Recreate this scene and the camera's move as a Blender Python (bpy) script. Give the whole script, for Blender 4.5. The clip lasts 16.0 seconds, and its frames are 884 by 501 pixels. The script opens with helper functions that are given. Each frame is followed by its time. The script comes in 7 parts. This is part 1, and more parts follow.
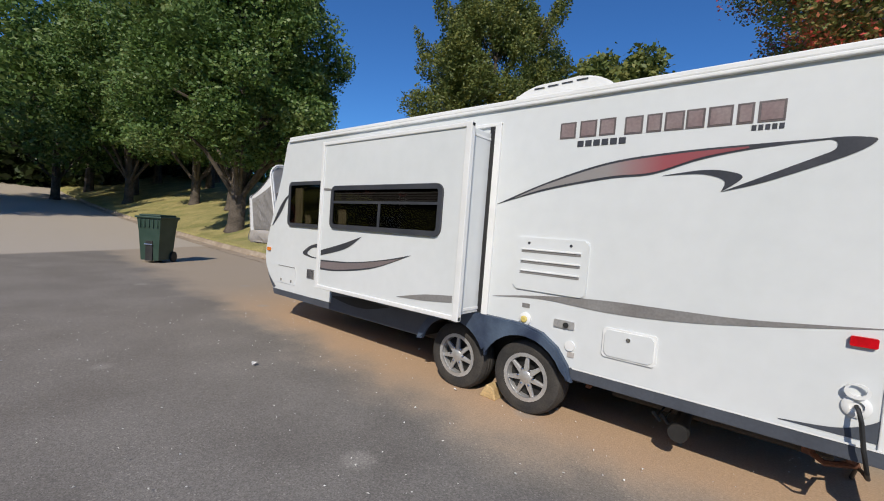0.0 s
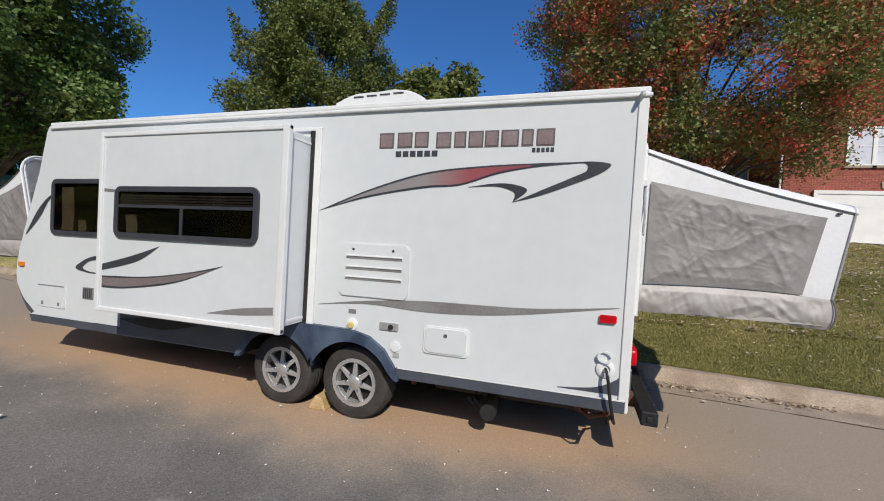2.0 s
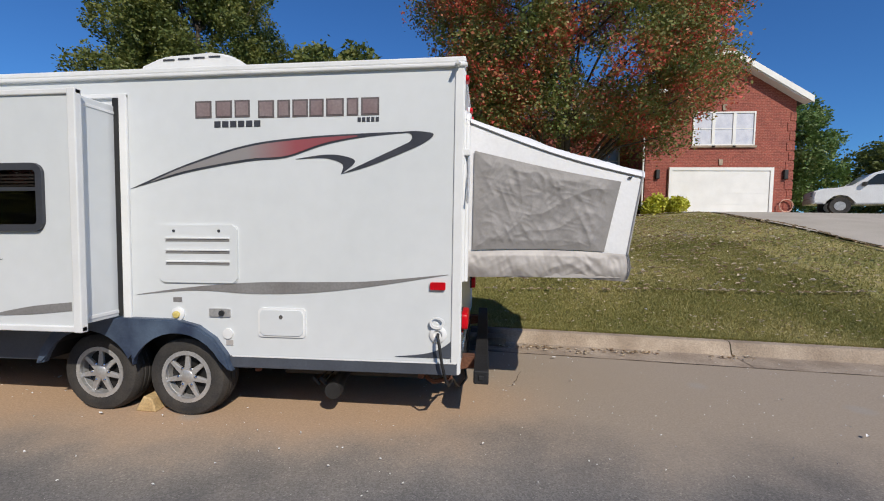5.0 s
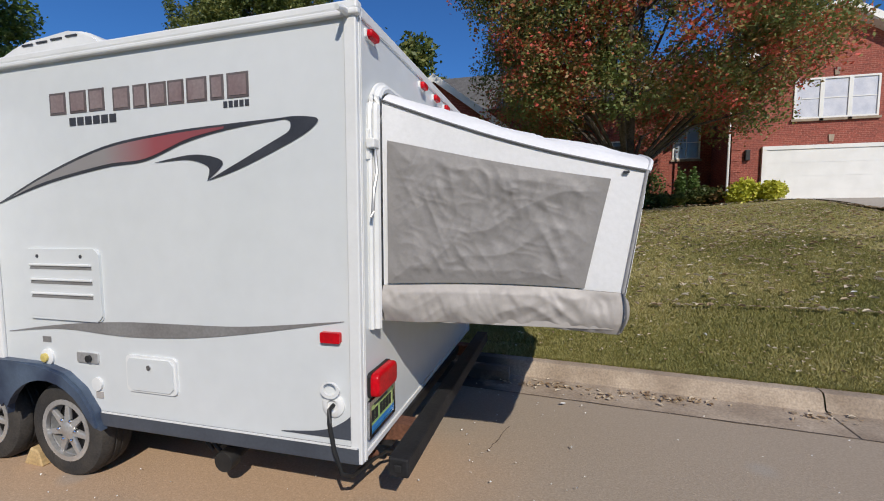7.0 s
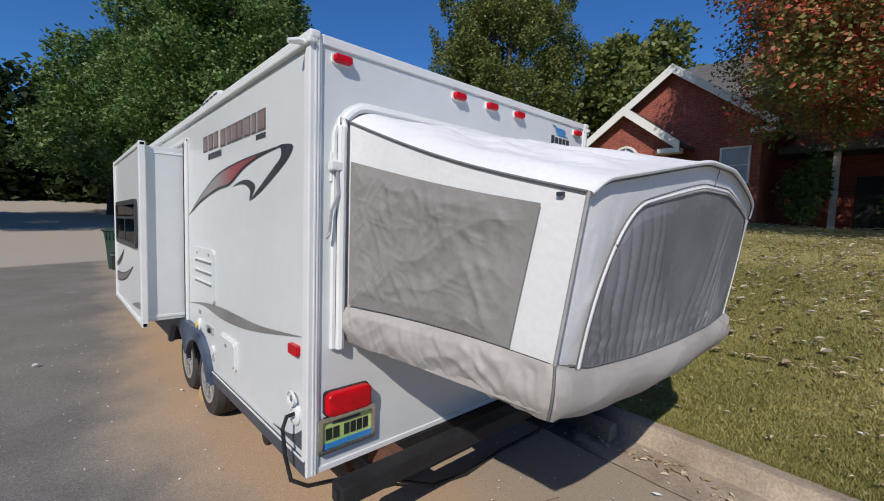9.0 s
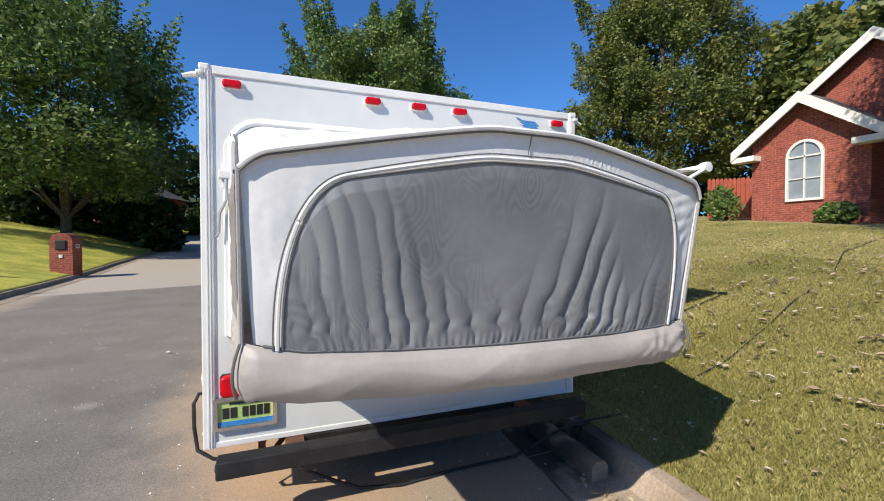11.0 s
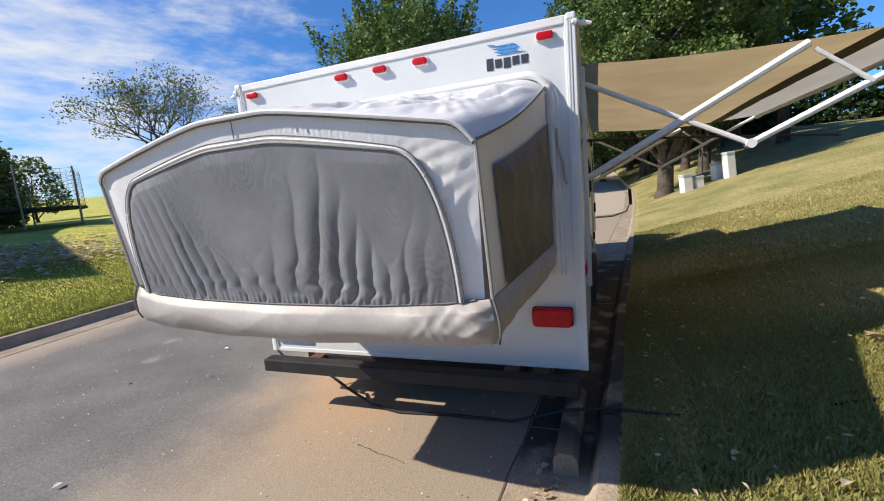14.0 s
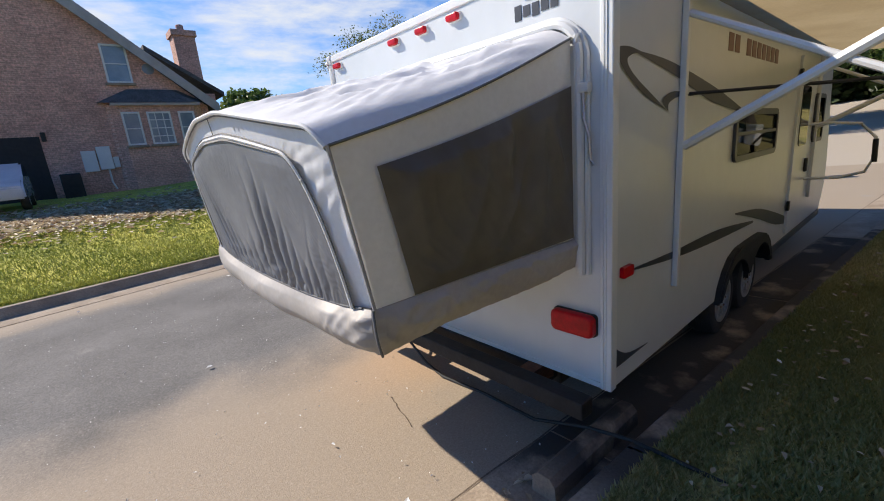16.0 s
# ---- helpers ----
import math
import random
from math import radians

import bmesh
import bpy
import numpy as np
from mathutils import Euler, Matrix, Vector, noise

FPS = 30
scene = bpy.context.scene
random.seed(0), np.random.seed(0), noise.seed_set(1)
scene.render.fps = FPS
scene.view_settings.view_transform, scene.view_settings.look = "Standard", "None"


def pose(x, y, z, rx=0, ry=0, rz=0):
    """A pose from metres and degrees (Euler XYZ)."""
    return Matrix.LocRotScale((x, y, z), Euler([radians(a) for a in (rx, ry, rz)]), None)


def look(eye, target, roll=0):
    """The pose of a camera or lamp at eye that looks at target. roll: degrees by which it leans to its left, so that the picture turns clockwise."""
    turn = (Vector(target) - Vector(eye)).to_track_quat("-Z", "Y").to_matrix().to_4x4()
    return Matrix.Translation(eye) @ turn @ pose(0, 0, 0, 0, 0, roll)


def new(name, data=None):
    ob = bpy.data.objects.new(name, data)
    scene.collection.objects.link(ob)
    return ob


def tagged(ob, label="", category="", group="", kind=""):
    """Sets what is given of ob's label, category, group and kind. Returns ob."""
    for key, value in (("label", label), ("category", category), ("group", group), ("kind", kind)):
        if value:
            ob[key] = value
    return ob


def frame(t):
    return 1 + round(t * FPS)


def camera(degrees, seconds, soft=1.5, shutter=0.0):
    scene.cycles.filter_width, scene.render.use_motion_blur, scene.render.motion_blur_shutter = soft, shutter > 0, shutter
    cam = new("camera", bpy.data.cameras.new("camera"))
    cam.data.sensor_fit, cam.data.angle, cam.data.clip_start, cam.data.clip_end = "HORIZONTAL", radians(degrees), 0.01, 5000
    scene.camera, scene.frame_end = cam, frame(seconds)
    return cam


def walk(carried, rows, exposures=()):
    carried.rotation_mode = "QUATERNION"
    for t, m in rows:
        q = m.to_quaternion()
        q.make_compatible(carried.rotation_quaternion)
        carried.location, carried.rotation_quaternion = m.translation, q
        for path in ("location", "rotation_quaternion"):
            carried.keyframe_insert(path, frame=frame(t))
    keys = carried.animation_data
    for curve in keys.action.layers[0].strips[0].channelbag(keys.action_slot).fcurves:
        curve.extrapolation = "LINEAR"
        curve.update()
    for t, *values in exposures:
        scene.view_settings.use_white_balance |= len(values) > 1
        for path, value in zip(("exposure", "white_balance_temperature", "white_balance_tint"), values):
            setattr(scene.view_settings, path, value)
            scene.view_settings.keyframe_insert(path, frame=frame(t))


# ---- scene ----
cam = camera(92.7, 16.0, soft=1.05)
PATH = [
    (0, (-0.437, -2.962, 1.449), (-1.72, -1.432, 1.333), 4.3),
    (0.5, (-0.384, -2.965, 1.469), (-1.456, -1.279, 1.377), 5.0),
    (1, (-0.356, -2.954, 1.489), (-1.206, -1.145, 1.412), 4.9),
    (1.5, (-0.354, -2.948, 1.477), (-1.043, -1.071, 1.428), 4.2),
    (2, (-0.357, -2.951, 1.486), (-0.969, -1.048, 1.433), 3.4),
    (2.5, (-0.354, -2.954, 1.489), (-0.935, -1.041, 1.43), 3.1),
    (3, (-0.375, -2.957, 1.476), (-0.926, -1.035, 1.423), 3.0),
    (3.5, (-0.364, -2.951, 1.458), (-0.843, -1.01, 1.411), 2.8),
    (4, (-0.294, -2.942, 1.46), (-0.612, -0.969, 1.384), 1.8),
    (4.5, (-0.051, -2.9, 1.438), (-0.296, -0.917, 1.342), 1.0),
    (5, (0.168, -2.792, 1.424), (-0.036, -0.805, 1.314), 0.9),
    (7.5, (1.121, -1.504, 1.637), (0.337, 0.327, 1.454), 0.2),
    (8, (1.409, -1.322, 1.659), (0.299, 0.333, 1.486), 2.0),
    (8.5, (1.639, -1.079, 1.654), (0.346, 0.438, 1.491), 2.4),
    (9, (1.856, -0.875, 1.696), (0.391, 0.478, 1.551), 1.8),
    (11.5, (2.71, 0.765, 1.556), (0.783, 1.299, 1.508), -0.5),
    (12, (2.795, 1.16, 1.563), (0.82, 1.468, 1.496), -1.1),
    (12.5, (2.881, 1.531, 1.543), (0.886, 1.637, 1.468), -1.3),
    (13, (2.779, 1.869, 1.522), (0.784, 1.777, 1.406), -2.2),
    (13.5, (2.699, 2.208, 1.529), (0.738, 1.841, 1.389), -4.2),
    (14, (2.626, 2.545, 1.606), (0.775, 1.84, 1.331), -4.9),
    (14.5, (2.465, 2.777, 1.608), (0.728, 1.829, 1.318), -5.5),
    (15, (2.246, 2.965, 1.669), (0.618, 1.859, 1.311), -5.9),
    (15.5, (2.074, 3.221, 1.715), (0.718, 1.817, 1.279), -5.8),
    (16, (1.856, 3.388, 1.736), (0.597, 1.91, 1.257), -5.3),
]
walk(cam, [(t, look(eye, target, roll)) for t, eye, target, roll in PATH], [(0, 0.1, 6850, 8.5), (2, 0.03, 6800, 8.5), (5, 0.02, 6800, 9), (7.5, -0.04, 6700, 9), (9, -0.03, 6650, 8.5), (11, 0.56, 7050, 8.5), (13, 0.67, 7200, 9.5), (16, 0.66, 7100, 10)])

# ---- light ----
SUN_WAY = Vector((0.65, -1.15, 1.06)).normalized()
sun = new("sun", bpy.data.lights.new("sun", "SUN"))
sun.data.energy, sun.data.angle, sun.data.color = 3.85, radians(0.53), (1.0, 0.94, 0.86)
sun.matrix_world = look(SUN_WAY * 60, (0, 0, 0))
world = bpy.data.worlds.new("sky")
scene.world = world
world.use_nodes = True
wn, wl = world.node_tree.nodes, world.node_tree.links
sky = wn.new("ShaderNodeTexSky")
sky.sky_type, sky.sun_disc = "NISHITA", False
sky.sun_elevation = math.asin(SUN_WAY.z)
sky.sun_rotation = math.atan2(SUN_WAY.x, SUN_WAY.y)
sky.air_density, sky.dust_density, sky.ozone_density = 1.0, 0.2, 4.0
tint = wn.new("ShaderNodeMix")
tint.data_type, tint.blend_type = "RGBA", "MULTIPLY"
tint.inputs[0].default_value = 1.0
tint.inputs[7].default_value = (0.49, 1.02, 1.66, 1)
wl.new(sky.outputs[0], tint.inputs[6])
# thin cirrus, thicker low over the far side of the street
wtc = wn.new("ShaderNodeTexCoord")
wmap = wn.new("ShaderNodeMapping")
wmap.inputs["Scale"].default_value = (2.2, 3.6, 9.0)
wmap.inputs["Rotation"].default_value = (0.0, 0.25, 0.4)
wl.new(wtc.outputs["Generated"], wmap.inputs["Vector"])
cn = wn.new("ShaderNodeTexNoise")
cn.inputs["Scale"].default_value, cn.inputs["Detail"].default_value, cn.inputs["Roughness"].default_value = 2.4, 9, 0.62
wl.new(wmap.outputs[0], cn.inputs["Vector"])
way = wn.new("ShaderNodeVectorMath")
way.operation = "DOT_PRODUCT"
way.inputs[1].default_value = (-0.35, -0.89, 0.28)
wl.new(wtc.outputs["Generated"], way.inputs[0])
lim = wn.new("ShaderNodeMapRange")
lim.inputs["From Min"].default_value, lim.inputs["From Max"].default_value = 0.76, 0.98
lim.inputs["To Min"].default_value, lim.inputs["To Max"].default_value = -0.30, 0.18
wl.new(way.outputs["Value"], lim.inputs["Value"])
add = wn.new("ShaderNodeMath")
add.operation = "ADD"
wl.new(cn.outputs["Fac"], add.inputs[0])
wl.new(lim.outputs[0], add.inputs[1])
cov = wn.new("ShaderNodeMapRange")
cov.interpolation_type = "SMOOTHSTEP"
cov.inputs["From Min"].default_value, cov.inputs["From Max"].default_value = 0.38, 0.94
wl.new(add.outputs[0], cov.inputs["Value"])
cloud = wn.new("ShaderNodeMix")
cloud.data_type = "RGBA"
wl.new(cov.outputs[0], cloud.inputs[0])
wl.new(tint.outputs[2], cloud.inputs[6])
cloud.inputs[7].default_value = (7.6, 8.2, 9.2, 1)
wl.new(cloud.outputs[2], wn["Background"].inputs[0])
wn["Background"].inputs[1].default_value = 0.068


# ---- materials ----
def mat(name, color, rough=0.6, color2=None, scale=4.0, metal=0.0, bump=0.0, bump_scale=60.0, fine=0.12, detail=6.0, spec=0.5, coat=0.0, vary=0.0):
    """A surface with broad stains (color to color2), fine grain and relief, in metres."""
    m = bpy.data.materials.new(name)
    m.use_nodes = True
    n, l = m.node_tree.nodes, m.node_tree.links
    b = n["Principled BSDF"]
    b.inputs["Roughness"].default_value, b.inputs["Metallic"].default_value = rough, metal
    b.inputs["Specular IOR Level"].default_value, b.inputs["Coat Weight"].default_value = spec, coat
    tc = n.new("ShaderNodeTexCoord")
    big = n.new("ShaderNodeTexNoise")
    big.inputs["Scale"].default_value, big.inputs["Detail"].default_value = scale, detail
    l.new(tc.outputs["Object"], big.inputs["Vector"])
    small = n.new("ShaderNodeTexNoise")
    small.inputs["Scale"].default_value, small.inputs["Detail"].default_value = bump_scale, 4
    l.new(tc.outputs["Object"], small.inputs["Vector"])
    ramp = n.new("ShaderNodeValToRGB")
    ramp.color_ramp.elements[0].position, ramp.color_ramp.elements[1].position = 0.35, 0.65
    ramp.color_ramp.elements[0].color = (*color, 1)
    ramp.color_ramp.elements[1].color = (*(color2 or [c * 0.88 for c in color]), 1)
    l.new(big.outputs["Fac"], ramp.inputs["Fac"])
    mul = n.new("ShaderNodeMix")
    mul.data_type, mul.blend_type = "RGBA", "MULTIPLY"
    mul.inputs[0].default_value = 1.0
    l.new(ramp.outputs[0], mul.inputs[6])
    gr = n.new("ShaderNodeMapRange")
    gr.inputs["From Min"].default_value, gr.inputs["From Max"].default_value = 0.3, 0.7
    gr.inputs["To Min"].default_value, gr.inputs["To Max"].default_value = 1 - fine, 1 + fine
    l.new(small.outputs["Fac"], gr.inputs["Value"])
    last = gr.outputs[0]
    if vary:
        oi = n.new("ShaderNodeObjectInfo")
        vr = n.new("ShaderNodeMapRange")
        vr.inputs["To Min"].default_value, vr.inputs["To Max"].default_value = 1 - vary, 1 + vary
        l.new(oi.outputs["Random"], vr.inputs["Value"])
        pm = n.new("ShaderNodeMath")
        pm.operation = "MULTIPLY"
        l.new(last, pm.inputs[0])
        l.new(vr.outputs[0], pm.inputs[1])
        last = pm.outputs[0]
    l.new(last, mul.inputs[7])
    l.new(mul.outputs[2], b.inputs["Base Color"])
    if bump:
        bp = n.new("ShaderNodeBump")
        bp.inputs["Strength"].default_value, bp.inputs["Distance"].default_value = bump, 0.01
        l.new(small.outputs["Fac"], bp.inputs["Height"])
        l.new(bp.outputs[0], b.inputs["Normal"])
    return m


WHITE = mat("trailer_white_fibreglass", (0.665, 0.685, 0.69), 0.28, (0.63, 0.655, 0.66), 1.2, fine=0.02, bump=0.02, bump_scale=9)
TRIM = mat("white_aluminium_trim", (0.77, 0.775, 0.77), 0.35, (0.71, 0.715, 0.705), 4, fine=0.015)
SKIRT = mat("dark_grey_skirting", (0.075, 0.085, 0.105), 0.45, (0.055, 0.062, 0.078), 3, fine=0.08)
FENDER = mat("faded_blue_fender", (0.028, 0.042, 0.078), 0.45, (0.085, 0.12, 0.175), 4, fine=0.1)
DECAL_DARK = mat("charcoal_decal", (0.035, 0.038, 0.048), 0.4, (0.05, 0.052, 0.062), 5)
DECAL_GREY = mat("silver_grey_decal", (0.24, 0.235, 0.23), 0.4, (0.19, 0.18, 0.175), 3)
DECAL_RED = mat("wine_red_decal", (0.26, 0.06, 0.075), 0.4, (0.22, 0.11, 0.115), 3)
BLACK = mat("black_rubber", (0.012, 0.012, 0.013), 0.6, (0.02, 0.02, 0.02), 8)
TYRE = mat("worn_tyre_rubber", (0.022, 0.022, 0.023), 0.8, (0.05, 0.045, 0.04), 5, fine=0.2, bump=0.3, bump_scale=80)
RIM = mat("brushed_alloy", (0.58, 0.575, 0.57), 0.34, (0.47, 0.465, 0.46), 9, metal=0.55, fine=0.12)
CHROME = mat("bright_steel", (0.7, 0.7, 0.7), 0.2, None, 8, metal=1.0)
RUST = mat("rusty_frame_steel", (0.09, 0.035, 0.022), 0.85, (0.16, 0.07, 0.04), 12, fine=0.3, bump=0.4)
BUMPER = mat("worn_black_bumper_paint", (0.007, 0.007, 0.008), 0.68, (0.016, 0.016, 0.018), 9, fine=0.3, bump=0.2)
RED_LENS = mat("red_lens_plastic", (0.6, 0.003, 0.012), 0.3, (0.46, 0.003, 0.009), 14, spec=0.3)
AMBER = mat("amber_lens_plastic", (0.8, 0.22, 0.02), 0.25)
GLASS_DARK = mat("tinted_window_glass", (0.006, 0.006, 0.007), 0.04, (0.01, 0.009, 0.008), 3, spec=0.6)
CANVAS = mat("white_tent_canvas", (0.87, 0.87, 0.88), 0.6, (0.81, 0.81, 0.81), 2.5, fine=0.03, bump=0.10, bump_scale=45)
HEM = mat("taupe_tent_vinyl", (0.45, 0.42, 0.395), 0.52, (0.38, 0.35, 0.325), 3, fine=0.05, bump=0.08, bump_scale=40)
SCREEN = mat("grey_vinyl_window_cover", (0.275, 0.26, 0.25), 0.58, (0.235, 0.222, 0.212), 3, fine=0.05, bump=0.12, bump_scale=55)
MESH = mat("grey_window_mesh", (0.285, 0.292, 0.315), 0.55, (0.215, 0.221, 0.24), 3.2, fine=0.04, bump=0.03, bump_scale=30, spec=0.9)
PIPING = mat("grey_piping", (0.15, 0.15, 0.155), 0.7)
BIND = mat("grey_seam_binding", (0.36, 0.355, 0.355), 0.7)
AWNING = mat("tan_awning_fabric", (0.53, 0.405, 0.225), 0.7, (0.45, 0.335, 0.18), 2, fine=0.05)
# paler copy of the awning cloth: light coming through is put into its colour
AWNING_LIT = mat("lit_awning_fabric", (0.6, 0.57, 0.5), 0.7, (0.54, 0.5, 0.43), 2, fine=0.05)
AWNING_STRIPE = mat("brown_awning_stripe", (0.09, 0.055, 0.035), 0.7)
ASPHALT = mat("asphalt", (0.09, 0.088, 0.086), 0.9, (0.13, 0.127, 0.122), 1.5, fine=0.45, bump=0.9, bump_scale=160)
CONCRETE = mat("kerb_concrete", (0.39, 0.315, 0.24), 0.9, (0.27, 0.21, 0.155), 3, fine=0.2, bump=0.5, bump_scale=60, vary=0.08)
DRIVE = mat("driveway_concrete", (0.46, 0.42, 0.36), 0.9, (0.4, 0.36, 0.3), 1, fine=0.12)
BRICK = mat("red_house_brick", (0.30, 0.075, 0.05), 0.85, (0.25, 0.06, 0.042), 2, fine=0.3, bump=0.3, bump_scale=14)
BRICK_PINK = mat("weathered_pink_brick", (0.66, 0.37, 0.285), 0.85, (0.56, 0.30, 0.23), 1.2, fine=0.3, bump=0.3, bump_scale=14)
PAINT = mat("white_house_paint", (0.78, 0.77, 0.74), 0.5, (0.72, 0.71, 0.68), 2, fine=0.04)
SHINGLE = mat("grey_roof_shingles", (0.13, 0.125, 0.12), 0.9, (0.09, 0.085, 0.08), 3, fine=0.4, bump=0.5, bump_scale=20)
WINDOW = mat("house_window_glass", (0.22, 0.26, 0.3), 0.08, (0.32, 0.36, 0.4), 1.5)
PANE_PALE = mat("glass_before_pale_curtains", (0.55, 0.56, 0.62), 0.12, (0.68, 0.68, 0.72), 3.0)
BARK = mat("tree_bark", (0.06, 0.048, 0.038), 0.95, (0.11, 0.09, 0.073), 3, fine=0.4, bump=0.9, bump_scale=18)
BIN_GREEN = mat("dark_green_bin_plastic", (0.018, 0.045, 0.032), 0.5, (0.03, 0.06, 0.045), 4, fine=0.1)
FENCE = mat("red_stained_fence", (0.42, 0.10, 0.06), 0.85, (0.33, 0.075, 0.045), 3, fine=0.2)


def let_light_through(m, amount):
    """Thin cloth: part of the light comes through from the other side."""
    n, l = m.node_tree.nodes, m.node_tree.links
    p = n["Principled BSDF"]
    t = n.new("ShaderNodeBsdfTranslucent")
    l.new(p.inputs["Base Color"].links[0].from_socket, t.inputs["Color"])
    mix = n.new("ShaderNodeMixShader")
    mix.inputs[0].default_value = amount
    l.new(p.outputs[0], mix.inputs[1])
    l.new(t.outputs[0], mix.inputs[2])
    l.new(mix.outputs[0], n["Material Output"].inputs["Surface"])


def add_coursing(m, joint):
    """Brick courses with pale mortar, laid along the walls."""
    n, l = m.node_tree.nodes, m.node_tree.links
    p = n["Principled BSDF"]
    tc, sp, ad, cb, br = (n.new("ShaderNode" + k) for k in ("TexCoord", "SeparateXYZ", "Math", "CombineXYZ", "TexBrick"))
    l.new(tc.outputs["Object"], sp.inputs[0])
    l.new(sp.outputs["X"], ad.inputs[0])
    l.new(sp.outputs["Y"], ad.inputs[1])
    l.new(ad.outputs[0], cb.inputs["X"])
    l.new(sp.outputs["Z"], cb.inputs["Y"])
    l.new(cb.outputs[0], br.inputs["Vector"])
    br.inputs["Scale"].default_value, br.inputs["Brick Width"].default_value, br.inputs["Row Height"].default_value, br.inputs["Mortar Size"].default_value = 1.0, 0.215, 0.075, 0.006
    br.inputs["Color1"].default_value, br.inputs["Color2"].default_value, br.inputs["Mortar"].default_value = (1.12, 1.1, 1.1, 1), (0.8, 0.82, 0.82, 1), (*joint, 1)
    mx = n.new("ShaderNodeMix")
    mx.data_type, mx.blend_type = "RGBA", "MULTIPLY"
    mx.inputs[0].default_value = 1.0
    l.new(p.inputs["Base Color"].links[0].from_socket, mx.inputs[6])
    l.new(br.outputs["Color"], mx.inputs[7])
    l.new(mx.outputs[2], p.inputs["Base Color"])


def add_dirt_and_shade(m):
    """Dirt patches along the gutter; the trailer's shade is put into the same dark colour."""
    n, l = m.node_tree.nodes, m.node_tree.links
    p = n["Principled BSDF"]
    tc, sp, nz, mr, mx = (n.new("ShaderNode" + k) for k in ("TexCoord", "SeparateXYZ", "TexNoise", "MapRange", "Mix"))
    l.new(tc.outputs["Object"], sp.inputs[0])
    l.new(tc.outputs["Object"], nz.inputs["Vector"])
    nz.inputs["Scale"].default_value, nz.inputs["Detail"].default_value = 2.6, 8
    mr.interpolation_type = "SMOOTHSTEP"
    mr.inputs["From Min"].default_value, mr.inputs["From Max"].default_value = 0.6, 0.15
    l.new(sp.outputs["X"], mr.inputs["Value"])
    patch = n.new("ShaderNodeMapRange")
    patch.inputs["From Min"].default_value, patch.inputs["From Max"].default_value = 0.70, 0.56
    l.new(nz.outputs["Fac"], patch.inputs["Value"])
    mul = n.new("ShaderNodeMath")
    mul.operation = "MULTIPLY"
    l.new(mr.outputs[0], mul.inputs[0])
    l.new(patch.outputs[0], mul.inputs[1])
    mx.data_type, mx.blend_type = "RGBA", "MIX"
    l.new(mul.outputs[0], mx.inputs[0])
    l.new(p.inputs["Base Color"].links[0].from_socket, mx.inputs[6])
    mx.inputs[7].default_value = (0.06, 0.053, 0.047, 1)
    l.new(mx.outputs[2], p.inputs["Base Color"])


DIRT_SHADE = mat("gutter_concrete_dirt_and_shade", (0.39, 0.315, 0.24), 0.9, (0.27, 0.21, 0.155), 3, fine=0.2, bump=0.5, bump_scale=60, vary=0.08)
add_dirt_and_shade(DIRT_SHADE)
add_coursing(BRICK, (1.3, 2.2, 2.4))
add_coursing(BRICK_PINK, (1.15, 1.35, 1.35))
let_light_through(AWNING, 0.58)
let_light_through(AWNING_LIT, 0.45)
let_light_through(CANVAS, 0.12)
let_light_through(MESH, 0.2)


def add_moire(m):
    """The two woven layers of the screen beat against each other in fine contour lines, in patches."""
    n, l = m.node_tree.nodes, m.node_tree.links
    p = n["Principled BSDF"]
    tc, sc_, nz, am, sn, mk, fl, gn, on, mx = (n.new("ShaderNode" + k) for k in ("TexCoord", "VectorMath", "TexNoise", "Math", "Math", "TexNoise", "MapRange", "Math", "Math", "Mix"))
    sc_.operation = "MULTIPLY"
    sc_.inputs[1].default_value = (1.0, 1.6, 0.75)
    l.new(tc.outputs["Object"], sc_.inputs[0])
    l.new(sc_.outputs[0], nz.inputs["Vector"])
    nz.inputs["Scale"].default_value, nz.inputs["Detail"].default_value = 5.0, 1.0
    am.operation, am.inputs[1].default_value = "MULTIPLY", 95.0
    l.new(nz.outputs["Fac"], am.inputs[0])
    sn.operation = "SINE"
    l.new(am.outputs[0], sn.inputs[0])
    l.new(tc.outputs["Object"], mk.inputs["Vector"])
    mk.inputs["Scale"].default_value = 3.1
    fl.inputs["From Min"].default_value, fl.inputs["From Max"].default_value, fl.inputs["To Max"].default_value = 0.46, 0.62, 0.13
    l.new(mk.outputs["Fac"], fl.inputs["Value"])
    gn.operation, on.operation, on.inputs[1].default_value = "MULTIPLY", "ADD", 1.0
    l.new(sn.outputs[0], gn.inputs[0])
    l.new(fl.outputs[0], gn.inputs[1])
    l.new(gn.outputs[0], on.inputs[0])
    mx.data_type, mx.blend_type = "RGBA", "MULTIPLY"
    mx.inputs[0].default_value = 1.0
    l.new(p.inputs["Base Color"].links[0].from_socket, mx.inputs[6])
    l.new(on.outputs[0], mx.inputs[7])
    l.new(mx.outputs[2], p.inputs["Base Color"])


add_moire(MESH)


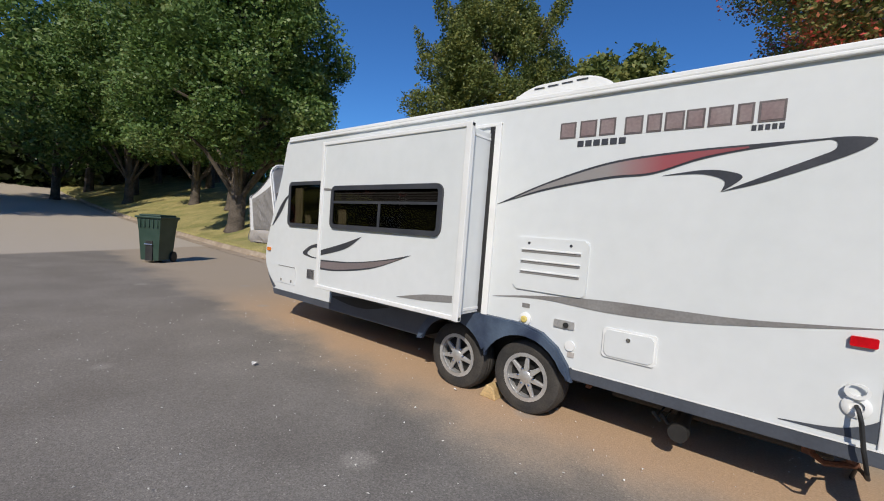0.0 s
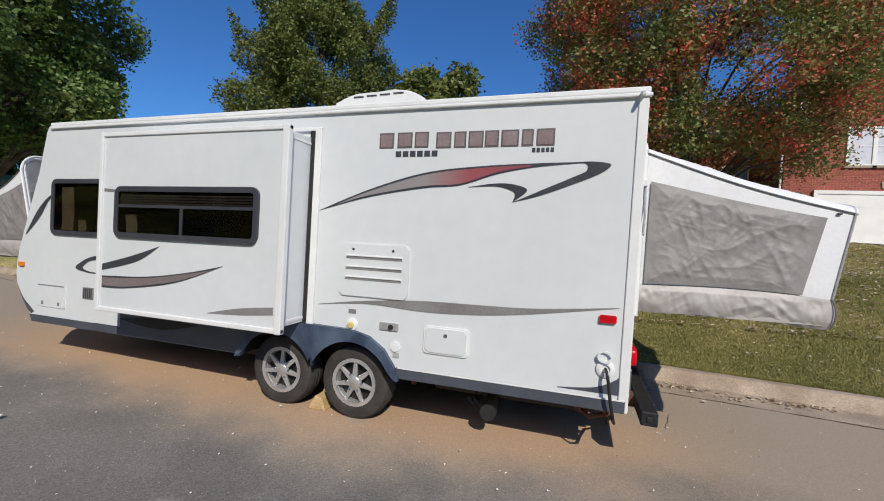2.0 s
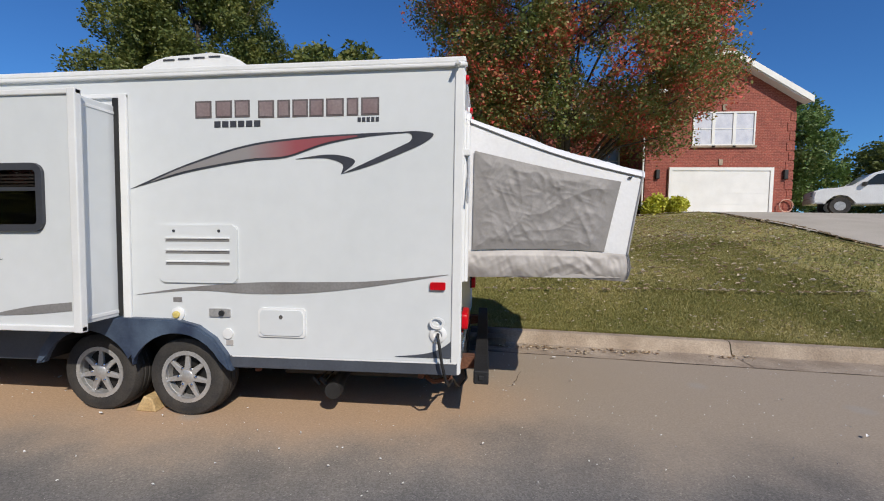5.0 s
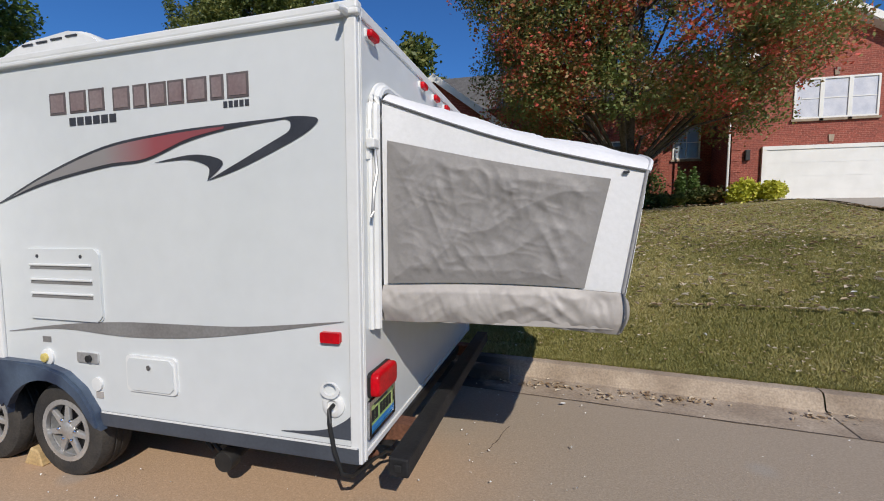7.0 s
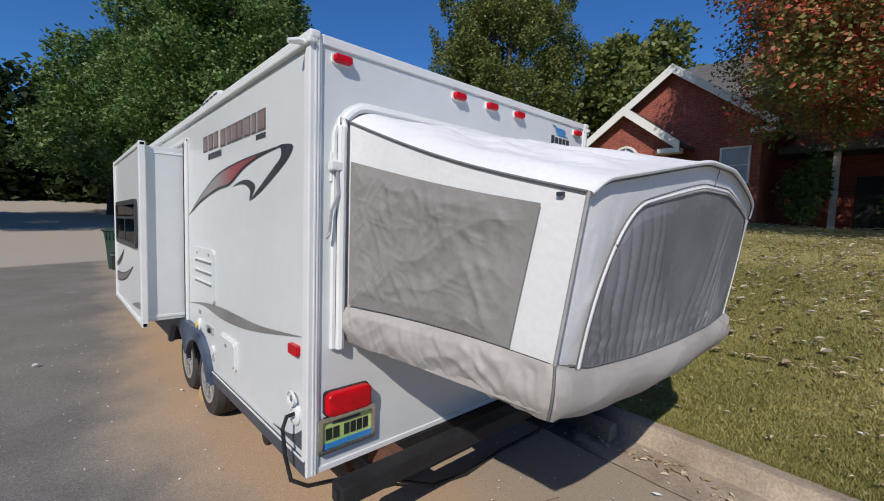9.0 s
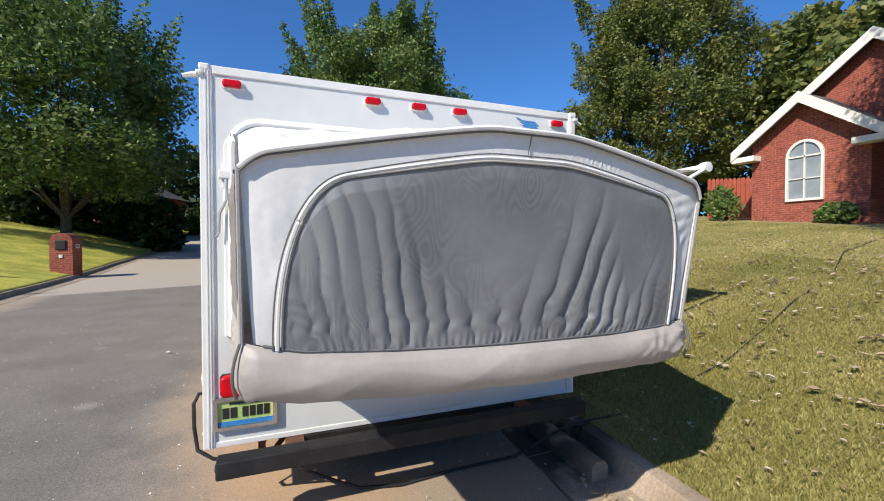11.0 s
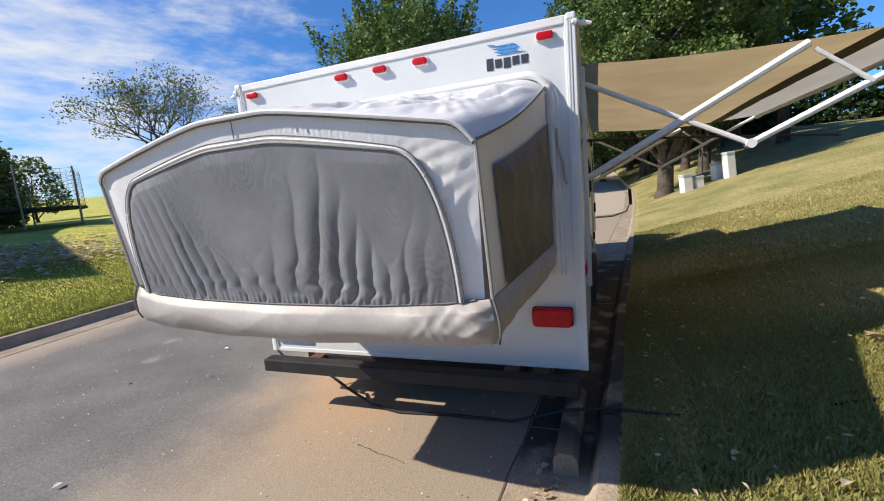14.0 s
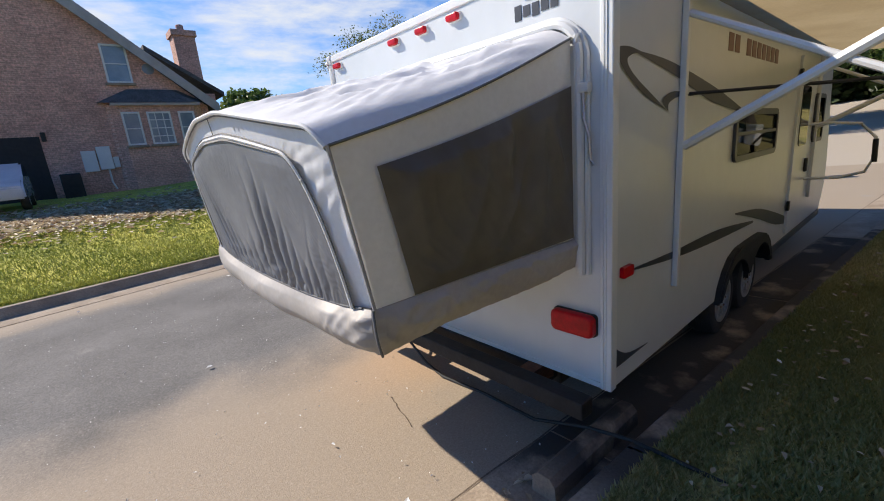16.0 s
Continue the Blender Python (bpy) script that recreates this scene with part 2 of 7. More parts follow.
def leaf_mat(name, a, b, c, mid=0.55, end=1.0, patch=0.55, single=0.5):
    m = bpy.data.materials.new(name)
    m.use_nodes = True
    n, l = m.node_tree.nodes, m.node_tree.links
    p = n["Principled BSDF"]
    p.inputs["Roughness"].default_value, p.inputs["Specular IOR Level"].default_value = 0.5, 0.35
    g = n.new("ShaderNodeNewGeometry")
    r = n.new("ShaderNodeValToRGB")
    r.color_ramp.elements[0].color, r.color_ramp.elements[1].color = (*a, 1), (*c, 1)
    r.color_ramp.elements[1].position = end
    e = r.color_ramp.elements.new(mid)
    e.color = (*b, 1)
    tc = n.new("ShaderNodeTexCoord")
    nz = n.new("ShaderNodeTexNoise")
    nz.inputs["Scale"].default_value, nz.inputs["Detail"].default_value = patch, 3
    l.new(tc.outputs["Object"], nz.inputs["Vector"])
    mr = n.new("ShaderNodeMapRange")
    mr.inputs["From Min"].default_value, mr.inputs["From Max"].default_value = 0.32, 0.68
    l.new(nz.outputs["Fac"], mr.inputs["Value"])
    mx = n.new("ShaderNodeMix")
    mx.inputs[0].default_value = single
    l.new(mr.outputs[0], mx.inputs[2])
    l.new(g.outputs["Random Per Island"], mx.inputs[3])
    l.new(mx.outputs[0], r.inputs["Fac"])
    l.new(r.outputs[0], p.inputs["Base Color"])
    t = n.new("ShaderNodeBsdfTranslucent")
    l.new(r.outputs[0], t.inputs["Color"])
    mix = n.new("ShaderNodeMixShader")
    mix.inputs[0].default_value = 0.3
    l.new(p.outputs[0], mix.inputs[1])
    l.new(t.outputs[0], mix.inputs[2])
    l.new(mix.outputs[0], n["Material Output"].inputs["Surface"])
    return m


LEAF_GREEN = leaf_mat("green_leaves", (0.05, 0.10, 0.025), (0.125, 0.205, 0.055), (0.33, 0.38, 0.15))
LEAF_OLIVE = leaf_mat("olive_leaves", (0.07, 0.105, 0.028), (0.15, 0.18, 0.05), (0.31, 0.285, 0.075))
LEAF_RED = leaf_mat("autumn_red_leaves", (0.11, 0.19, 0.052), (0.23, 0.23, 0.075), (0.68, 0.12, 0.09), mid=0.52, end=0.8, patch=0.75, single=0.42)
LEAF_GREENRED = leaf_mat("half_turned_leaves", (0.045, 0.085, 0.025), (0.08, 0.1, 0.03), (0.25, 0.1, 0.04))
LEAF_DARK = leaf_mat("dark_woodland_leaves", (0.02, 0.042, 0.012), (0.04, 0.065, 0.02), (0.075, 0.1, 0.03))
LEAF_PINE = leaf_mat("conifer_needles", (0.02, 0.05, 0.02), (0.035, 0.08, 0.03), (0.06, 0.115, 0.045))
LEAF_YELLOW = leaf_mat("yellow_green_leaves", (0.42, 0.46, 0.05), (0.6, 0.6, 0.09), (0.75, 0.7, 0.18))
LEAF_DRY = leaf_mat("fallen_dry_leaves", (0.26, 0.17, 0.1), (0.5, 0.38, 0.25), (0.8, 0.72, 0.58), mid=0.42, single=0.9)


# ---- mesh helpers ----
def box(bm, x0, x1, y0, y1, z0, z1, bevel=0.0, seg=2):
    r = bmesh.ops.create_cube(bm, size=1.0, matrix=Matrix.Translation(((x0 + x1) / 2, (y0 + y1) / 2, (z0 + z1) / 2)) @ Matrix.Diagonal((abs(x1 - x0), abs(y1 - y0), abs(z1 - z0), 1)))
    if bevel:
        es = list({e for v in r["verts"] for e in v.link_edges})
        bmesh.ops.bevel(bm, geom=es, offset=bevel, segments=seg, affect="EDGES", profile=0.5)
    return bm


def prism(bm, pts, axis, d0, d1):
    """A flat outline pushed from d0 to d1 along axis: 'y' takes (x, z) points, 'x' takes (y, z), 'z' takes (x, y)."""
    def at(p, d):
        return {"y": (p[0], d, p[1]), "x": (d, p[0], p[1]), "z": (p[0], p[1], d)}[axis]
    a = [bm.verts.new(at(p, d0)) for p in pts]
    b = [bm.verts.new(at(p, d1)) for p in pts]
    bm.faces.new(a)
    bm.faces.new(b[::-1])
    for i in range(len(pts)):
        j = (i + 1) % len(pts)
        bm.faces.new((a[j], a[i], b[i], b[j]))
    return bm


def rounded(x0, x1, z0, z1, r, n=5):
    pts = []
    for cx, cz, a0 in ((x1 - r, z1 - r, 0), (x0 + r, z1 - r, 90), (x0 + r, z0 + r, 180), (x1 - r, z0 + r, 270)):
        for k in range(n + 1):
            a = radians(a0 + 90 * k / n)
            pts.append((cx + r * math.cos(a), cz + r * math.sin(a)))
    return pts


def tube(bm, pts, radius, seg=8, closed=False, taper=None):
    """A round bar along points."""
    pts = [Vector(p) for p in pts]
    rings = []
    n = len(pts)
    for i, p in enumerate(pts):
        a = pts[(i - 1) % n] if (closed or i) else p
        b = pts[(i + 1) % n] if (closed or i < n - 1) else p
        d = (b - a).normalized()
        u = d.cross(Vector((0, 0, 1)) if abs(d.z) < 0.9 else Vector((1, 0, 0))).normalized()
        v = d.cross(u)
        r = radius if taper is None else radius * taper[i]
        rings.append([bm.verts.new(p + (u * math.cos(2 * math.pi * k / seg) + v * math.sin(2 * math.pi * k / seg)) * r) for k in range(seg)])
    for i in range(n if closed else n - 1):
        A, B = rings[i], rings[(i + 1) % n]
        for k in range(seg):
            bm.faces.new((A[k], A[(k + 1) % seg], B[(k + 1) % seg], B[k]))
    if not closed:
        bm.faces.new(rings[0][::-1])
        bm.faces.new(rings[-1])
    return bm


def ring(bm, outer, inner, axis, d0, d1):
    """A flat frame between two outlines of equal count, with depth."""
    def at(p, d):
        return {"y": (p[0], d, p[1]), "x": (d, p[0], p[1]), "z": (p[0], p[1], d)}[axis]
    n = len(outer)
    A = [[bm.verts.new(at(p, d)) for p in o] for o, d in ((outer, d0), (inner, d0), (inner, d1), (outer, d1))]
    for i in range(n):
        j = (i + 1) % n
        for k in range(4):
            bm.faces.new((A[k][i], A[k][j], A[(k + 1) % 4][j], A[(k + 1) % 4][i]))
    return bm


def lathe(bm, profile, centre, axis="y", seg=32, caps=True):
    """Spins (radius, depth) points round an axis through centre."""
    rings = []
    for r, d in profile:
        row = []
        for k in range(seg):
            a = 2 * math.pi * k / seg
            c, s = r * math.cos(a), r * math.sin(a)
            off = {"y": (c, d, s), "x": (d, c, s), "z": (c, s, d)}[axis]
            row.append(bm.verts.new(Vector(centre) + Vector(off)))
        rings.append(row)
    for A, B in zip(rings, rings[1:]):
        for k in range(seg):
            bm.faces.new((A[k], A[(k + 1) % seg], B[(k + 1) % seg], B[k]))
    for R in (rings[0], rings[-1]) if caps else ():
        if (R[0].co - R[seg // 2].co).length > 1e-4:
            bm.faces.new(R)
    return bm


def loft(bm, rows, thick=0.0):
    """A skin through rows of points of equal count."""
    V = [[bm.verts.new(p) for p in r] for r in rows]
    for a, b in zip(V, V[1:]):
        for i in range(len(a) - 1):
            bm.faces.new((a[i], a[i + 1], b[i + 1], b[i]))
    return bm


def part(name, bm, material, parent=None, label="", smooth=False, lean=0.0, fix=True):
    """Links a bmesh as one mesh object. lean: rise per metre of x, for what sits on the sloping chassis."""
    if lean:
        for v in bm.verts:
            v.co.z += lean * v.co.x
    if fix:
        bmesh.ops.recalc_face_normals(bm, faces=bm.faces[:])
    me = bpy.data.meshes.new(name)
    bm.to_mesh(me)
    bm.free()
    me.materials.append(material)
    if smooth:
        for p in me.polygons:
            p.use_smooth = True
        me.set_sharp_from_angle(angle=radians(40))
    ob = new(name, me)
    if parent is not None:
        ob.parent = parent
    if label:
        ob["label"] = label
    return ob


def B():
    return bmesh.new()


def skin(name, verts, faces, material, parent=None, label=""):
    me = bpy.data.meshes.new(name)
    me.from_pydata(verts, [], faces)
    me.materials.append(material)
    ob = new(name, me)
    if parent is not None:
        ob.parent = parent
    if label:
        ob["label"] = label
    return ob


# ---- the lie of the land ----
def near_kerb(x):
    return float(np.interp(x, [-60, -31, -20, -2, 30], [4.6, 4.8, 4.1, 2.62, 0.5]))


def far_kerb(x):
    return float(np.interp(x, [-60, -27, -9, -4, 0, 3, 30], [-10.5, -8.4, -6.2, -5.4, -5.0, -4.6, -2.5]))


def road_z(x):
    return 0.0012 * max(0.0, -x - 15) ** 2 if x > -75 else 4.32 + 0.144 * min(60.0, -75 - x) * 0.3


def ground_z(x, y):
    nk, fk = near_kerb(x), far_kerb(x)
    z = road_z(x)
    if y > nk:
        s = y - nk
        top = float(np.interp(x, [-40, -14, -10, 0, 3, 9, 16, 40], [3.2, 2.8, 2.4, 1.65, 1.65, 2.08, 2.05, 1.9]))
        flat = float(np.interp(x, [-12, -6], [0, 1]))
        return z + 0.14 + top * math.sin(math.pi / 2 * min(1, s / 15)) * (1 - flat * 0.9 / (s * s + 0.9)) + 0.012 * max(0, s - 15)
    if y < fk:
        s = fk - y
        top = float(np.interp(x, [-60, -30, -15, 0, 20], [2.6, 2.5, 1.7, 0.95, 0.8]))
        return z + 0.14 + top * math.sin(math.pi / 2 * min(1, s / 15)) + 0.012 * max(0, s - 15)
    return z


def turf_z(x, y):
    """The lawn's surface with its small humps, level beside the kerbs."""
    z = ground_z(x, y)
    if abs(y - near_kerb(x)) > 0.5 and abs(y - far_kerb(x)) > 0.5:
        z += 0.05 * noise.noise((x * 0.5, y * 0.5, 0))
    return z


# ---- ground, road, kerbs ----
def lawn_material():
    """Dry olive turf on the near side, fresher green across the street."""
    m = mat("autumn_lawn", (0.20, 0.195, 0.062), 0.95, (0.34, 0.285, 0.115), 0.9, fine=0.6, bump=1.0, bump_scale=28, detail=9)
    n, l = m.node_tree.nodes, m.node_tree.links
    p = n["Principled BSDF"]
    tc, sp, mr, mx = (n.new("ShaderNode" + k) for k in ("TexCoord", "SeparateXYZ", "MapRange", "Mix"))
    l.new(tc.outputs["Object"], sp.inputs[0])
    mr.inputs["From Min"].default_value, mr.inputs["From Max"].default_value = -2.0, -2.5
    l.new(sp.outputs["Y"], mr.inputs["Value"])
    mx.data_type, mx.blend_type = "RGBA", "MULTIPLY"
    l.new(mr.outputs[0], mx.inputs[0])
    l.new(p.inputs["Base Color"].links[0].from_socket, mx.inputs[6])
    mx.inputs[7].default_value = (1.5, 1.65, 0.7, 1)
    l.new(mx.outputs[2], p.inputs["Base Color"])
    return m


LAWN = lawn_material()


def road_material():
    """Grey asphalt in the middle, tan dust and old paving along the kerbs, a rusty clay wash beside the wheels."""
    m = mat("street_paving", (0.122, 0.116, 0.11), 0.92, (0.172, 0.164, 0.155), 1.1, fine=0.2, bump=0.3, bump_scale=120)
    n, l = m.node_tree.nodes, m.node_tree.links
    b = n["Principled BSDF"]
    tc = n.new("ShaderNodeTexCoord")
    sep = n.new("ShaderNodeSeparateXYZ")
    l.new(tc.outputs["Object"], sep.inputs[0])

    def math_node(op, a, c=None):
        k = n.new("ShaderNodeMath")
        k.operation = op
        for i, v in enumerate((a, c)):
            if v is None:
                continue
            if isinstance(v, (int, float)):
                k.inputs[i].default_value = v
            else:
                l.new(v, k.inputs[i])
        return k.outputs[0]

    def ramp(v, lo, hi):
        k = n.new("ShaderNodeMapRange")
        k.interpolation_type = "SMOOTHSTEP"
        k.inputs["From Min"].default_value, k.inputs["From Max"].default_value = lo, hi
        l.new(v, k.inputs["Value"])
        return k.outputs[0]

    nz = n.new("ShaderNodeTexNoise")
    nz.inputs["Scale"].default_value, nz.inputs["Detail"].default_value = 1.1, 7
    l.new(tc.outputs["Object"], nz.inputs["Vector"])
    wob = math_node("MULTIPLY", math_node("SUBTRACT", nz.outputs["Fac"], 0.5), 1.3)
    across = math_node("ADD", math_node("ADD", sep.outputs["Y"], math_node("MULTIPLY", sep.outputs["X"], 0.05)), wob)
    # beside the trailer the dust and clay reach further into the street
    reach = math_node("MULTIPLY", math_node("SUBTRACT", 1.0, ramp(sep.outputs["X"], -1.6, 0.7)), 0.62)
    across_dust = math_node("ADD", across, reach)
    tan = ramp(across_dust, -0.6, 0.55)
    far_side = ramp(math_node("MULTIPLY", math_node("SUBTRACT", across, math_node("MULTIPLY", sep.outputs["X"], 0.17)), -1.0), 3.7, 4.5)
    end = ramp(math_node("MULTIPLY", math_node("ADD", sep.outputs["X"], math_node("MULTIPLY", sep.outputs["Y"], 0.5)), -1.0), 15.6, 16.1)
    dust = math_node("MULTIPLY", math_node("SUBTRACT", 1.0, ramp(sep.outputs["X"], -7.0, 0.5)), 0.26)
    tan = math_node("MAXIMUM", math_node("MAXIMUM", tan, dust), far_side)
    clay = math_node("MULTIPLY", ramp(across_dust, -0.15, 0.6), math_node("SUBTRACT", 1.0, ramp(across, 0.7, 1.5)))
    clay = math_node("MULTIPLY", clay, math_node("MULTIPLY", ramp(sep.outputs["X"], -9.0, -5.5), math_node("SUBTRACT", 1.0, ramp(sep.outputs["X"], -0.2, 1.1))))
    link = b.inputs["Base Color"].links[0]
    base = link.from_socket
    grain = n.new("ShaderNodeTexNoise")
    grain.inputs["Scale"].default_value, grain.inputs["Detail"].default_value = 70, 5
    l.new(tc.outputs["Object"], grain.inputs["Vector"])
    for mask, c0, c1, amount in ((tan, (0.335, 0.268, 0.2), (0.405, 0.33, 0.25), 0.9), (clay, (0.46, 0.30, 0.18), (0.53, 0.355, 0.225), 0.78), (end, (0.40, 0.345, 0.285), (0.48, 0.42, 0.35), 0.92)):
        cr = n.new("ShaderNodeValToRGB")
        cr.color_ramp.elements[0].position, cr.color_ramp.elements[1].position = 0.35, 0.65
        cr.color_ramp.elements[0].color, cr.color_ramp.elements[1].color = (*c0, 1), (*c1, 1)
        l.new(grain.outputs["Fac"], cr.inputs["Fac"])
        mx = n.new("ShaderNodeMix")
        mx.data_type = "RGBA"
        l.new(math_node("MULTIPLY", mask, amount), mx.inputs[0])
        l.new(base, mx.inputs[6])
        l.new(cr.outputs[0], mx.inputs[7])
        base = mx.outputs[2]
    # pale repair spots
    v = n.new("ShaderNodeTexVoronoi")
    v.inputs["Scale"].default_value = 0.9
    l.new(tc.outputs["Object"], v.inputs["Vector"])
    spots = math_node("SUBTRACT", 1.0, ramp(math_node("ADD", v.outputs["Distance"], math_node("MULTIPLY", wob, 0.12)), 0.05, 0.13))
    mx = n.new("ShaderNodeMix")
    mx.data_type = "RGBA"
    l.new(math_node("MULTIPLY", spots, 0.45), mx.inputs[0])
    l.new(base, mx.inputs[6])
    mx.inputs[7].default_value = (0.33, 0.31, 0.28, 1)
    # single stones of the aggregate
    vs = n.new("ShaderNodeTexVoronoi")
    vs.inputs["Scale"].default_value = 110
    l.new(tc.outputs["Object"], vs.inputs["Vector"])
    sc = n.new("ShaderNodeSeparateColor")
    l.new(vs.outputs["Color"], sc.inputs[0])
    st = n.new("ShaderNodeMapRange")
    st.inputs["To Min"].default_value, st.inputs["To Max"].default_value = 0.72, 1.28
    l.new(sc.outputs[0], st.inputs["Value"])
    pebble = ramp(sc.outputs[1], 0.94, 0.97)
    st2 = math_node("ADD", st.outputs[0], math_node("MULTIPLY", pebble, 0.5))
    mm = n.new("ShaderNodeMix")
    mm.data_type, mm.blend_type = "RGBA", "MULTIPLY"
    l.new(math_node("ADD", math_node("MULTIPLY", math_node("SUBTRACT", 1.0, tan), 0.65), 0.2), mm.inputs[0])
    l.new(mx.outputs[2], mm.inputs[6])
    l.new(st2, mm.inputs[7])
    l.new(mm.outputs[2], b.inputs["Base Color"])
    return m


STREET = road_material()

XS = sorted(set([-600, -400, -250, -160, -120, -90] + list(np.arange(-75, -30, 3.0)) + list(np.arange(-30, 12, 0.6)) + list(np.arange(12, 40, 3.0)) + [40, 50, 70, 100, 160, 250, 400, 600]))
OUT = [0.14, 0.3, 0.6, 1.0, 1.5, 2.0, 2.6, 3.2, 4, 5, 6, 7, 8, 9, 10, 11, 12, 13, 14, 15, 17, 20, 25, 32, 42, 60, 90, 140, 220, 350, 600]


def build_ground():
    verts, faces = [], []
    rows = 0
    for x in XS:
        x = float(x)
        nk, fk = near_kerb(x), far_kerb(x)
        ys = [fk - o for o in reversed(OUT)] + [fk - 0.10, nk + 0.10] + [nk + o for o in OUT]
        rows = len(ys)
        for i, y in enumerate(ys):
            if i in (len(OUT), len(OUT) + 1):
                z = road_z(x) - 0.08
            else:
                z = turf_z(x, y)
            verts.append((x, y, z))
    for i in range(len(XS) - 1):
        for j in range(rows - 1):
            a = i * rows + j
            faces.append((a, a + rows, a + rows + 1, a + 1))
    ob = skin("ground", verts, faces, LAWN)
    for p in ob.data.polygons:
        p.use_smooth = True
    tagged(ob, "sloping autumn lawn of green and straw grass", "lawn", kind="structure")
    verts, faces = [], []
    for x in XS:
        x = float(x)
        nk, fk = near_kerb(x), far_kerb(x)
        for k in range(9):
            y = fk + (nk - fk) * k / 8
            verts.append((x, y, road_z(x)))
    for i in range(len(XS) - 1):
        for j in range(8):
            a = i * 9 + j
            faces.append((a, a + 9, a + 10, a + 1))
    tagged(skin("road", verts, faces, STREET), "worn grey asphalt street with tan dusty edges", "road", kind="structure")


build_ground()


def build_kerb(name, line, side, label):
    """side: +1 where the lawn lies at higher y."""
    holder = tagged(new(name), label, "kerb", kind="structure")
    x = -48.0
    while x < 15:
        length = 3.0
        x0, x1 = x + 0.006, x + length - 0.006
        rows = []
        for xx in (x0, x1):
            y, z = line(xx), road_z(xx)
            prof = [(-0.42, -0.05), (-0.42, 0.006), (-0.02, 0.012), (0.0, 0.03), (0.03, 0.12), (0.05, 0.148), (0.09, 0.155), (0.16, 0.152), (0.165, -0.05)]
            rows.append([(xx, y + side * d, z + h) for d, h in prof])
        bm = B()
        loft(bm, rows)
        # stones beside the trailer carry dirt and its shade in their colour
        part("kerb_stone", bm, DIRT_SHADE if side > 0 and -9 < x < 1 else CONCRETE, holder, smooth=True)
        x += length
    return holder


def gutter_joint():
    """The dark crumbling joint between street and gutter pan."""
    verts, faces = [], []
    xs = np.arange(-40, 14, 0.12)
    for i, x in enumerate(xs):
        x = float(x)
        y = near_kerb(x) - 0.43 + 0.012 * noise.noise((x * 3, 0, 0))
        w = 0.004 + 0.009 * abs(noise.noise((x * 2, 5, 0)))
        verts += [(x, y - w, road_z(x) + 0.0075), (x, y + w, road_z(x) + 0.0075)]
        if i:
            b = 2 * i
            faces.append((b - 2, b, b + 1, b - 1))
    tagged(skin("gutter_joint", verts, faces, mat("dirt_in_joint", (0.10, 0.075, 0.055), 0.95, (0.16, 0.12, 0.09), 5, fine=0.3)), "dark joint along the gutter", "joint", kind="structure")


gutter_joint()
build_kerb("kerb_near", near_kerb, 1, "weathered tan concrete kerb with gutter")
build_kerb("kerb_far", far_kerb, -1, "dirty concrete kerb along the street")


# ---- trees ----
def leaves(name, lobes, count, size, material, parent, seed, flat=0.6):
    """Many small folded leaves scattered in the outer part of rounded lobes (x, y, z, radius, height)."""
    rng = np.random.default_rng(seed)
    vol = np.array([l[3] ** 2 for l in lobes])
    pick = rng.choice(len(lobes), count, p=vol / vol.sum())
    L = np.array(lobes)[pick]
    d = rng.normal(size=(count, 3))
    d /= np.linalg.norm(d, axis=1)[:, None]
    rad = 0.45 + 0.62 * rng.random(count) ** 0.6
    rad = np.where(rng.random(count) < 0.06, rad * (1 + 0.22 * rng.random(count)), rad)
    bumpy = 1 + 0.25 * np.sin(d[:, 0] * 7 + pick) * np.cos(d[:, 1] * 6 + pick * 2)
    c = L[:, :3] + d * (rad * bumpy)[:, None] * np.stack([L[:, 3], L[:, 3], L[:, 4]], 1)
    s = size * (0.6 + 0.8 * rng.random(count))
    u = rng.normal(size=(count, 3))
    u[:, 2] *= flat
    u /= np.linalg.norm(u, axis=1)[:, None]
    w = np.cross(u, rng.normal(size=(count, 3)))
    w /= np.linalg.norm(w, axis=1)[:, None]
    n = np.cross(u, w)
    v = np.empty((count, 4, 3))
    v[:, 0] = c - u * s[:, None]
    v[:, 1] = c + w * s[:, None] * 0.6 + n * s[:, None] * 0.2
    v[:, 2] = c + u * s[:, None]
    v[:, 3] = c - w * s[:, None] * 0.6 + n * s[:, None] * 0.2
    me = bpy.data.meshes.new(name)
    me.vertices.add(count * 4)
    me.vertices.foreach_set("co", v.reshape(-1))
    me.loops.add(count * 4)
    me.loops.foreach_set("vertex_index", np.arange(count * 4, dtype=np.int32))
    me.polygons.add(count)
    me.polygons.foreach_set("loop_start", np.arange(0, count * 4, 4, dtype=np.int32))
    me.update(calc_edges=True)
    me.materials.append(material)
    ob = new(name, me)
    if parent is not None:
        ob.parent = parent
    return ob


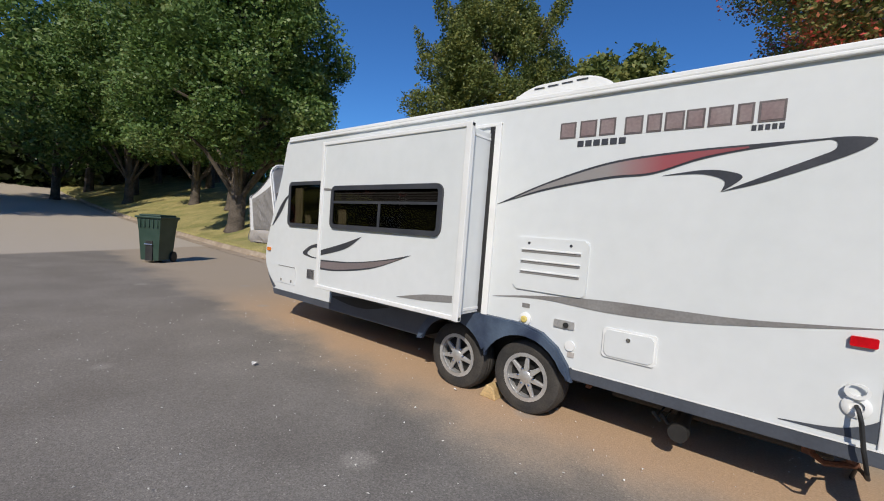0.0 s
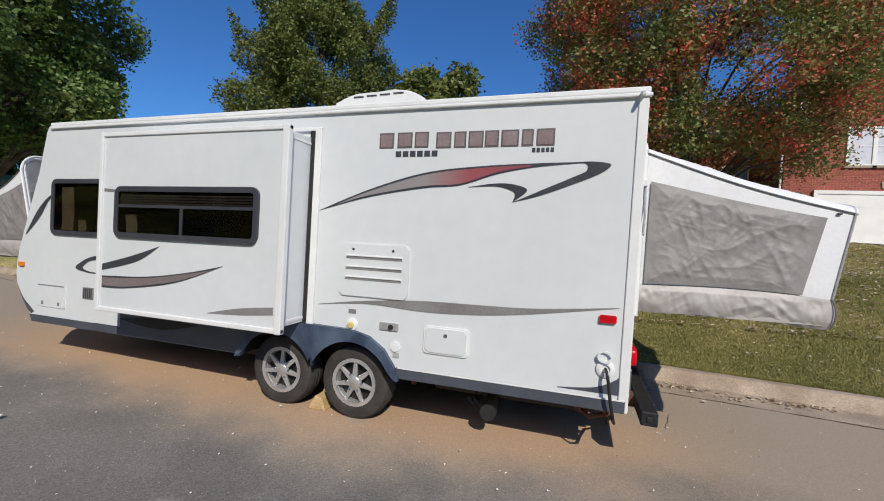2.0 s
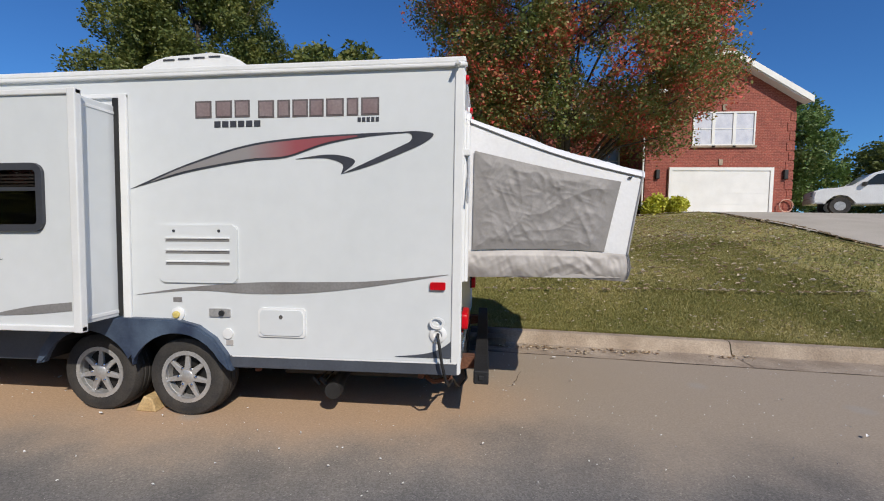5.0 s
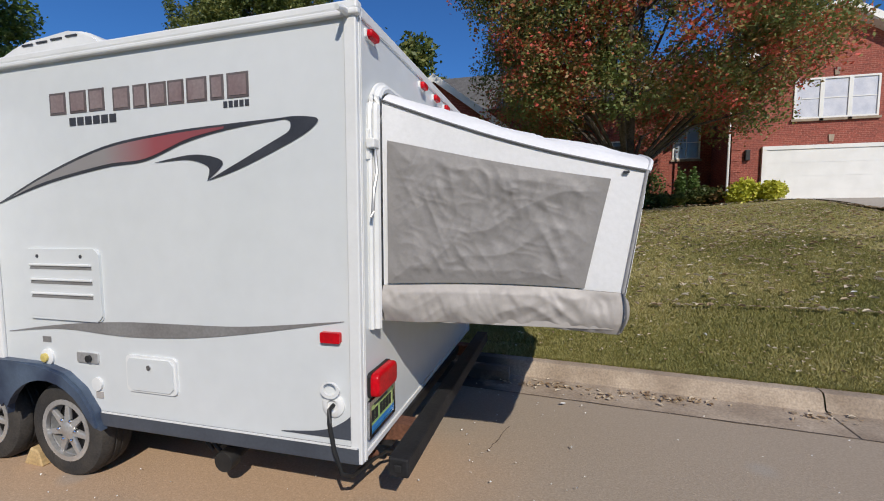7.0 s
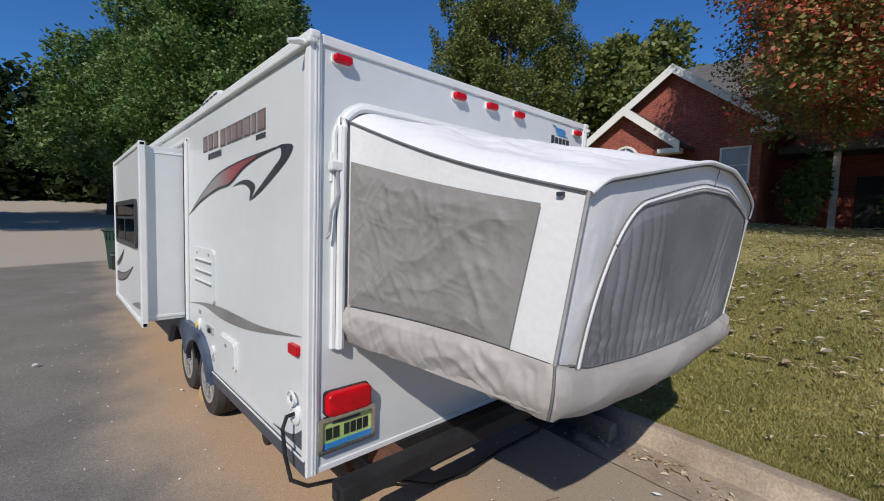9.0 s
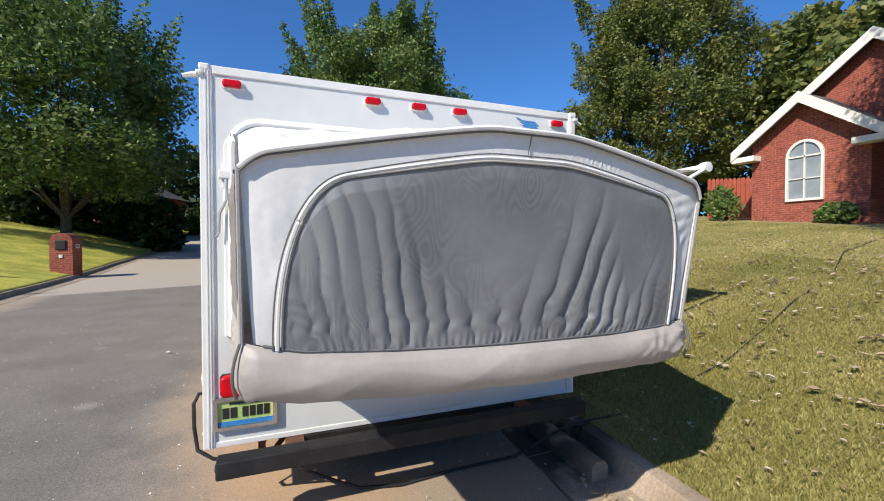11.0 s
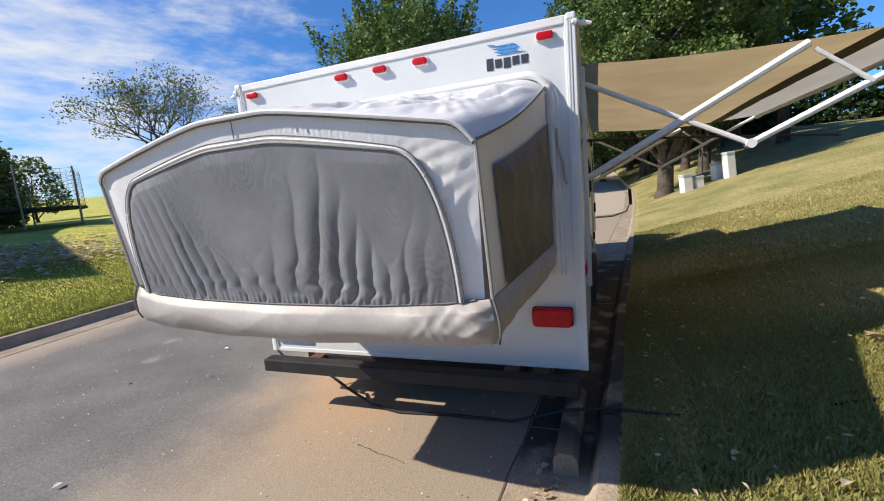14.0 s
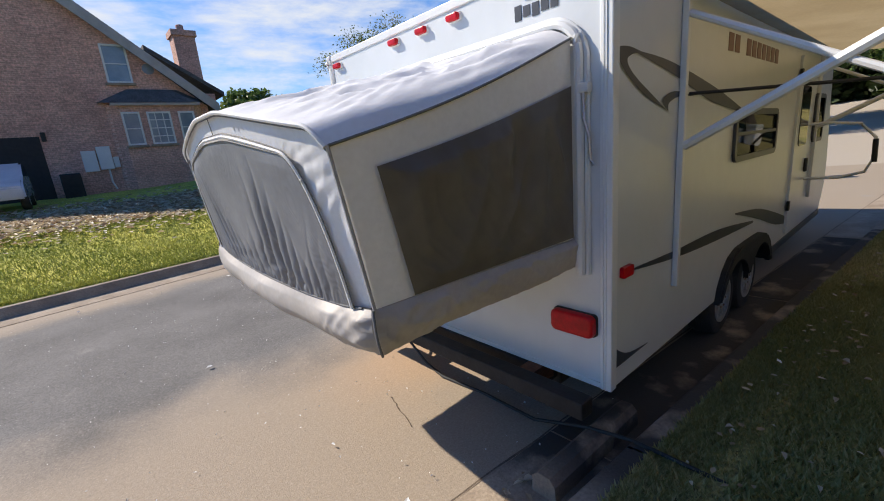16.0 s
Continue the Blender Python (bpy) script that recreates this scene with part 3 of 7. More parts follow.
def tree(x, y, height, radius, crown_base, count, size, material, label, seed, trunk=0.3, lean=(0, 0), lobes=22, lobe=1.0, spikes=0, category="tree", name="tree"):
    rng = random.Random(seed)
    z0 = ground_z(x, y) - 0.1
    root = tagged(new(name), label, category)
    root.location = (x, y, z0)
    bm = B()
    top = Vector((lean[0], lean[1], height * 0.9))
    stem = [Vector((0, 0, 0)), Vector((0.02, 0.0, 0.35)), Vector((0.05, 0.04, crown_base * 0.5))]
    for k in range(1, 5):
        f = k / 4
        stem.append(Vector((top.x * f + rng.uniform(-.2, .2), top.y * f + rng.uniform(-.2, .2), crown_base * 0.5 + (top.z - crown_base * 0.5) * f)))
    tube(bm, stem, trunk, 9, taper=[1.45, 1.05, 0.95, 0.75, 0.5, 0.28, 0.08])
    L = []
    for k in range(lobes):
        a = 2.4 * k + rng.uniform(-.4, .4)
        f = (k + 0.5) / lobes
        h = crown_base + (height - crown_base) * (0.06 + 0.86 * f)
        env = math.sqrt(max(0.05, 1 - (abs(f - 0.42) / 0.62) ** 2))
        r = radius * env * rng.uniform(0.45, 0.8)
        lr = lobe * radius * rng.uniform(0.26, 0.42) * (0.65 + 0.35 * env)
        cx, cy = r * math.cos(a) + top.x * f, r * math.sin(a) + top.y * f
        L.append((cx, cy, h, lr, lr * rng.uniform(0.65, 0.95)))
        if lobes > 40 and k % 3:
            continue
        i = min(5, 2 + int(f * 3.5))
        s = stem[i]
        mid = (s + Vector((cx, cy, h))) / 2 + Vector((0, 0, 0.08 * radius))
        tube(bm, [s, mid, Vector((cx, cy, h))], trunk * 0.34 * (1.1 - f * 0.6), 6, taper=[1, 0.65, 0.2])
    for k in range(spikes):
        a, f = 2.4 * k + rng.uniform(-.5, .5), rng.uniform(0.1, 0.85)
        r0 = radius * f
        z0_ = crown_base + (height - crown_base) * (0.5 + 0.42 * math.sqrt(1 - f * f))
        rise = radius * rng.uniform(0.2, 0.42)
        for q in range(5):
            lr = radius * (0.085 - 0.014 * q)
            L.append(((r0 + 0.05 * q * radius * f) * math.cos(a) + top.x, (r0 + 0.05 * q * radius * f) * math.sin(a) + top.y, z0_ + rise * q / 4, lr, lr * 1.5))
        tube(bm, [(0.6 * r0 * math.cos(a), 0.6 * r0 * math.sin(a), z0_ - 0.3 * radius), (1.1 * r0 * math.cos(a), 1.1 * r0 * math.sin(a), z0_ + rise * 0.8)], trunk * 0.08, 5, taper=[1, 0.3])
    part("trunk", bm, BARK, root, "rough grey-brown bark", smooth=True)
    leaves("crown", L, count, size, material, root, seed)
    return root


# crowns round the street
tree(-19.4, 5.4, 12.3, 5.2, 2.8, 115000, 0.078, LEAF_GREEN, "tall full green street tree on the lawn", 1, 0.34, lobes=110, lobe=0.5, spikes=26)
tree(-27, 8.5, 14, 4.6, 2.6, 36000, 0.125, LEAF_GREEN, "tall green tree at the wood's edge", 2, 0.34, lobes=70, lobe=0.6)
tree(-33, 8.5, 16, 6.0, 3.0, 36000, 0.135, LEAF_GREEN, "tall green tree at the wood's edge", 3, 0.3, lobes=70, lobe=0.6)
tree(-40, 6.3, 16, 6.0, 3.2, 36000, 0.135, LEAF_GREEN, "tall green tree at the wood's edge", 4, 0.3, lobes=70, lobe=0.6)
tree(-47, 3.0, 16, 6.5, 3.2, 16000, 0.2, LEAF_GREEN, "tall green tree at the wood's edge", 14, 0.3)
tree(-23.2, 29.5, 19.5, 8.6, 3.0, 140000, 0.115, LEAF_OLIVE, "broad olive and yellowing tree behind the lawn", 5, 0.5, lobes=120, lobe=0.5, spikes=20)
tree(-14.0, 36, 15.0, 7.0, 2.0, 18000, 0.24, LEAF_OLIVE, "olive tree behind the brick house", 15, 0.4)
tree(3.0, 13.6, 12.2, 6.8, 2.7, 240000, 0.052, LEAF_RED, "maple turning red over the front lawn", 6, 0.21, lobes=150, lobe=0.46, spikes=18)
tree(-34, -13.2, 16.0, 8.8, 3.0, 60000, 0.15, LEAF_GREEN, "green tree on the lawn across the street", 7, 0.32, lobes=80, lobe=0.6, spikes=26)
tree(18.4, 25.5, 7.6, 3.0, 0.8, 26000, 0.085, LEAF_GREEN, "green tree beside the brick house", 8, 0.22)
tree(27, 27, 5.6, 3.8, 0.6, 18000, 0.12, LEAF_OLIVE, "olive tree beyond the driveway", 18, 0.22)
tree(-8.4, -26.5, 4.8, 2.9, 0.2, 15000, 0.14, LEAF_GREEN, "dense shrub tree behind the pink brick house", 9, 0.16)
tree(-13, -29.5, 4.0, 1.9, 0.5, 2600, 0.10, LEAF_GREEN, "thin small tree beyond the trampoline", 19, 0.08)


def bare_tree(x, y, height, seed, count):
    """A leafless crown of fine twigs with a few olive leaves left."""
    rng = random.Random(seed)
    root = tagged(new("tree"), "nearly bare autumn tree with fine branches", "tree")
    root.location = (x, y, ground_z(x, y) - 0.1)
    bm = B()
    tips = []

    def grow(p, d, length, r, depth):
        q = p + d * length
        mid = p.lerp(q, 0.5) + Vector((rng.uniform(-1, 1), rng.uniform(-1, 1), rng.uniform(-.3, .6))) * length * 0.06
        tube(bm, [p, mid, q], r, 5, taper=[1, 0.8, 0.6])
        if depth == 0:
            tips.append(q)
            return
        for _ in range(3):
            e = (d + Vector((rng.uniform(-1, 1), rng.uniform(-1, 1), rng.uniform(-0.3, 0.6))) * 0.95).normalized()
            grow(q, e, length * rng.uniform(0.68, 0.9), r * 0.55, depth - 1)
    grow(Vector((0, 0, 0)), Vector((0.03, 0.02, 1)), height * 0.185, 0.28, 6)
    part("trunk", bm, BARK, root, "grey bark")
    leaves("crown", [(p.x, p.y, p.z, 0.6, 0.42) for p in tips], count, 0.075, LEAF_OLIVE, root, seed)


bare_tree(-27, -23, 12.5, 31, 7000)
bare_tree(-19, -25, 12.0, 37, 4500)
bare_tree(-36, -24, 11.5, 33, 12000)


def woodland(name, label, spots, count, size, material, seed):
    rng = random.Random(seed)
    L = []
    for x, y, h, r in spots:
        z = ground_z(x, y)
        k = 0
        while k < h:
            L.append((x + rng.uniform(-1, 1) * r * 0.5, y + rng.uniform(-1, 1) * r * 0.5, z + k + r * 0.35, r * rng.uniform(0.7, 1.1) * (1.05 - 0.45 * k / h), r * 0.75))
            k += r * 0.8
    ob = leaves(name, L, count, size, material, None, seed)
    return tagged(ob, label, "trees", kind="stuff")


_r = random.Random(77)
# dark leaf colour here stands for the shade behind the front trees
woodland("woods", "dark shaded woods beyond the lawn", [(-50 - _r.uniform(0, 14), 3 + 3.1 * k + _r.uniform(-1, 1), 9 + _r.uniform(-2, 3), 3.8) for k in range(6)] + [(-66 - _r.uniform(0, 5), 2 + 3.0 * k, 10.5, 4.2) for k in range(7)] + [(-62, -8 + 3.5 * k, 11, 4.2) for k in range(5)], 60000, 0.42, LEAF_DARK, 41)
woodland("conifer_row", "row of dark green conifers behind the lawn", [(-47 + 2.6 * k, 44 + _r.uniform(-2, 2), 5.0 + _r.uniform(-.8, 1.6), 2.0) for k in range(17)] + [(-49 - 1.3 * k, 42 - 2.3 * k, 5.5 + _r.uniform(-.8, 2.0), 2.2) for k in range(12)], 40000, 0.3, LEAF_PINE, 42)
woodland("far_trees", "distant tree line", [(85 * math.sin(radians(a)) , 85 * math.cos(radians(a)), 7 + _r.uniform(-2, 3), 5.0) for a in range(-30, 100, 4)], 24000, 0.6, LEAF_DARK, 43)
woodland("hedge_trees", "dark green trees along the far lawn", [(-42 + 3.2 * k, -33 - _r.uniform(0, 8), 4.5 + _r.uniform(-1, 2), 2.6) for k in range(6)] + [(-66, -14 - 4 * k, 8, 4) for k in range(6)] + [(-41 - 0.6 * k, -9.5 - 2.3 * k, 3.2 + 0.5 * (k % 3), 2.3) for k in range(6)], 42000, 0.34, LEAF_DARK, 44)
for _x, _y, _s in ((-44, 7.6, 1), (-50, 11, 2), (-52, 6, 3), (-46, 15, 4), (-55, 9, 5), (-41, 12.5, 6), (-30.5, 13.5, 7)):
    _root = tagged(new("tree"), "slim tree at the dark wood's edge", "tree", "wood's edge trees")
    _root.location = (_x, _y, ground_z(_x, _y))
    bm = B()
    tube(bm, [(0, 0, -0.2), (0.1, 0, 2), (0.3 * (_s % 3 - 1), 0, 6)], 0.32, 8, taper=[1.3, 0.9, 0.7])
    part("trunk", bm, BARK, _root, smooth=True)
    leaves("crown", [(1.2 * (k % 3 - 1), 1.2 * (k // 3 - 1), 6.5 + k % 4, 1.8, 1.5) for k in range(9)], 2600, 0.24, LEAF_GREEN, _root, 90 + _s)


# ---- brick houses ----
def window_unit(holder, x0, x1, z0, z1, y, out, cols, rows_, name="window", pane=None):
    """A white framed window on a wall in the plane y; out: -1 towards lower y."""
    bm = B()
    f = 0.07
    ring(bm, [(x0, z0), (x1, z0), (x1, z1), (x0, z1)], [(x0 + f, z0 + f), (x1 - f, z0 + f), (x1 - f, z1 - f), (x0 + f, z1 - f)], "y", y, y + out * 0.06)
    w = part(name, bm, PAINT, holder, "white painted window frame")
    for k in range(1, cols):
        xx = x0 + (x1 - x0) * k / cols
        bm = B()
        box(bm, xx - 0.018, xx + 0.018, y, y + out * 0.04, z0 + f, z1 - f)
        part("glazing_bar", bm, PAINT, w)
    for k in range(1, rows_):
        zz = z0 + (z1 - z0) * k / rows_
        bm = B()
        box(bm, x0 + f, x1 - f, y, y + out * 0.038, zz - 0.018, zz + 0.018)
        part("glazing_bar", bm, PAINT, w)
    bm = B()
    box(bm, x0 + f, x1 - f, y + out * 0.004, y + out * 0.02, z0 + f, z1 - f)
    part("pane", bm, pane or WINDOW, w)
    bm = B()
    box(bm, x0 - 0.08, x1 + 0.08, y, y + out * 0.1, z0 - 0.1, z0, 0.01)
    part("sill", bm, CONCRETE, w)
    return w


def red_house():
    gz = 2.2
    h = tagged(new("house"), "two-storey red brick house with white garage door", "house")
    bm = B()
    prism(bm, [(7.9, gz - 1), (14.6, gz - 1), (14.6, gz + 5.52), (11.25, gz + 7.6), (7.9, gz + 5.52)], "y", 19.0, 29.0)
    part("garage_wing", bm, BRICK, h)
    bm = B()
    for sx in (1, -1):
        prism(bm, [(11.25, gz + 7.66), (11.25 + sx * 3.75, gz + 5.33), (11.25 + sx * 3.75, gz + 5.53), (11.25, gz + 7.86)], "y", 18.55, 29.3)
    part("roof", bm, SHINGLE, h)
    bm = B()
    for sx in (1, -1):
        prism(bm, [(11.25, gz + 7.55), (11.25 + sx * 3.77, gz + 5.22), (11.25 + sx * 3.77, gz + 5.51), (11.25, gz + 7.84)], "y", 18.5, 18.55)
        prism(bm, [(11.25, gz + 7.50), (11.25 + sx * 3.3, gz + 5.45), (11.25 + sx * 3.7, gz + 5.25), (11.25, gz + 7.62)], "y", 18.55, 19.0)
    part("rake_board", bm, PAINT, h)
    bm = B()
    box(bm, 9.12, 13.55, 18.9, 19.02, gz - 0.2, gz + 2.15, 0.01)
    d = part("garage_door", bm, PAINT, h, "white panelled garage door")
    for k in range(1, 4):
        bm = B()
        box(bm, 9.15, 13.52, 18.893, 18.9, gz + 0.54 * k - 0.004, gz + 0.54 * k + 0.003)
        part("seam", bm, TRIM, d)
    bm = B()
    ring(bm, [(8.97, gz - .3), (13.7, gz - .3), (13.7, gz + 2.30), (8.97, gz + 2.30)], [(9.12, gz - .3), (13.55, gz - .3), (13.55, gz + 2.15), (9.12, gz + 2.15)], "y", 18.86, 19.0)
    part("door_surround", bm, PAINT, h)
    for a_ in (10.0, 10.94, 11.88):
        window_unit(h, a_, a_ + 0.94, gz + 3.35, gz + 4.95, 19.0, -1, 1, 2, pane=PANE_PALE)
    for xx in (8.45, 14.25):
        bm = B()
        box(bm, xx - 0.09, xx + 0.09, 18.85, 19.0, gz + 1.75, gz + 2.2, 0.03)
        part("wall_lamp", bm, BLACK, h)
    # main wing behind, to the lower x
    bm = B()
    box(bm, -8.0, 7.9, 21.5, 31.0, gz - 1.5, gz + 5.2)
    part("main_wing", bm, BRICK, h)
    bm = B()
    prism(bm, [(21.0, gz + 5.1), (31.5, gz + 5.1), (26.25, gz + 8.6)], "x", -8.4, 8.2)
    part("main_roof", bm, SHINGLE, h)
    # front gables
    for nm, x0, x1, xp, e, pk, ya, yb in (("front_gable", -8.0, -1.8, -4.9, 3.6, 5.9, 18.2, 26.0), ("bay_gable", -7.9, -4.5, -6.2, 2.9, 4.15, 16.9, 18.2)):
        bm = B()
        prism(bm, [(x0, gz - 1.5), (x1, gz - 1.5), (x1, gz + e), (xp, gz + pk), (x0, gz + e)], "y", ya, yb)
        part(nm, bm, BRICK, h)
        for sx, xe in ((1, x1), (-1, x0)):
            sl = (pk - e) / abs(xe - xp)
            xo = xe + sx * 0.5
            zo = gz + e - 0.5 * sl
            bm = B()
            prism(bm, [(xp, gz + pk + 0.02), (xo, zo + 0.02), (xo, zo + 0.16), (xp, gz + pk + 0.18)], "y", ya - 0.4, yb)
            part("gable_roof", bm, SHINGLE, h)
            bm = B()
            prism(bm, [(xp, gz + pk - 0.16), (xo, zo - 0.16), (xo, zo + 0.19), (xp, gz + pk + 0.21)], "y", ya - 0.46, ya - 0.4)
            part("rake_board", bm, PAINT, h)
            bm = B()
            box(bm, min(xe - sx * 0.3, xo), max(xe - sx * 0.3, xo), ya - 0.42, ya + 0.05, zo - 0.22, zo - 0.03, 0.01)
            part("cornice_return", bm, PAINT, h)
    # arched window in the bay
    pts = [(-6.75, gz + 0.75), (-5.65, gz + 0.75)] + [(-6.2 + 0.55 * math.cos(radians(a)), gz + 2.25 + 0.55 * math.sin(radians(a))) for a in range(0, 181, 15)]
    inner = [(-6.2 + (p[0] + 6.2) * 0.86, gz + 1.75 + (p[1] - gz - 1.75) * 0.92) for p in pts]
    bm = B()
    ring(bm, pts, inner, "y", 16.9, 16.82)
    aw_ = part("arched_window", bm, PAINT, h, "white arched window frame")
    bm = B()
    prism(bm, inner, "y", 16.9, 16.885)
    part("pane", bm, WINDOW, aw_)
    for a, b, c, d in ((-6.22, -6.18, 0.85, 2.75), (-6.7, -5.7, 2.22, 2.27), (-6.7, -5.7, 1.48, 1.51)):
        bm = B()
        box(bm, a, b, 16.84, 16.885, gz + c, gz + d)
        part("glazing_bar", bm, PAINT, aw_)
    window_unit(h, 6.2, 7.4, gz + 2.2, gz + 3.8, 21.5, -1, 2, 2)
    window_unit(h, 3.0, 3.9, gz + 2.0, gz + 3.2, 21.5, -1, 2, 2)
    window_unit(h, -3.1, -2.1, gz + 1.2, gz + 2.6, 18.2, -1, 1, 2)
    for _k in range(11):
        for _x in (7.9, 14.6):
            bm = B()
            _w = 0.34 if _k % 2 else 0.22
            box(bm, _x - 0.02 if _x < 9 else _x - _w, _x + _w if _x < 9 else _x + 0.02, 18.975, 19.02, gz - 0.1 + 0.46 * _k, gz + 0.28 + 0.46 * _k)
            part("quoin", bm, BRICK, h)
    for _x, _z in ((11.35, 2.42), (11.4, 5.02)):
        bm = B()
        prism(bm, [(_x - 0.07, gz + _z), (_x + 0.07, gz + _z), (_x + 0.1, gz + _z + 0.28), (_x - 0.1, gz + _z + 0.28)], "y", 18.95, 19.0)
        part("keystone", bm, CONCRETE, h)
    bm = B()
    tube(bm, [(7.75, 18.9, gz - 0.5), (7.75, 18.9, gz + 5.0)], 0.05, 8)
    part("downpipe", bm, PAINT, h)
    bm = B()
    tube(bm, [(14.3 + 0.3 * math.cos(radians(a)), 18.85, gz + 0.5 + 0.3 * math.sin(radians(a))) for a in range(0, 360, 20)], 0.03, 6, closed=True)
    part("hose_reel", bm, BRICK_PINK, h)
    bm = B()
    box(bm, 0.6, 1.7, 21.42, 21.5, gz - 0.6, gz + 1.6, 0.02)
    part("front_door", bm, BLACK, h)
    for _x in (0.1, 2.2):
        bm = B()
        box(bm, _x - 0.1, _x + 0.1, 20.0, 20.2, gz - 0.8, gz + 2.4, 0.01)
        part("porch_post", bm, PAINT, h)
    bm = B()
    box(bm, -1.6, 4.2, 19.8, 21.5, gz + 2.4, gz + 2.7, 0.02)
    part("porch_roof", bm, SHINGLE, h)
    return h


red_house()


def pink_house():
    gz = 1.15
    h = tagged(new("house"), "weathered pink brick house with steep gable and chimney", "house")
    Y = -19.8
    px, pz, ex, ez = 3.2, 10.9, -4.25, 4.6
    bm = B()
    prism(bm, [(ex + 0.2, gz - 1), (10.5, gz - 1), (10.5, ez), (px, pz), (ex + 0.2, ez)], "y", Y, Y - 9)
    part("wall", bm, BRICK_PINK, h)
    for sx, xo in ((-1, ex - 0.25), (1, 10.9)):
        zo = pz - (pz - ez) * abs(xo - px) / abs((ex if sx < 0 else 10.5) - px)
        bm = B()
        prism(bm, [(px, pz + 0.05), (xo, zo + 0.05), (xo, zo + 0.25), (px, pz + 0.25)], "y", Y + 0.3, Y - 9.3)
        part("roof", bm, SHINGLE, h)
        bm = B()
        prism(bm, [(px, pz - 0.25), (xo, zo - 0.2), (xo, zo + 0.28), (px, pz + 0.28)], "y", Y + 0.3, Y + 0.36)
        part("rake_board", bm, HEM, h)
    bm = B()
    prism(bm, [(1.75, 8.55), (4.6, 8.55), (px, 9.7)], "y", Y, Y + 0.05)
    lv = part("gable_louvre", bm, HEM, h)
    for _k in range(8):
        bm = B()
        _z = 8.62 + 0.12 * _k
        _w = 1.35 * (1 - _k / 9)
        box(bm, px - _w, px + _w, Y + 0.05, Y + 0.09, _z, _z + 0.06)
        part("slat", bm, DECAL_GREY, lv)
    bm = B()
    prism(bm, [(-5.3, gz - 1), (ex + 0.2, gz - 1), (ex + 0.2, 5.6), (-5.3, 5.6)], "y", Y - 3, Y - 13)
    part("rear_wing", bm, BRICK_PINK, h)
    bm = B()
    prism(bm, [(-2.5, 7.6), (-5.8, 5.5), (-5.8, 5.7), (-2.5, 7.85)], "y", Y - 3, Y - 13)
    part("rear_roof", bm, SHINGLE, h)
    bm = B()
    box(bm, -5.6, -4.5, -26.6, -25.5, gz, 9.4)
    box(bm, -5.7, -4.4, -26.7, -25.4, 9.1, 9.4)
    ch = part("chimney", bm, BRICK_PINK, h)
    bm = B()
    lathe(bm, [(0.2, 9.4), (0.2, 9.75), (0.14, 9.8)], (-5.05, -26.05, 0), "z", 12)
    part("chimney_pot", bm, BRICK_PINK, ch)
    window_unit(h, -1.33, -0.43, 5.55, 7.07, Y, 1, 1, 2)
    # shallow bay with its own hipped roof
    bm = B()
    prism(bm, [(-3.75, Y), (-3.35, Y + 0.45), (-0.5, Y + 0.45), (-0.1, Y)], "z", gz - 0.8, 4.65)
    bay = part("bay", bm, BRICK_PINK, h)
    bm = B()
    loft(bm, [[(-4.0, Y, 4.75), (-3.5, Y + 0.65, 4.68), (-0.35, Y + 0.65, 4.68), (0.15, Y, 4.75)], [(-2.9, Y, 5.3), (-2.6, Y + 0.05, 5.3), (-1.3, Y + 0.05, 5.3), (-1.0, Y, 5.3)]])
    part("bay_roof", bm, SHINGLE, bay)
    bm = B()
    box(bm, -3.6, -0.25, Y + 0.45, Y + 0.62, 4.58, 4.68)
    part("bay_fascia", bm, HEM, bay)
    for a, b, c in ((-1.2, -0.55, 1), (-2.35, -1.45, 3), (-3.3, -2.65, 1)):
        window_unit(h, a, b, 2.95, 4.32, Y + 0.45, 1, c, 4 if c == 3 else 2)
    bm = B()
    ring(bm, [(-1.98 + 0.3 * math.cos(radians(a)), 6.15 + 0.3 * math.sin(radians(a))) for a in range(0, 360, 20)], [(-1.98 + 0.23 * math.cos(radians(a)), 6.15 + 0.23 * math.sin(radians(a))) for a in range(0, 360, 20)], "y", Y, Y + 0.06)
    rw = part("round_window", bm, BRICK_PINK, h)
    bm = B()
    lathe(bm, [(0.23, 0.01), (0.0001, 0.012)], (-1.98, Y, 6.15), "y", 18)
    part("pane", bm, WINDOW, rw)
    # black slab on the wall: the open garage's inner shade is put into its colour
    bm = B()
    box(bm, 2.2, 7.2, Y - 0.05, Y + 0.02, gz - 0.5, 3.5)
    part("garage_shade_slab", bm, BLACK, h, "black slab for the dark inside of the open garage")
    for a, b, c, d in ((0.62, 1.1, 2.0, 2.85), (0.1, 0.58, 2.05, 3.0), (-0.12, 0.08, 2.1, 2.55)):
        bm = B()
        box(bm, a, b, Y, Y + 0.14, c, d, 0.02)
        part("meter_box", bm, PAINT, h, "grey-white utility meter box")
    bm = B()
    tube(bm, [(0.3, Y + 0.06, 2.05), (0.3, Y + 0.06, 1.5), (0.2, Y + 0.1, 1.2)], 0.04, 6)
    part("conduit", bm, PAINT, h)
    bm = B()
    box(bm, 2.0, 2.15, Y, Y + 0.15, 3.3, 3.65, 0.03)
    part("wall_lamp", bm, BLACK, h)
    return h


pink_house()


# ---- travel trailer ----
LEAN = 0.013
W = 2.44
trailer = tagged(new("travel_trailer"), "white travel trailer with tent bunk ends and grey swooshes", "travel trailer")


def tp(name, bm, material, parent=None, label="", smooth=False):
    return part(name, bm, material, parent or trailer, label, smooth, LEAN)


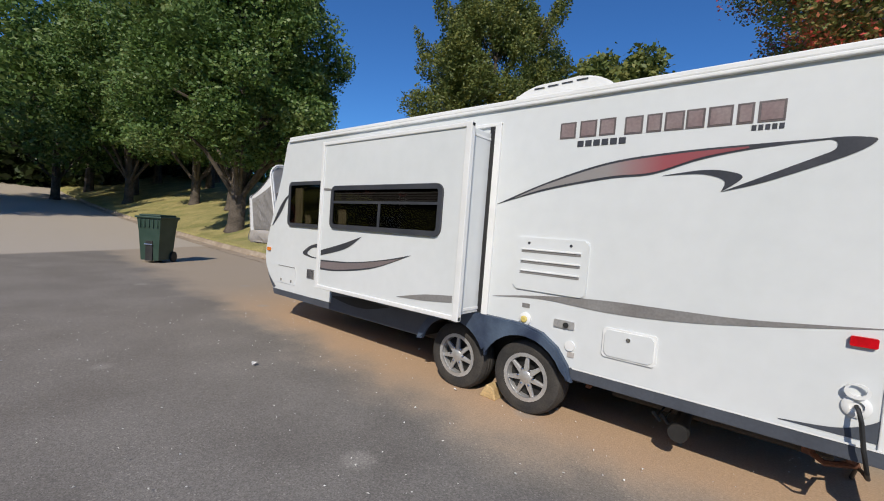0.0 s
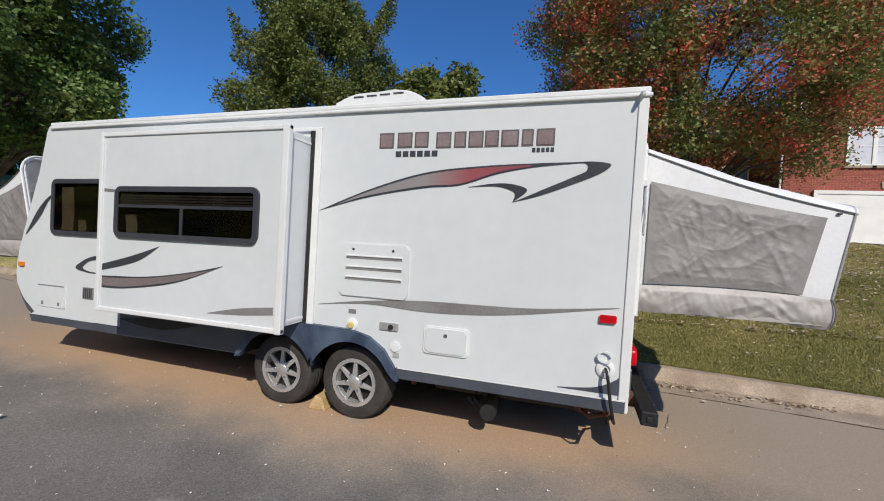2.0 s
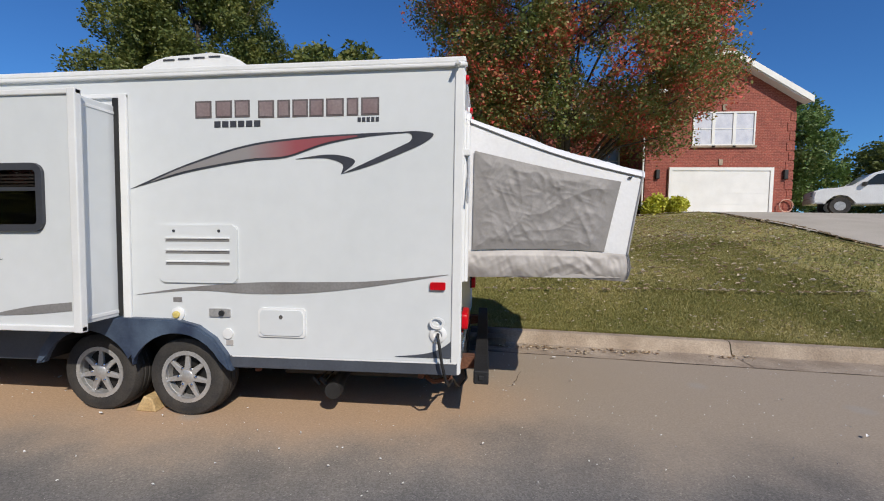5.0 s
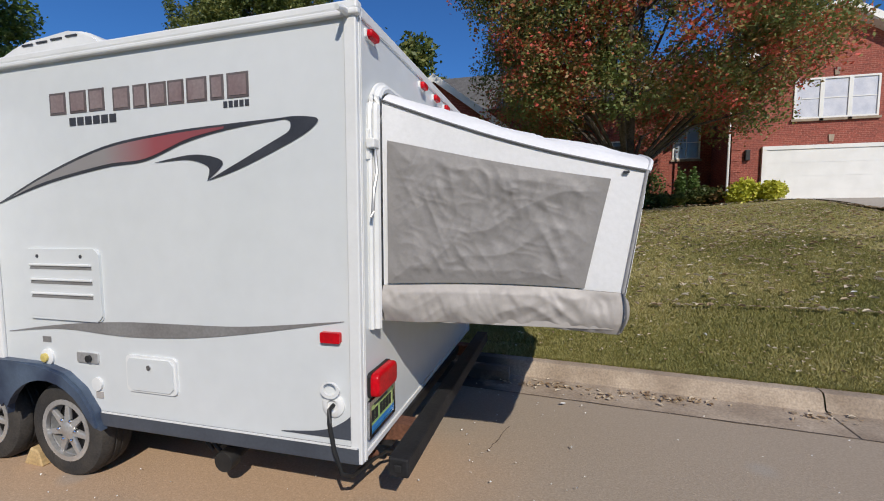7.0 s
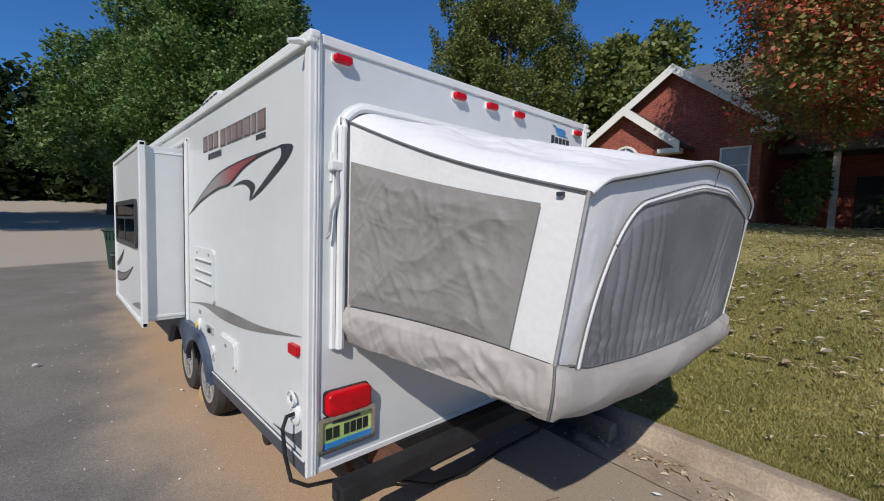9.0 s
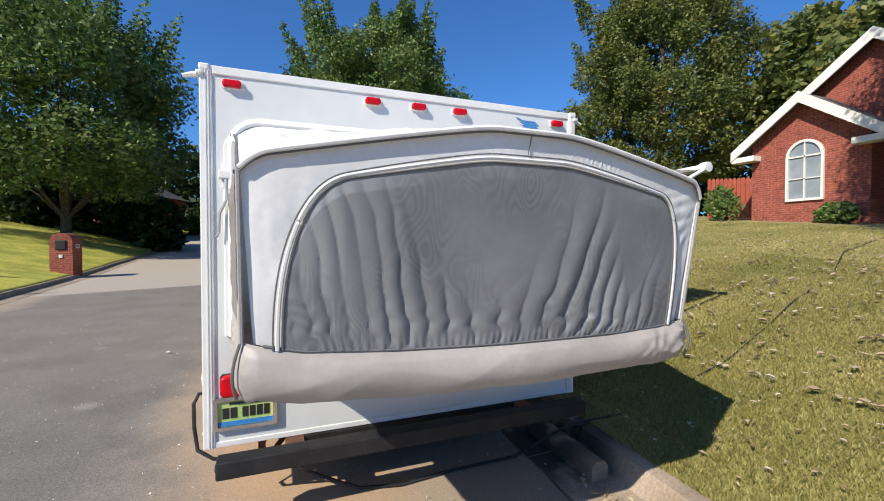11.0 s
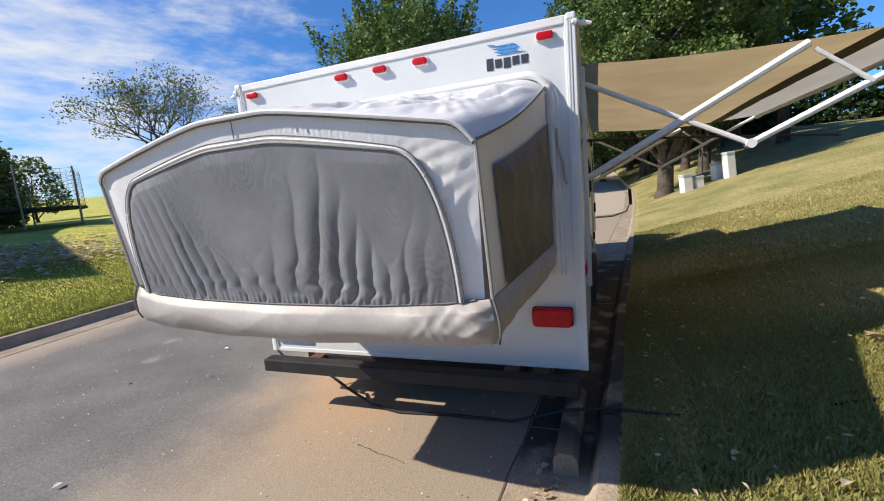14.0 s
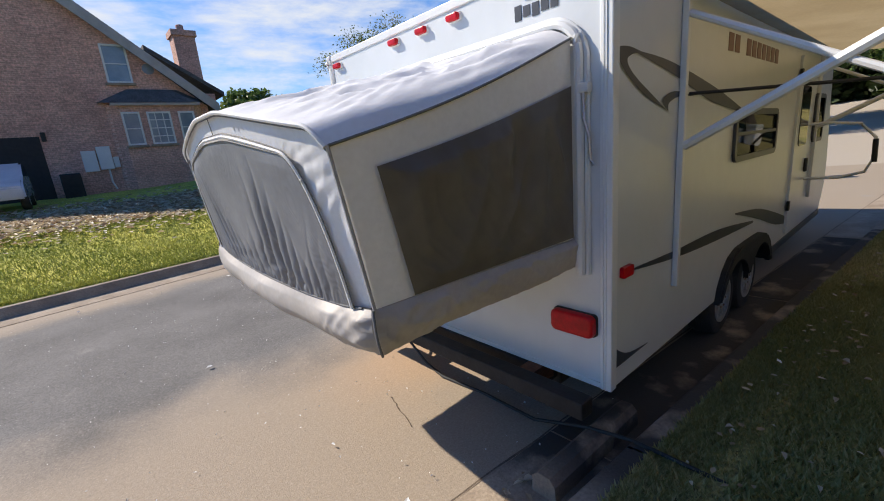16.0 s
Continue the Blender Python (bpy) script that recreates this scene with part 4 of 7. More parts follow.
def smooth_line(pts, n=8):
    """A curve through control points."""
    P = [Vector((*p, 0)) for p in pts]
    out = []
    for i in range(len(P) - 1):
        a, b, c, d = P[max(0, i - 1)], P[i], P[i + 1], P[min(len(P) - 1, i + 2)]
        for k in range(n):
            t = k / n
            q = 0.5 * ((2 * b) + (c - a) * t + (2 * a - 5 * b + 4 * c - d) * t * t + (3 * b - a - 3 * c + d) * t ** 3)
            out.append((q.x, q.y))
    out.append((P[-1].x, P[-1].y))
    return out


def decal(name, upper, lower, y, out, material, lift=0.004, parent=None, label=""):
    """A flat film between an upper and a lower curve on a wall."""
    u = smooth_line(upper)
    l = smooth_line(lower)
    m = 28
    def pick(line, f):
        s = f * (len(line) - 1)
        i = min(len(line) - 2, int(s))
        t = s - i
        return (line[i][0] + (line[i + 1][0] - line[i][0]) * t, line[i][1] + (line[i + 1][1] - line[i][1]) * t)
    bm = B()
    top = [pick(u, k / m) for k in range(m + 1)]
    low = [pick(l, k / m) for k in range(m + 1)]
    loft(bm, [[(p[0], y + out * lift, p[1]) for p in top], [(p[0], y + out * lift, p[1]) for p in low]])
    return tp(name, bm, material, parent, label)


WHEELS = (-2.70, -2.0)
BASE, TOP = 0.435, 2.515
outline = [(0, BASE), (0, TOP), (-5.64, TOP), (-5.70, 2.49), (-5.73, 2.44), (-5.83, 2.03), (-6.12, 1.20), (-6.15, 1.05), (-6.16, 0.93), (-6.14, 0.82), (-5.86, BASE),
           (-3.10, BASE), (-3.06, 0.55), (-2.96, 0.66), (-2.8, 0.70), (-1.9, 0.70), (-1.72, 0.62), (-1.63, BASE)]
bm = B()
prism(bm, outline, "y", 0.0, W)
body = tp("body_shell", bm, WHITE)
for yy in (0.42, W - 0.52):
    bm = B()
    box(bm, -5.75, -0.02, yy, yy + 0.1, 0.29, 0.434)
    tp("chassis_rail", bm, BUMPER)
bm = B()
box(bm, -5.4, -3.3, 0.5, W - 0.5, 0.26, 0.43, 0.02)
tp("underbelly_tank", bm, BLACK)
bm = B()
box(bm, -1.45, -0.15, 0.45, W - 0.4, 0.23, 0.43, 0.02)
tp("holding_tank", bm, BLACK)

bm = B()
loft(bm, [[(x + (0.008 if x < -2.3 else -0.008), yy, z - 0.008) for x, z in ((-3.10, BASE - 0.002), (-3.06, 0.55), (-2.96, 0.66), (-2.8, 0.70), (-1.9, 0.70), (-1.72, 0.62), (-1.63, BASE - 0.002))] for yy in (-0.004, W + 0.004)])
tp("wheel_well", bm, BLACK, None, "black wheel well lining")
bm = B()
box(bm, -3.07, -1.66, 0.32, W - 0.32, 0.30, 0.68)
tp("wheel_well_wall", bm, BLACK)

# edge trim
for yy, s in ((0.0, -1), (W, 1)):
    bm = B()
    box(bm, -0.048, 0.012, yy - 0.012 if s < 0 else yy - 0.05, yy + 0.05 if s < 0 else yy + 0.012, BASE - 0.004, TOP + 0.006, 0.006)
    for k in (0.018, 0.032):
        g = yy - s * k
        box(bm, 0.010, 0.0165, g - 0.003, g + 0.003, BASE, TOP)
    tp("corner_trim", bm, TRIM)
    bm = B()
    box(bm, -5.66, 0.03, yy - 0.026 if s < 0 else yy - 0.01, yy + 0.01 if s < 0 else yy + 0.026, 2.462, 2.488, 0.008)
    box(bm, -5.66, 0.02, yy - 0.014 if s < 0 else yy - 0.04, yy + 0.04 if s < 0 else yy + 0.014, 2.49, 2.53, 0.01)
    tp("roof_gutter", bm, TRIM, None, "weathered white roof gutter rail")
    bm = B()
    tube(bm, [(-0.03, yy, 2.475), (-0.03, yy + s * 0.05, 2.475), (-0.03, yy + s * 0.095, 2.462)], 0.016, 8, taper=[1.2, 1.0, 0.7])
    tp("drip_spout", bm, TRIM, None, "", True)
bm = B()
box(bm, -0.004, 0.010, 0.05, W - 0.05, 2.478, 2.524, 0.004)
tp("roof_edge_trim", bm, TRIM)
bm = B()
box(bm, -0.004, 0.008, 0.05, W - 0.05, BASE - 0.002, BASE + 0.028, 0.003)
tp("lower_edge_trim", bm, TRIM)
bm = B()
box(bm, -5.63, -0.01, 0.04, W - 0.04, 2.512, 2.53, 0.004)
tp("roof_membrane", bm, CANVAS)

# roof units
bm = B()
prism(bm, [(-2.35, 2.53), (-1.50, 2.53), (-1.53, 2.565), (-1.60, 2.61), (-1.68, 2.64), (-1.78, 2.65), (-2.12, 2.64), (-2.22, 2.615), (-2.30, 2.57)], "y", 0.06, 0.78)
bmesh.ops.bevel(bm, geom=bm.edges[:], offset=0.016, segments=2, affect="EDGES")
ac = tp("air_conditioner", bm, TRIM, None, "white roof air conditioner shroud", True)
for k in range(4):
    bm = B()
    box(bm, -2.14 + k * 0.115, -2.055 + k * 0.115, 0.054, 0.066, 2.603 + 0.004 * k, 2.612 + 0.004 * k)
    tp("vent_slot", bm, DECAL_DARK, ac)
bm = B()
box(bm, -2.2, -1.66, 0.052, 0.066, 2.532, 2.545)
tp("shroud_gap", bm, DECAL_DARK, ac)
bm = B()
lathe(bm, [(0.215, 2.53), (0.20, 2.565), (0.155, 2.605), (0.09, 2.63), (0.0001, 2.64)], (-0.66, 0.42, 0), "z", 20)
tp("roof_vent_dome", bm, mat("cream_dome_plastic", (0.62, 0.58, 0.47), 0.45), None, "beige roof vent dome", True)
bm = B()
lathe(bm, [(0.05, 2.53), (0.05, 2.60), (0.0001, 2.66)], (-1.2, 0.4, 0), "z", 14)
tp("roof_pipe_cap", bm, TRIM, None, "", True)

# skirting and lower decals, street side
bm = B()
box(bm, -1.62, -0.004, -0.014, 0.0, BASE - 0.006, 0.513, 0.005)
tp("skirt_rear", bm, SKIRT)
bm = B()
box(bm, -1.60, -0.01, -0.019, -0.014, 0.508, 0.517)
tp("skirt_edge", bm, TRIM)
bm = B()
prism(bm, [(-5.86, BASE - 0.004), (-3.10, BASE - 0.004), (-3.02, 0.60), (-2.94, 0.655), (-4.55, 0.655), (-4.55, 0.505), (-5.90, 0.505)], "y", 0.0, -0.012)
tp("skirt_front", bm, SKIRT)
decal("skirt_leaf", [(-4.53, 0.60), (-4.15, 0.635), (-3.85, 0.64), (-3.55, 0.625)], [(-4.53, 0.585), (-4.2, 0.545), (-3.9, 0.55), (-3.55, 0.625)], -0.012, -1, BLACK)
decal("skirt_sweep", [(-0.43, 0.545), (-0.2, 0.575), (-0.07, 0.64), (-0.012, 0.715)], [(-0.43, 0.541), (-0.25, 0.541), (-0.1, 0.541), (-0.012, 0.541)], 0, -1, SKIRT)
decal("nose_patch", [(-6.085, 0.73), (-6.0, 0.65), (-5.9, 0.58), (-5.84, 0.535)], [(-6.085, 0.73), (-6.02, 0.635), (-5.95, 0.555), (-5.89, 0.51)], 0, -1, SKIRT)

# swooshes, street side
SWOOSH = bpy.data.materials.new("grey_to_wine_film")
SWOOSH.use_nodes = True
_n, _l = SWOOSH.node_tree.nodes, SWOOSH.node_tree.links
_tc, _sp, _mr, _cr = _n.new("ShaderNodeTexCoord"), _n.new("ShaderNodeSeparateXYZ"), _n.new("ShaderNodeMapRange"), _n.new("ShaderNodeValToRGB")
_l.new(_tc.outputs["Object"], _sp.inputs[0])
_l.new(_sp.outputs["X"], _mr.inputs["Value"])
_mr.inputs["From Min"].default_value, _mr.inputs["From Max"].default_value = -2.3, -0.35
_l.new(_mr.outputs[0], _cr.inputs["Fac"])
_cr.color_ramp.elements[0].color, _cr.color_ramp.elements[1].color = (0.25, 0.24, 0.235, 1), (0.12, 0.035, 0.045, 1)
for pos, col in ((0.42, (0.27, 0.25, 0.245, 1)), (0.6, (0.3, 0.075, 0.085, 1)), (0.8, (0.24, 0.07, 0.08, 1))):
    _e = _cr.color_ramp.elements.new(pos)
    _e.color = col
_l.new(_cr.outputs[0], _n["Principled BSDF"].inputs["Base Color"])
_n["Principled BSDF"].inputs["Roughness"].default_value = 0.4

decal("swoosh_outline", [(-2.365, 1.694), (-1.934, 1.862), (-1.482, 1.990), (-1.057, 2.036), (-0.657, 2.052), (-0.33, 2.058)],
      [(-2.365, 1.692), (-1.931, 1.803), (-1.477, 1.876), (-1.20, 1.897), (-0.931, 1.978), (-0.656, 2.026), (-0.33, 2.052)], 0, -1, DECAL_DARK, 0.003)
decal("swoosh_fill", [(-2.20, 1.745), (-1.93, 1.848), (-1.482, 1.974), (-1.057, 2.022), (-0.70, 2.040)],
      [(-2.20, 1.742), (-1.93, 1.818), (-1.477, 1.892), (-1.20, 1.910), (-0.93, 1.992), (-0.70, 2.030)], 0, -1, SWOOSH, 0.006)
decal("swoosh_loop", [(-0.40, 2.056), (-0.33, 2.060), (-0.25, 2.055), (-0.185, 2.035), (-0.26, 1.975), (-0.459, 1.892), (-0.646, 1.825), (-0.813, 1.782)],
      [(-0.40, 2.052), (-0.35, 2.048), (-0.33, 2.03), (-0.34, 1.995), (-0.40, 1.965), (-0.52, 1.912), (-0.66, 1.850), (-0.813, 1.782)], 0, -1, DECAL_DARK, 0.004)
decal("swoosh_hook", [(-1.135, 1.888), (-0.93, 1.914), (-0.80, 1.905), (-0.715, 1.865), (-0.813, 1.782)],
      [(-1.135, 1.886), (-0.96, 1.893), (-0.87, 1.880), (-0.80, 1.845), (-0.813, 1.782)], 0, -1, DECAL_DARK, 0.004)
decal("belt_stripe", [(-2.33, 0.936), (-1.893, 0.998), (-1.436, 1.036), (-1.007, 1.045), (-0.606, 1.057), (-0.075, 1.111)],
      [(-2.33, 0.932), (-1.892, 0.972), (-1.432, 0.955), (-1.004, 0.972), (-0.604, 1.020), (-0.075, 1.108)], 0, -1, DECAL_GREY)
decal("nose_hook", [(-4.46, 1.20), (-4.94, 1.178), (-5.17, 1.09), (-5.21, 1.035), (-5.05, 1.005), (-4.9, 1.0), (-4.46, 0.985)],
      [(-4.46, 1.14), (-4.94, 1.135), (-5.08, 1.085), (-5.11, 1.045), (-5.02, 1.018), (-4.9, 1.012), (-4.46, 0.995)], 0, -1, DECAL_DARK)
decal("nose_stripe", [(-5.60, 1.79), (-5.70, 1.74), (-5.85, 1.6), (-6.02, 1.36)], [(-5.60, 1.77), (-5.68, 1.70), (-5.80, 1.54), (-6.0, 1.36)], 0, -1, DECAL_DARK)

# lettering drawn as plain bars
def bars(spans, z0, z1, y, out, material, name, fill=None):
    for a, b in spans:
        bm = B()
        box(bm, a, b, y, y + out * 0.003, z0, z1)
        o = tp(name, bm, material)
        if fill:
            bm = B()
            k = 0.012
            box(bm, a + k, b - k, y + out * 0.003, y + out * 0.005, z0 + k, z1 - k)
            tp("fill", bm, fill, o)


WORD_FILL = mat("mauve_grey_word_fill", (0.27, 0.22, 0.215), 0.45, (0.2, 0.14, 0.14), 4)
DECAL_WORD = mat("grey_brown_word_film", (0.13, 0.11, 0.11), 0.45, (0.10, 0.08, 0.08), 5)
bars([(-1.86, -1.74), (-1.71, -1.59), (-1.57, -1.46)], 2.178, 2.295, 0, -1, DECAL_WORD, "word_bar", WORD_FILL)
bars([(-1.40, -1.285), (-1.262, -1.172), (-1.155, -1.045), (-1.035, -0.935), (-0.918, -0.795), (-0.775, -0.695), (-0.676, -0.553)], 2.170, 2.288, 0, -1, DECAL_WORD, "word_bar", WORD_FILL)
bars([(-1.72 + 0.058 * k, -1.675 + 0.058 * k) for k in range(6)], 2.112, 2.155, 0, -1, DECAL_DARK, "small_word_bar")
bars([(-0.70 + 0.031 * k, -0.678 + 0.031 * k) for k in range(5)], 2.128, 2.158, 0, -1, DECAL_DARK, "small_word_bar")

# hatches and fittings, street side
bm = B()
prism(bm, rounded(-2.148, -1.555, 1.028, 1.438, 0.035), "y", 0.0, -0.014)
bmesh.ops.bevel(bm, geom=[e for e in bm.edges if all(abs(v.co.y + 0.014) < 1e-4 for v in e.verts)], offset=0.008, segments=2, affect="EDGES")
vent = tp("fridge_vent_panel", bm, WHITE, None, "white louvred refrigerator vent", True)
for zz in (1.332, 1.247, 1.166):
    bm = B()
    prism(bm, [(-2.095, zz - 0.011), (-1.612, zz - 0.011), (-1.612, zz + 0.011), (-2.08, zz + 0.011)], "y", -0.013, -0.0165)
    tp("louvre_slot", bm, DECAL_GREY, vent)
    bm = B()
    box(bm, -2.09, -1.61, -0.024, -0.013, zz + 0.008, zz + 0.02, 0.003)
    tp("louvre_hood", bm, TRIM, vent)
for xx in (-2.03, -1.69):
    bm = B()
    lathe(bm, [(0.011, -0.016), (0.011, -0.013)], (xx, 0, 1.395), "y", 10)
    tp("vent_latch", bm, DECAL_DARK, vent)
bm = B()
prism(bm, rounded(-1.406, -1.061, 0.654, 0.859, 0.028), "y", 0.0, -0.012)
hatch = tp("outside_shower_hatch", bm, TRIM, None, "white hatch door with moulded edge")
bm = B()
prism(bm, rounded(-1.39, -1.077, 0.668, 0.845, 0.025), "y", -0.012, -0.02)
bmesh.ops.bevel(bm, geom=[e for e in bm.edges if all(abs(v.co.y + 0.02) < 1e-4 for v in e.verts)], offset=0.006, segments=2, affect="EDGES")
tp("hatch_lid", bm, WHITE, hatch, "", True)
bm = B()
lathe(bm, [(0.014, -0.026), (0.014, -0.019)], (-1.234, 0, 0.80), "y", 12)
tp("hatch_lock", bm, CHROME, hatch)
bm = B()
lathe(bm, [(0.05, 0.0), (0.05, -0.012), (0.04, -0.018), (0.0001, -0.018)], (-2.015, 0, 0.798), "y", 20)
wi = tp("water_inlet", bm, TRIM, None, "white water inlet with yellow cap", True)
bm = B()
lathe(bm, [(0.026, -0.017), (0.026, -0.03), (0.018, -0.034), (0.0001, -0.034)], (-2.015, 0, 0.798), "y", 14)
tp("inlet_cap", bm, mat("yellow_cap_plastic", (0.65, 0.52, 0.16), 0.5), wi, "yellow cap")
bm = B()
box(bm, -2.052, -1.986, -0.003, 0.0, 0.886, 0.92)
tp("sticker", bm, DECAL_GREY)
bm = B()
prism(bm, rounded(-1.772, -1.615, 0.788, 0.846, 0.008), "y", 0.0, -0.012)
ex = tp("furnace_exhaust", bm, RIM, None, "small metal furnace exhaust plate")
bm = B()
lathe(bm, [(0.02, -0.025), (0.02, -0.01)], (-1.675, 0, 0.815), "y", 12)
tp("exhaust_pipe", bm, BLACK, ex)
bm = B()
lathe(bm, [(0.038, 0.0), (0.038, -0.012), (0.0001, -0.014)], (-1.635, 0, 0.668), "y", 16)
tp("cable_port", bm, TRIM, None, "", True)
bm = B()
box(bm, -1.65, -1.60, -0.006, 0.0, 0.585, 0.622)
tp("tv_socket_cover", bm, HEM)
bm = B()
prism(bm, rounded(-0.192, -0.09, 1.008, 1.058, 0.008), "y", 0.0, -0.022)
tp("side_marker_light", bm, RED_LENS, None, "red side marker light")
bm = B()
prism(bm, rounded(-6.10, -6.02, 1.01, 1.055, 0.008), "y", 0.0, -0.02)
tp("front_marker_light", bm, AMBER, None, "amber front marker light")
bm = B()
prism(bm, rounded(-5.79, -5.36, 0.605, 0.835, 0.01), "y", 0.0, -0.008)
st = tp("storage_door", bm, WHITE, None, "white storage compartment door")
bm = B()
box(bm, -5.78, -5.37, -0.012, -0.007, 0.828, 0.838)
tp("door_seam", bm, DECAL_GREY, st)
for xx in (-5.7, -5.45):
    bm = B()
    box(bm, xx - 0.012, xx + 0.012, -0.016, -0.007, 0.63, 0.665, 0.003)
    tp("thumb_lock", bm, DECAL_GREY, st)
bm = B()
box(bm, -5.10, -4.945, -0.007, 0.0, 0.735, 0.855, 0.003)
gr = tp("vent_grille", bm, DECAL_GREY, None, "small grey vent grille")
for k in range(5):
    bm = B()
    box(bm, -5.08 + 0.026 * k, -5.068 + 0.026 * k, -0.011, -0.006, 0.745, 0.845)
    tp("grille_slot", bm, DECAL_DARK, gr)
bm = B()
prism(bm, rounded(-4.93, -4.57, 0.512, 0.655, 0.008), "y", 0.0, -0.014)
tp("access_panel", bm, WHITE)

# power cord inlet
bm = B()
lathe(bm, [(0.058, 0.0), (0.058, -0.01), (0.045, -0.018), (0.03, -0.018), (0.028, -0.006)], (-0.137, 0, 0.704), "y", 22)
inlet = tp("power_inlet", bm, TRIM, None, "round white power inlet with open lid", True)
bm = B()
ring(bm, [(-0.142 + 0.05 * math.cos(radians(a)), 0.785 + 0.04 * math.sin(radians(a))) for a in range(0, 360, 20)], [(-0.142 + 0.034 * math.cos(radians(a)), 0.792 + 0.03 * math.sin(radians(a))) for a in range(0, 360, 20)], "y", -0.02, -0.032)
tp("inlet_lid", bm, TRIM, inlet)
bm = B()
tube(bm, [(-0.137, 0.0, 0.704), (-0.133, -0.05, 0.70), (-0.12, -0.075, 0.65), (-0.10, -0.07, 0.52), (-0.075, -0.05, 0.40), (-0.06, 0.03, 0.345), (-0.06, 0.2, 0.31), (-0.06, 0.42, 0.25), (-0.05, 0.62, 0.13), (-0.03, 0.85, 0.02), (0.02, 1.1, 0.016), (-0.02, 1.5, 0.016), (0.0, 1.95, 0.03), (0.0, 2.3, 0.15), (-0.03, 2.55, 0.175), (-0.03, 2.72, 0.172)] + [(x, y, ground_z(x, y) + 0.012) for x, y in ((-0.03, 2.97), (-0.06, 3.44), (-0.13, 3.93), (-0.18, 4.43), (-0.44, 5.42), (-0.8, 6.6), (-1.1, 8.0), (-1.9, 10.0), (-2.4, 13.0), (-3.0, 16.0), (-3.0, 18.1))], 0.0105, 8)
part("power_cord", bm, BLACK, trailer, "thick black power cord trailing across the lawn", True)

# windows
GLASS = bpy.data.materials.new("window_glass")
GLASS.use_nodes = True
_n, _l = GLASS.node_tree.nodes, GLASS.node_tree.links
_t, _g, _f, _m = _n.new("ShaderNodeBsdfTransparent"), _n.new("ShaderNodeBsdfGlossy"), _n.new("ShaderNodeLayerWeight"), _n.new("ShaderNodeMixShader")
_t.inputs[0].default_value = (0.36, 0.36, 0.37, 1)
_g.inputs["Roughness"].default_value = 0.02
_p = _n.new("ShaderNodeMath")
_p.operation = "POWER"
_p.inputs[1].default_value = 4.0
_k = _n.new("ShaderNodeMapRange")
_k.inputs["To Min"].default_value, _k.inputs["To Max"].default_value = 0.012, 0.3
_l.new(_f.outputs["Facing"], _p.inputs[0])
_l.new(_p.outputs[0], _k.inputs["Value"])
_l.new(_k.outputs[0], _m.inputs[0])
_l.new(_t.outputs[0], _m.inputs[1])
_l.new(_g.outputs[0], _m.inputs[2])
_l.new(_m.outputs[0], _n["Material Output"].inputs["Surface"])
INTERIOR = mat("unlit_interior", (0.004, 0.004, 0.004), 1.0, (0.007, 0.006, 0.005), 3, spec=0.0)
BLIND = mat("grey_pleated_blind", (0.2, 0.185, 0.17), 0.8, (0.15, 0.135, 0.12), 5)
CURTAIN = mat("tan_curtain", (0.4, 0.33, 0.19), 0.8, (0.3, 0.24, 0.14), 6)


def rv_window(x0, x1, z0, z1, y, out, parent, bar=None, rail=None, blind=None, curtain=None, r=0.07):
    f = 0.045
    bm = B()
    ring(bm, rounded(x0, x1, z0, z1, r), rounded(x0 + f, x1 - f, z0 + f, z1 - f, max(0.02, r - f)), "y", y + out * 0.001, y + out * 0.022)
    w = tp("window", bm, DECAL_DARK, parent, "dark framed trailer window")
    # near-black sheet behind the pane: the unlit room's shade is put into its colour
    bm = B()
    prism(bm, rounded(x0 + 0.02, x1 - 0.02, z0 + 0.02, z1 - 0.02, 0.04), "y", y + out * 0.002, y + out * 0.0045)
    tp("interior_shade_sheet", bm, INTERIOR, w)
    if blind:
        n = int((blind[1] - blind[0]) / 0.022)
        for k in range(n):
            bm = B()
            z = blind[0] + 0.022 * k
            box(bm, x0 + 0.06, x1 - 0.06, y + out * 0.004, y + out * 0.009, z, z + 0.012)
            tp("blind_slat", bm, BLIND, w)
    for a, b, c, d in curtain or ():
        bm = B()
        n = 10
        loft(bm, [[(a + (b - a) * k / n + 0.01 * math.sin(j), y + out * (0.007 + 0.003 * (k % 2)), c + (d - c) * j / 5) for k in range(n + 1)] for j in range(6)])
        tp("curtain", bm, CURTAIN, w)
    bm = B()
    box(bm, x0 + 0.04, x1 - 0.04, y + out * 0.0125, y + out * 0.014, z0 + 0.04, z1 - 0.04)
    g = tp("pane", bm, GLASS, w)
    g.visible_shadow = False
    if rail:
        bm = B()
        box(bm, x0 + 0.03, x1 - 0.03, y + out * 0.004, y + out * 0.019, rail - 0.012, rail + 0.012)
        tp("window_rail", bm, DECAL_DARK, w)
    if bar:
        bm = B()
        box(bm, bar - 0.015, bar + 0.015, y + out * 0.004, y + out * 0.018, z0 + 0.03, rail or z1 - 0.03)
        tp("window_mullion", bm, DECAL_DARK, w)
    return w


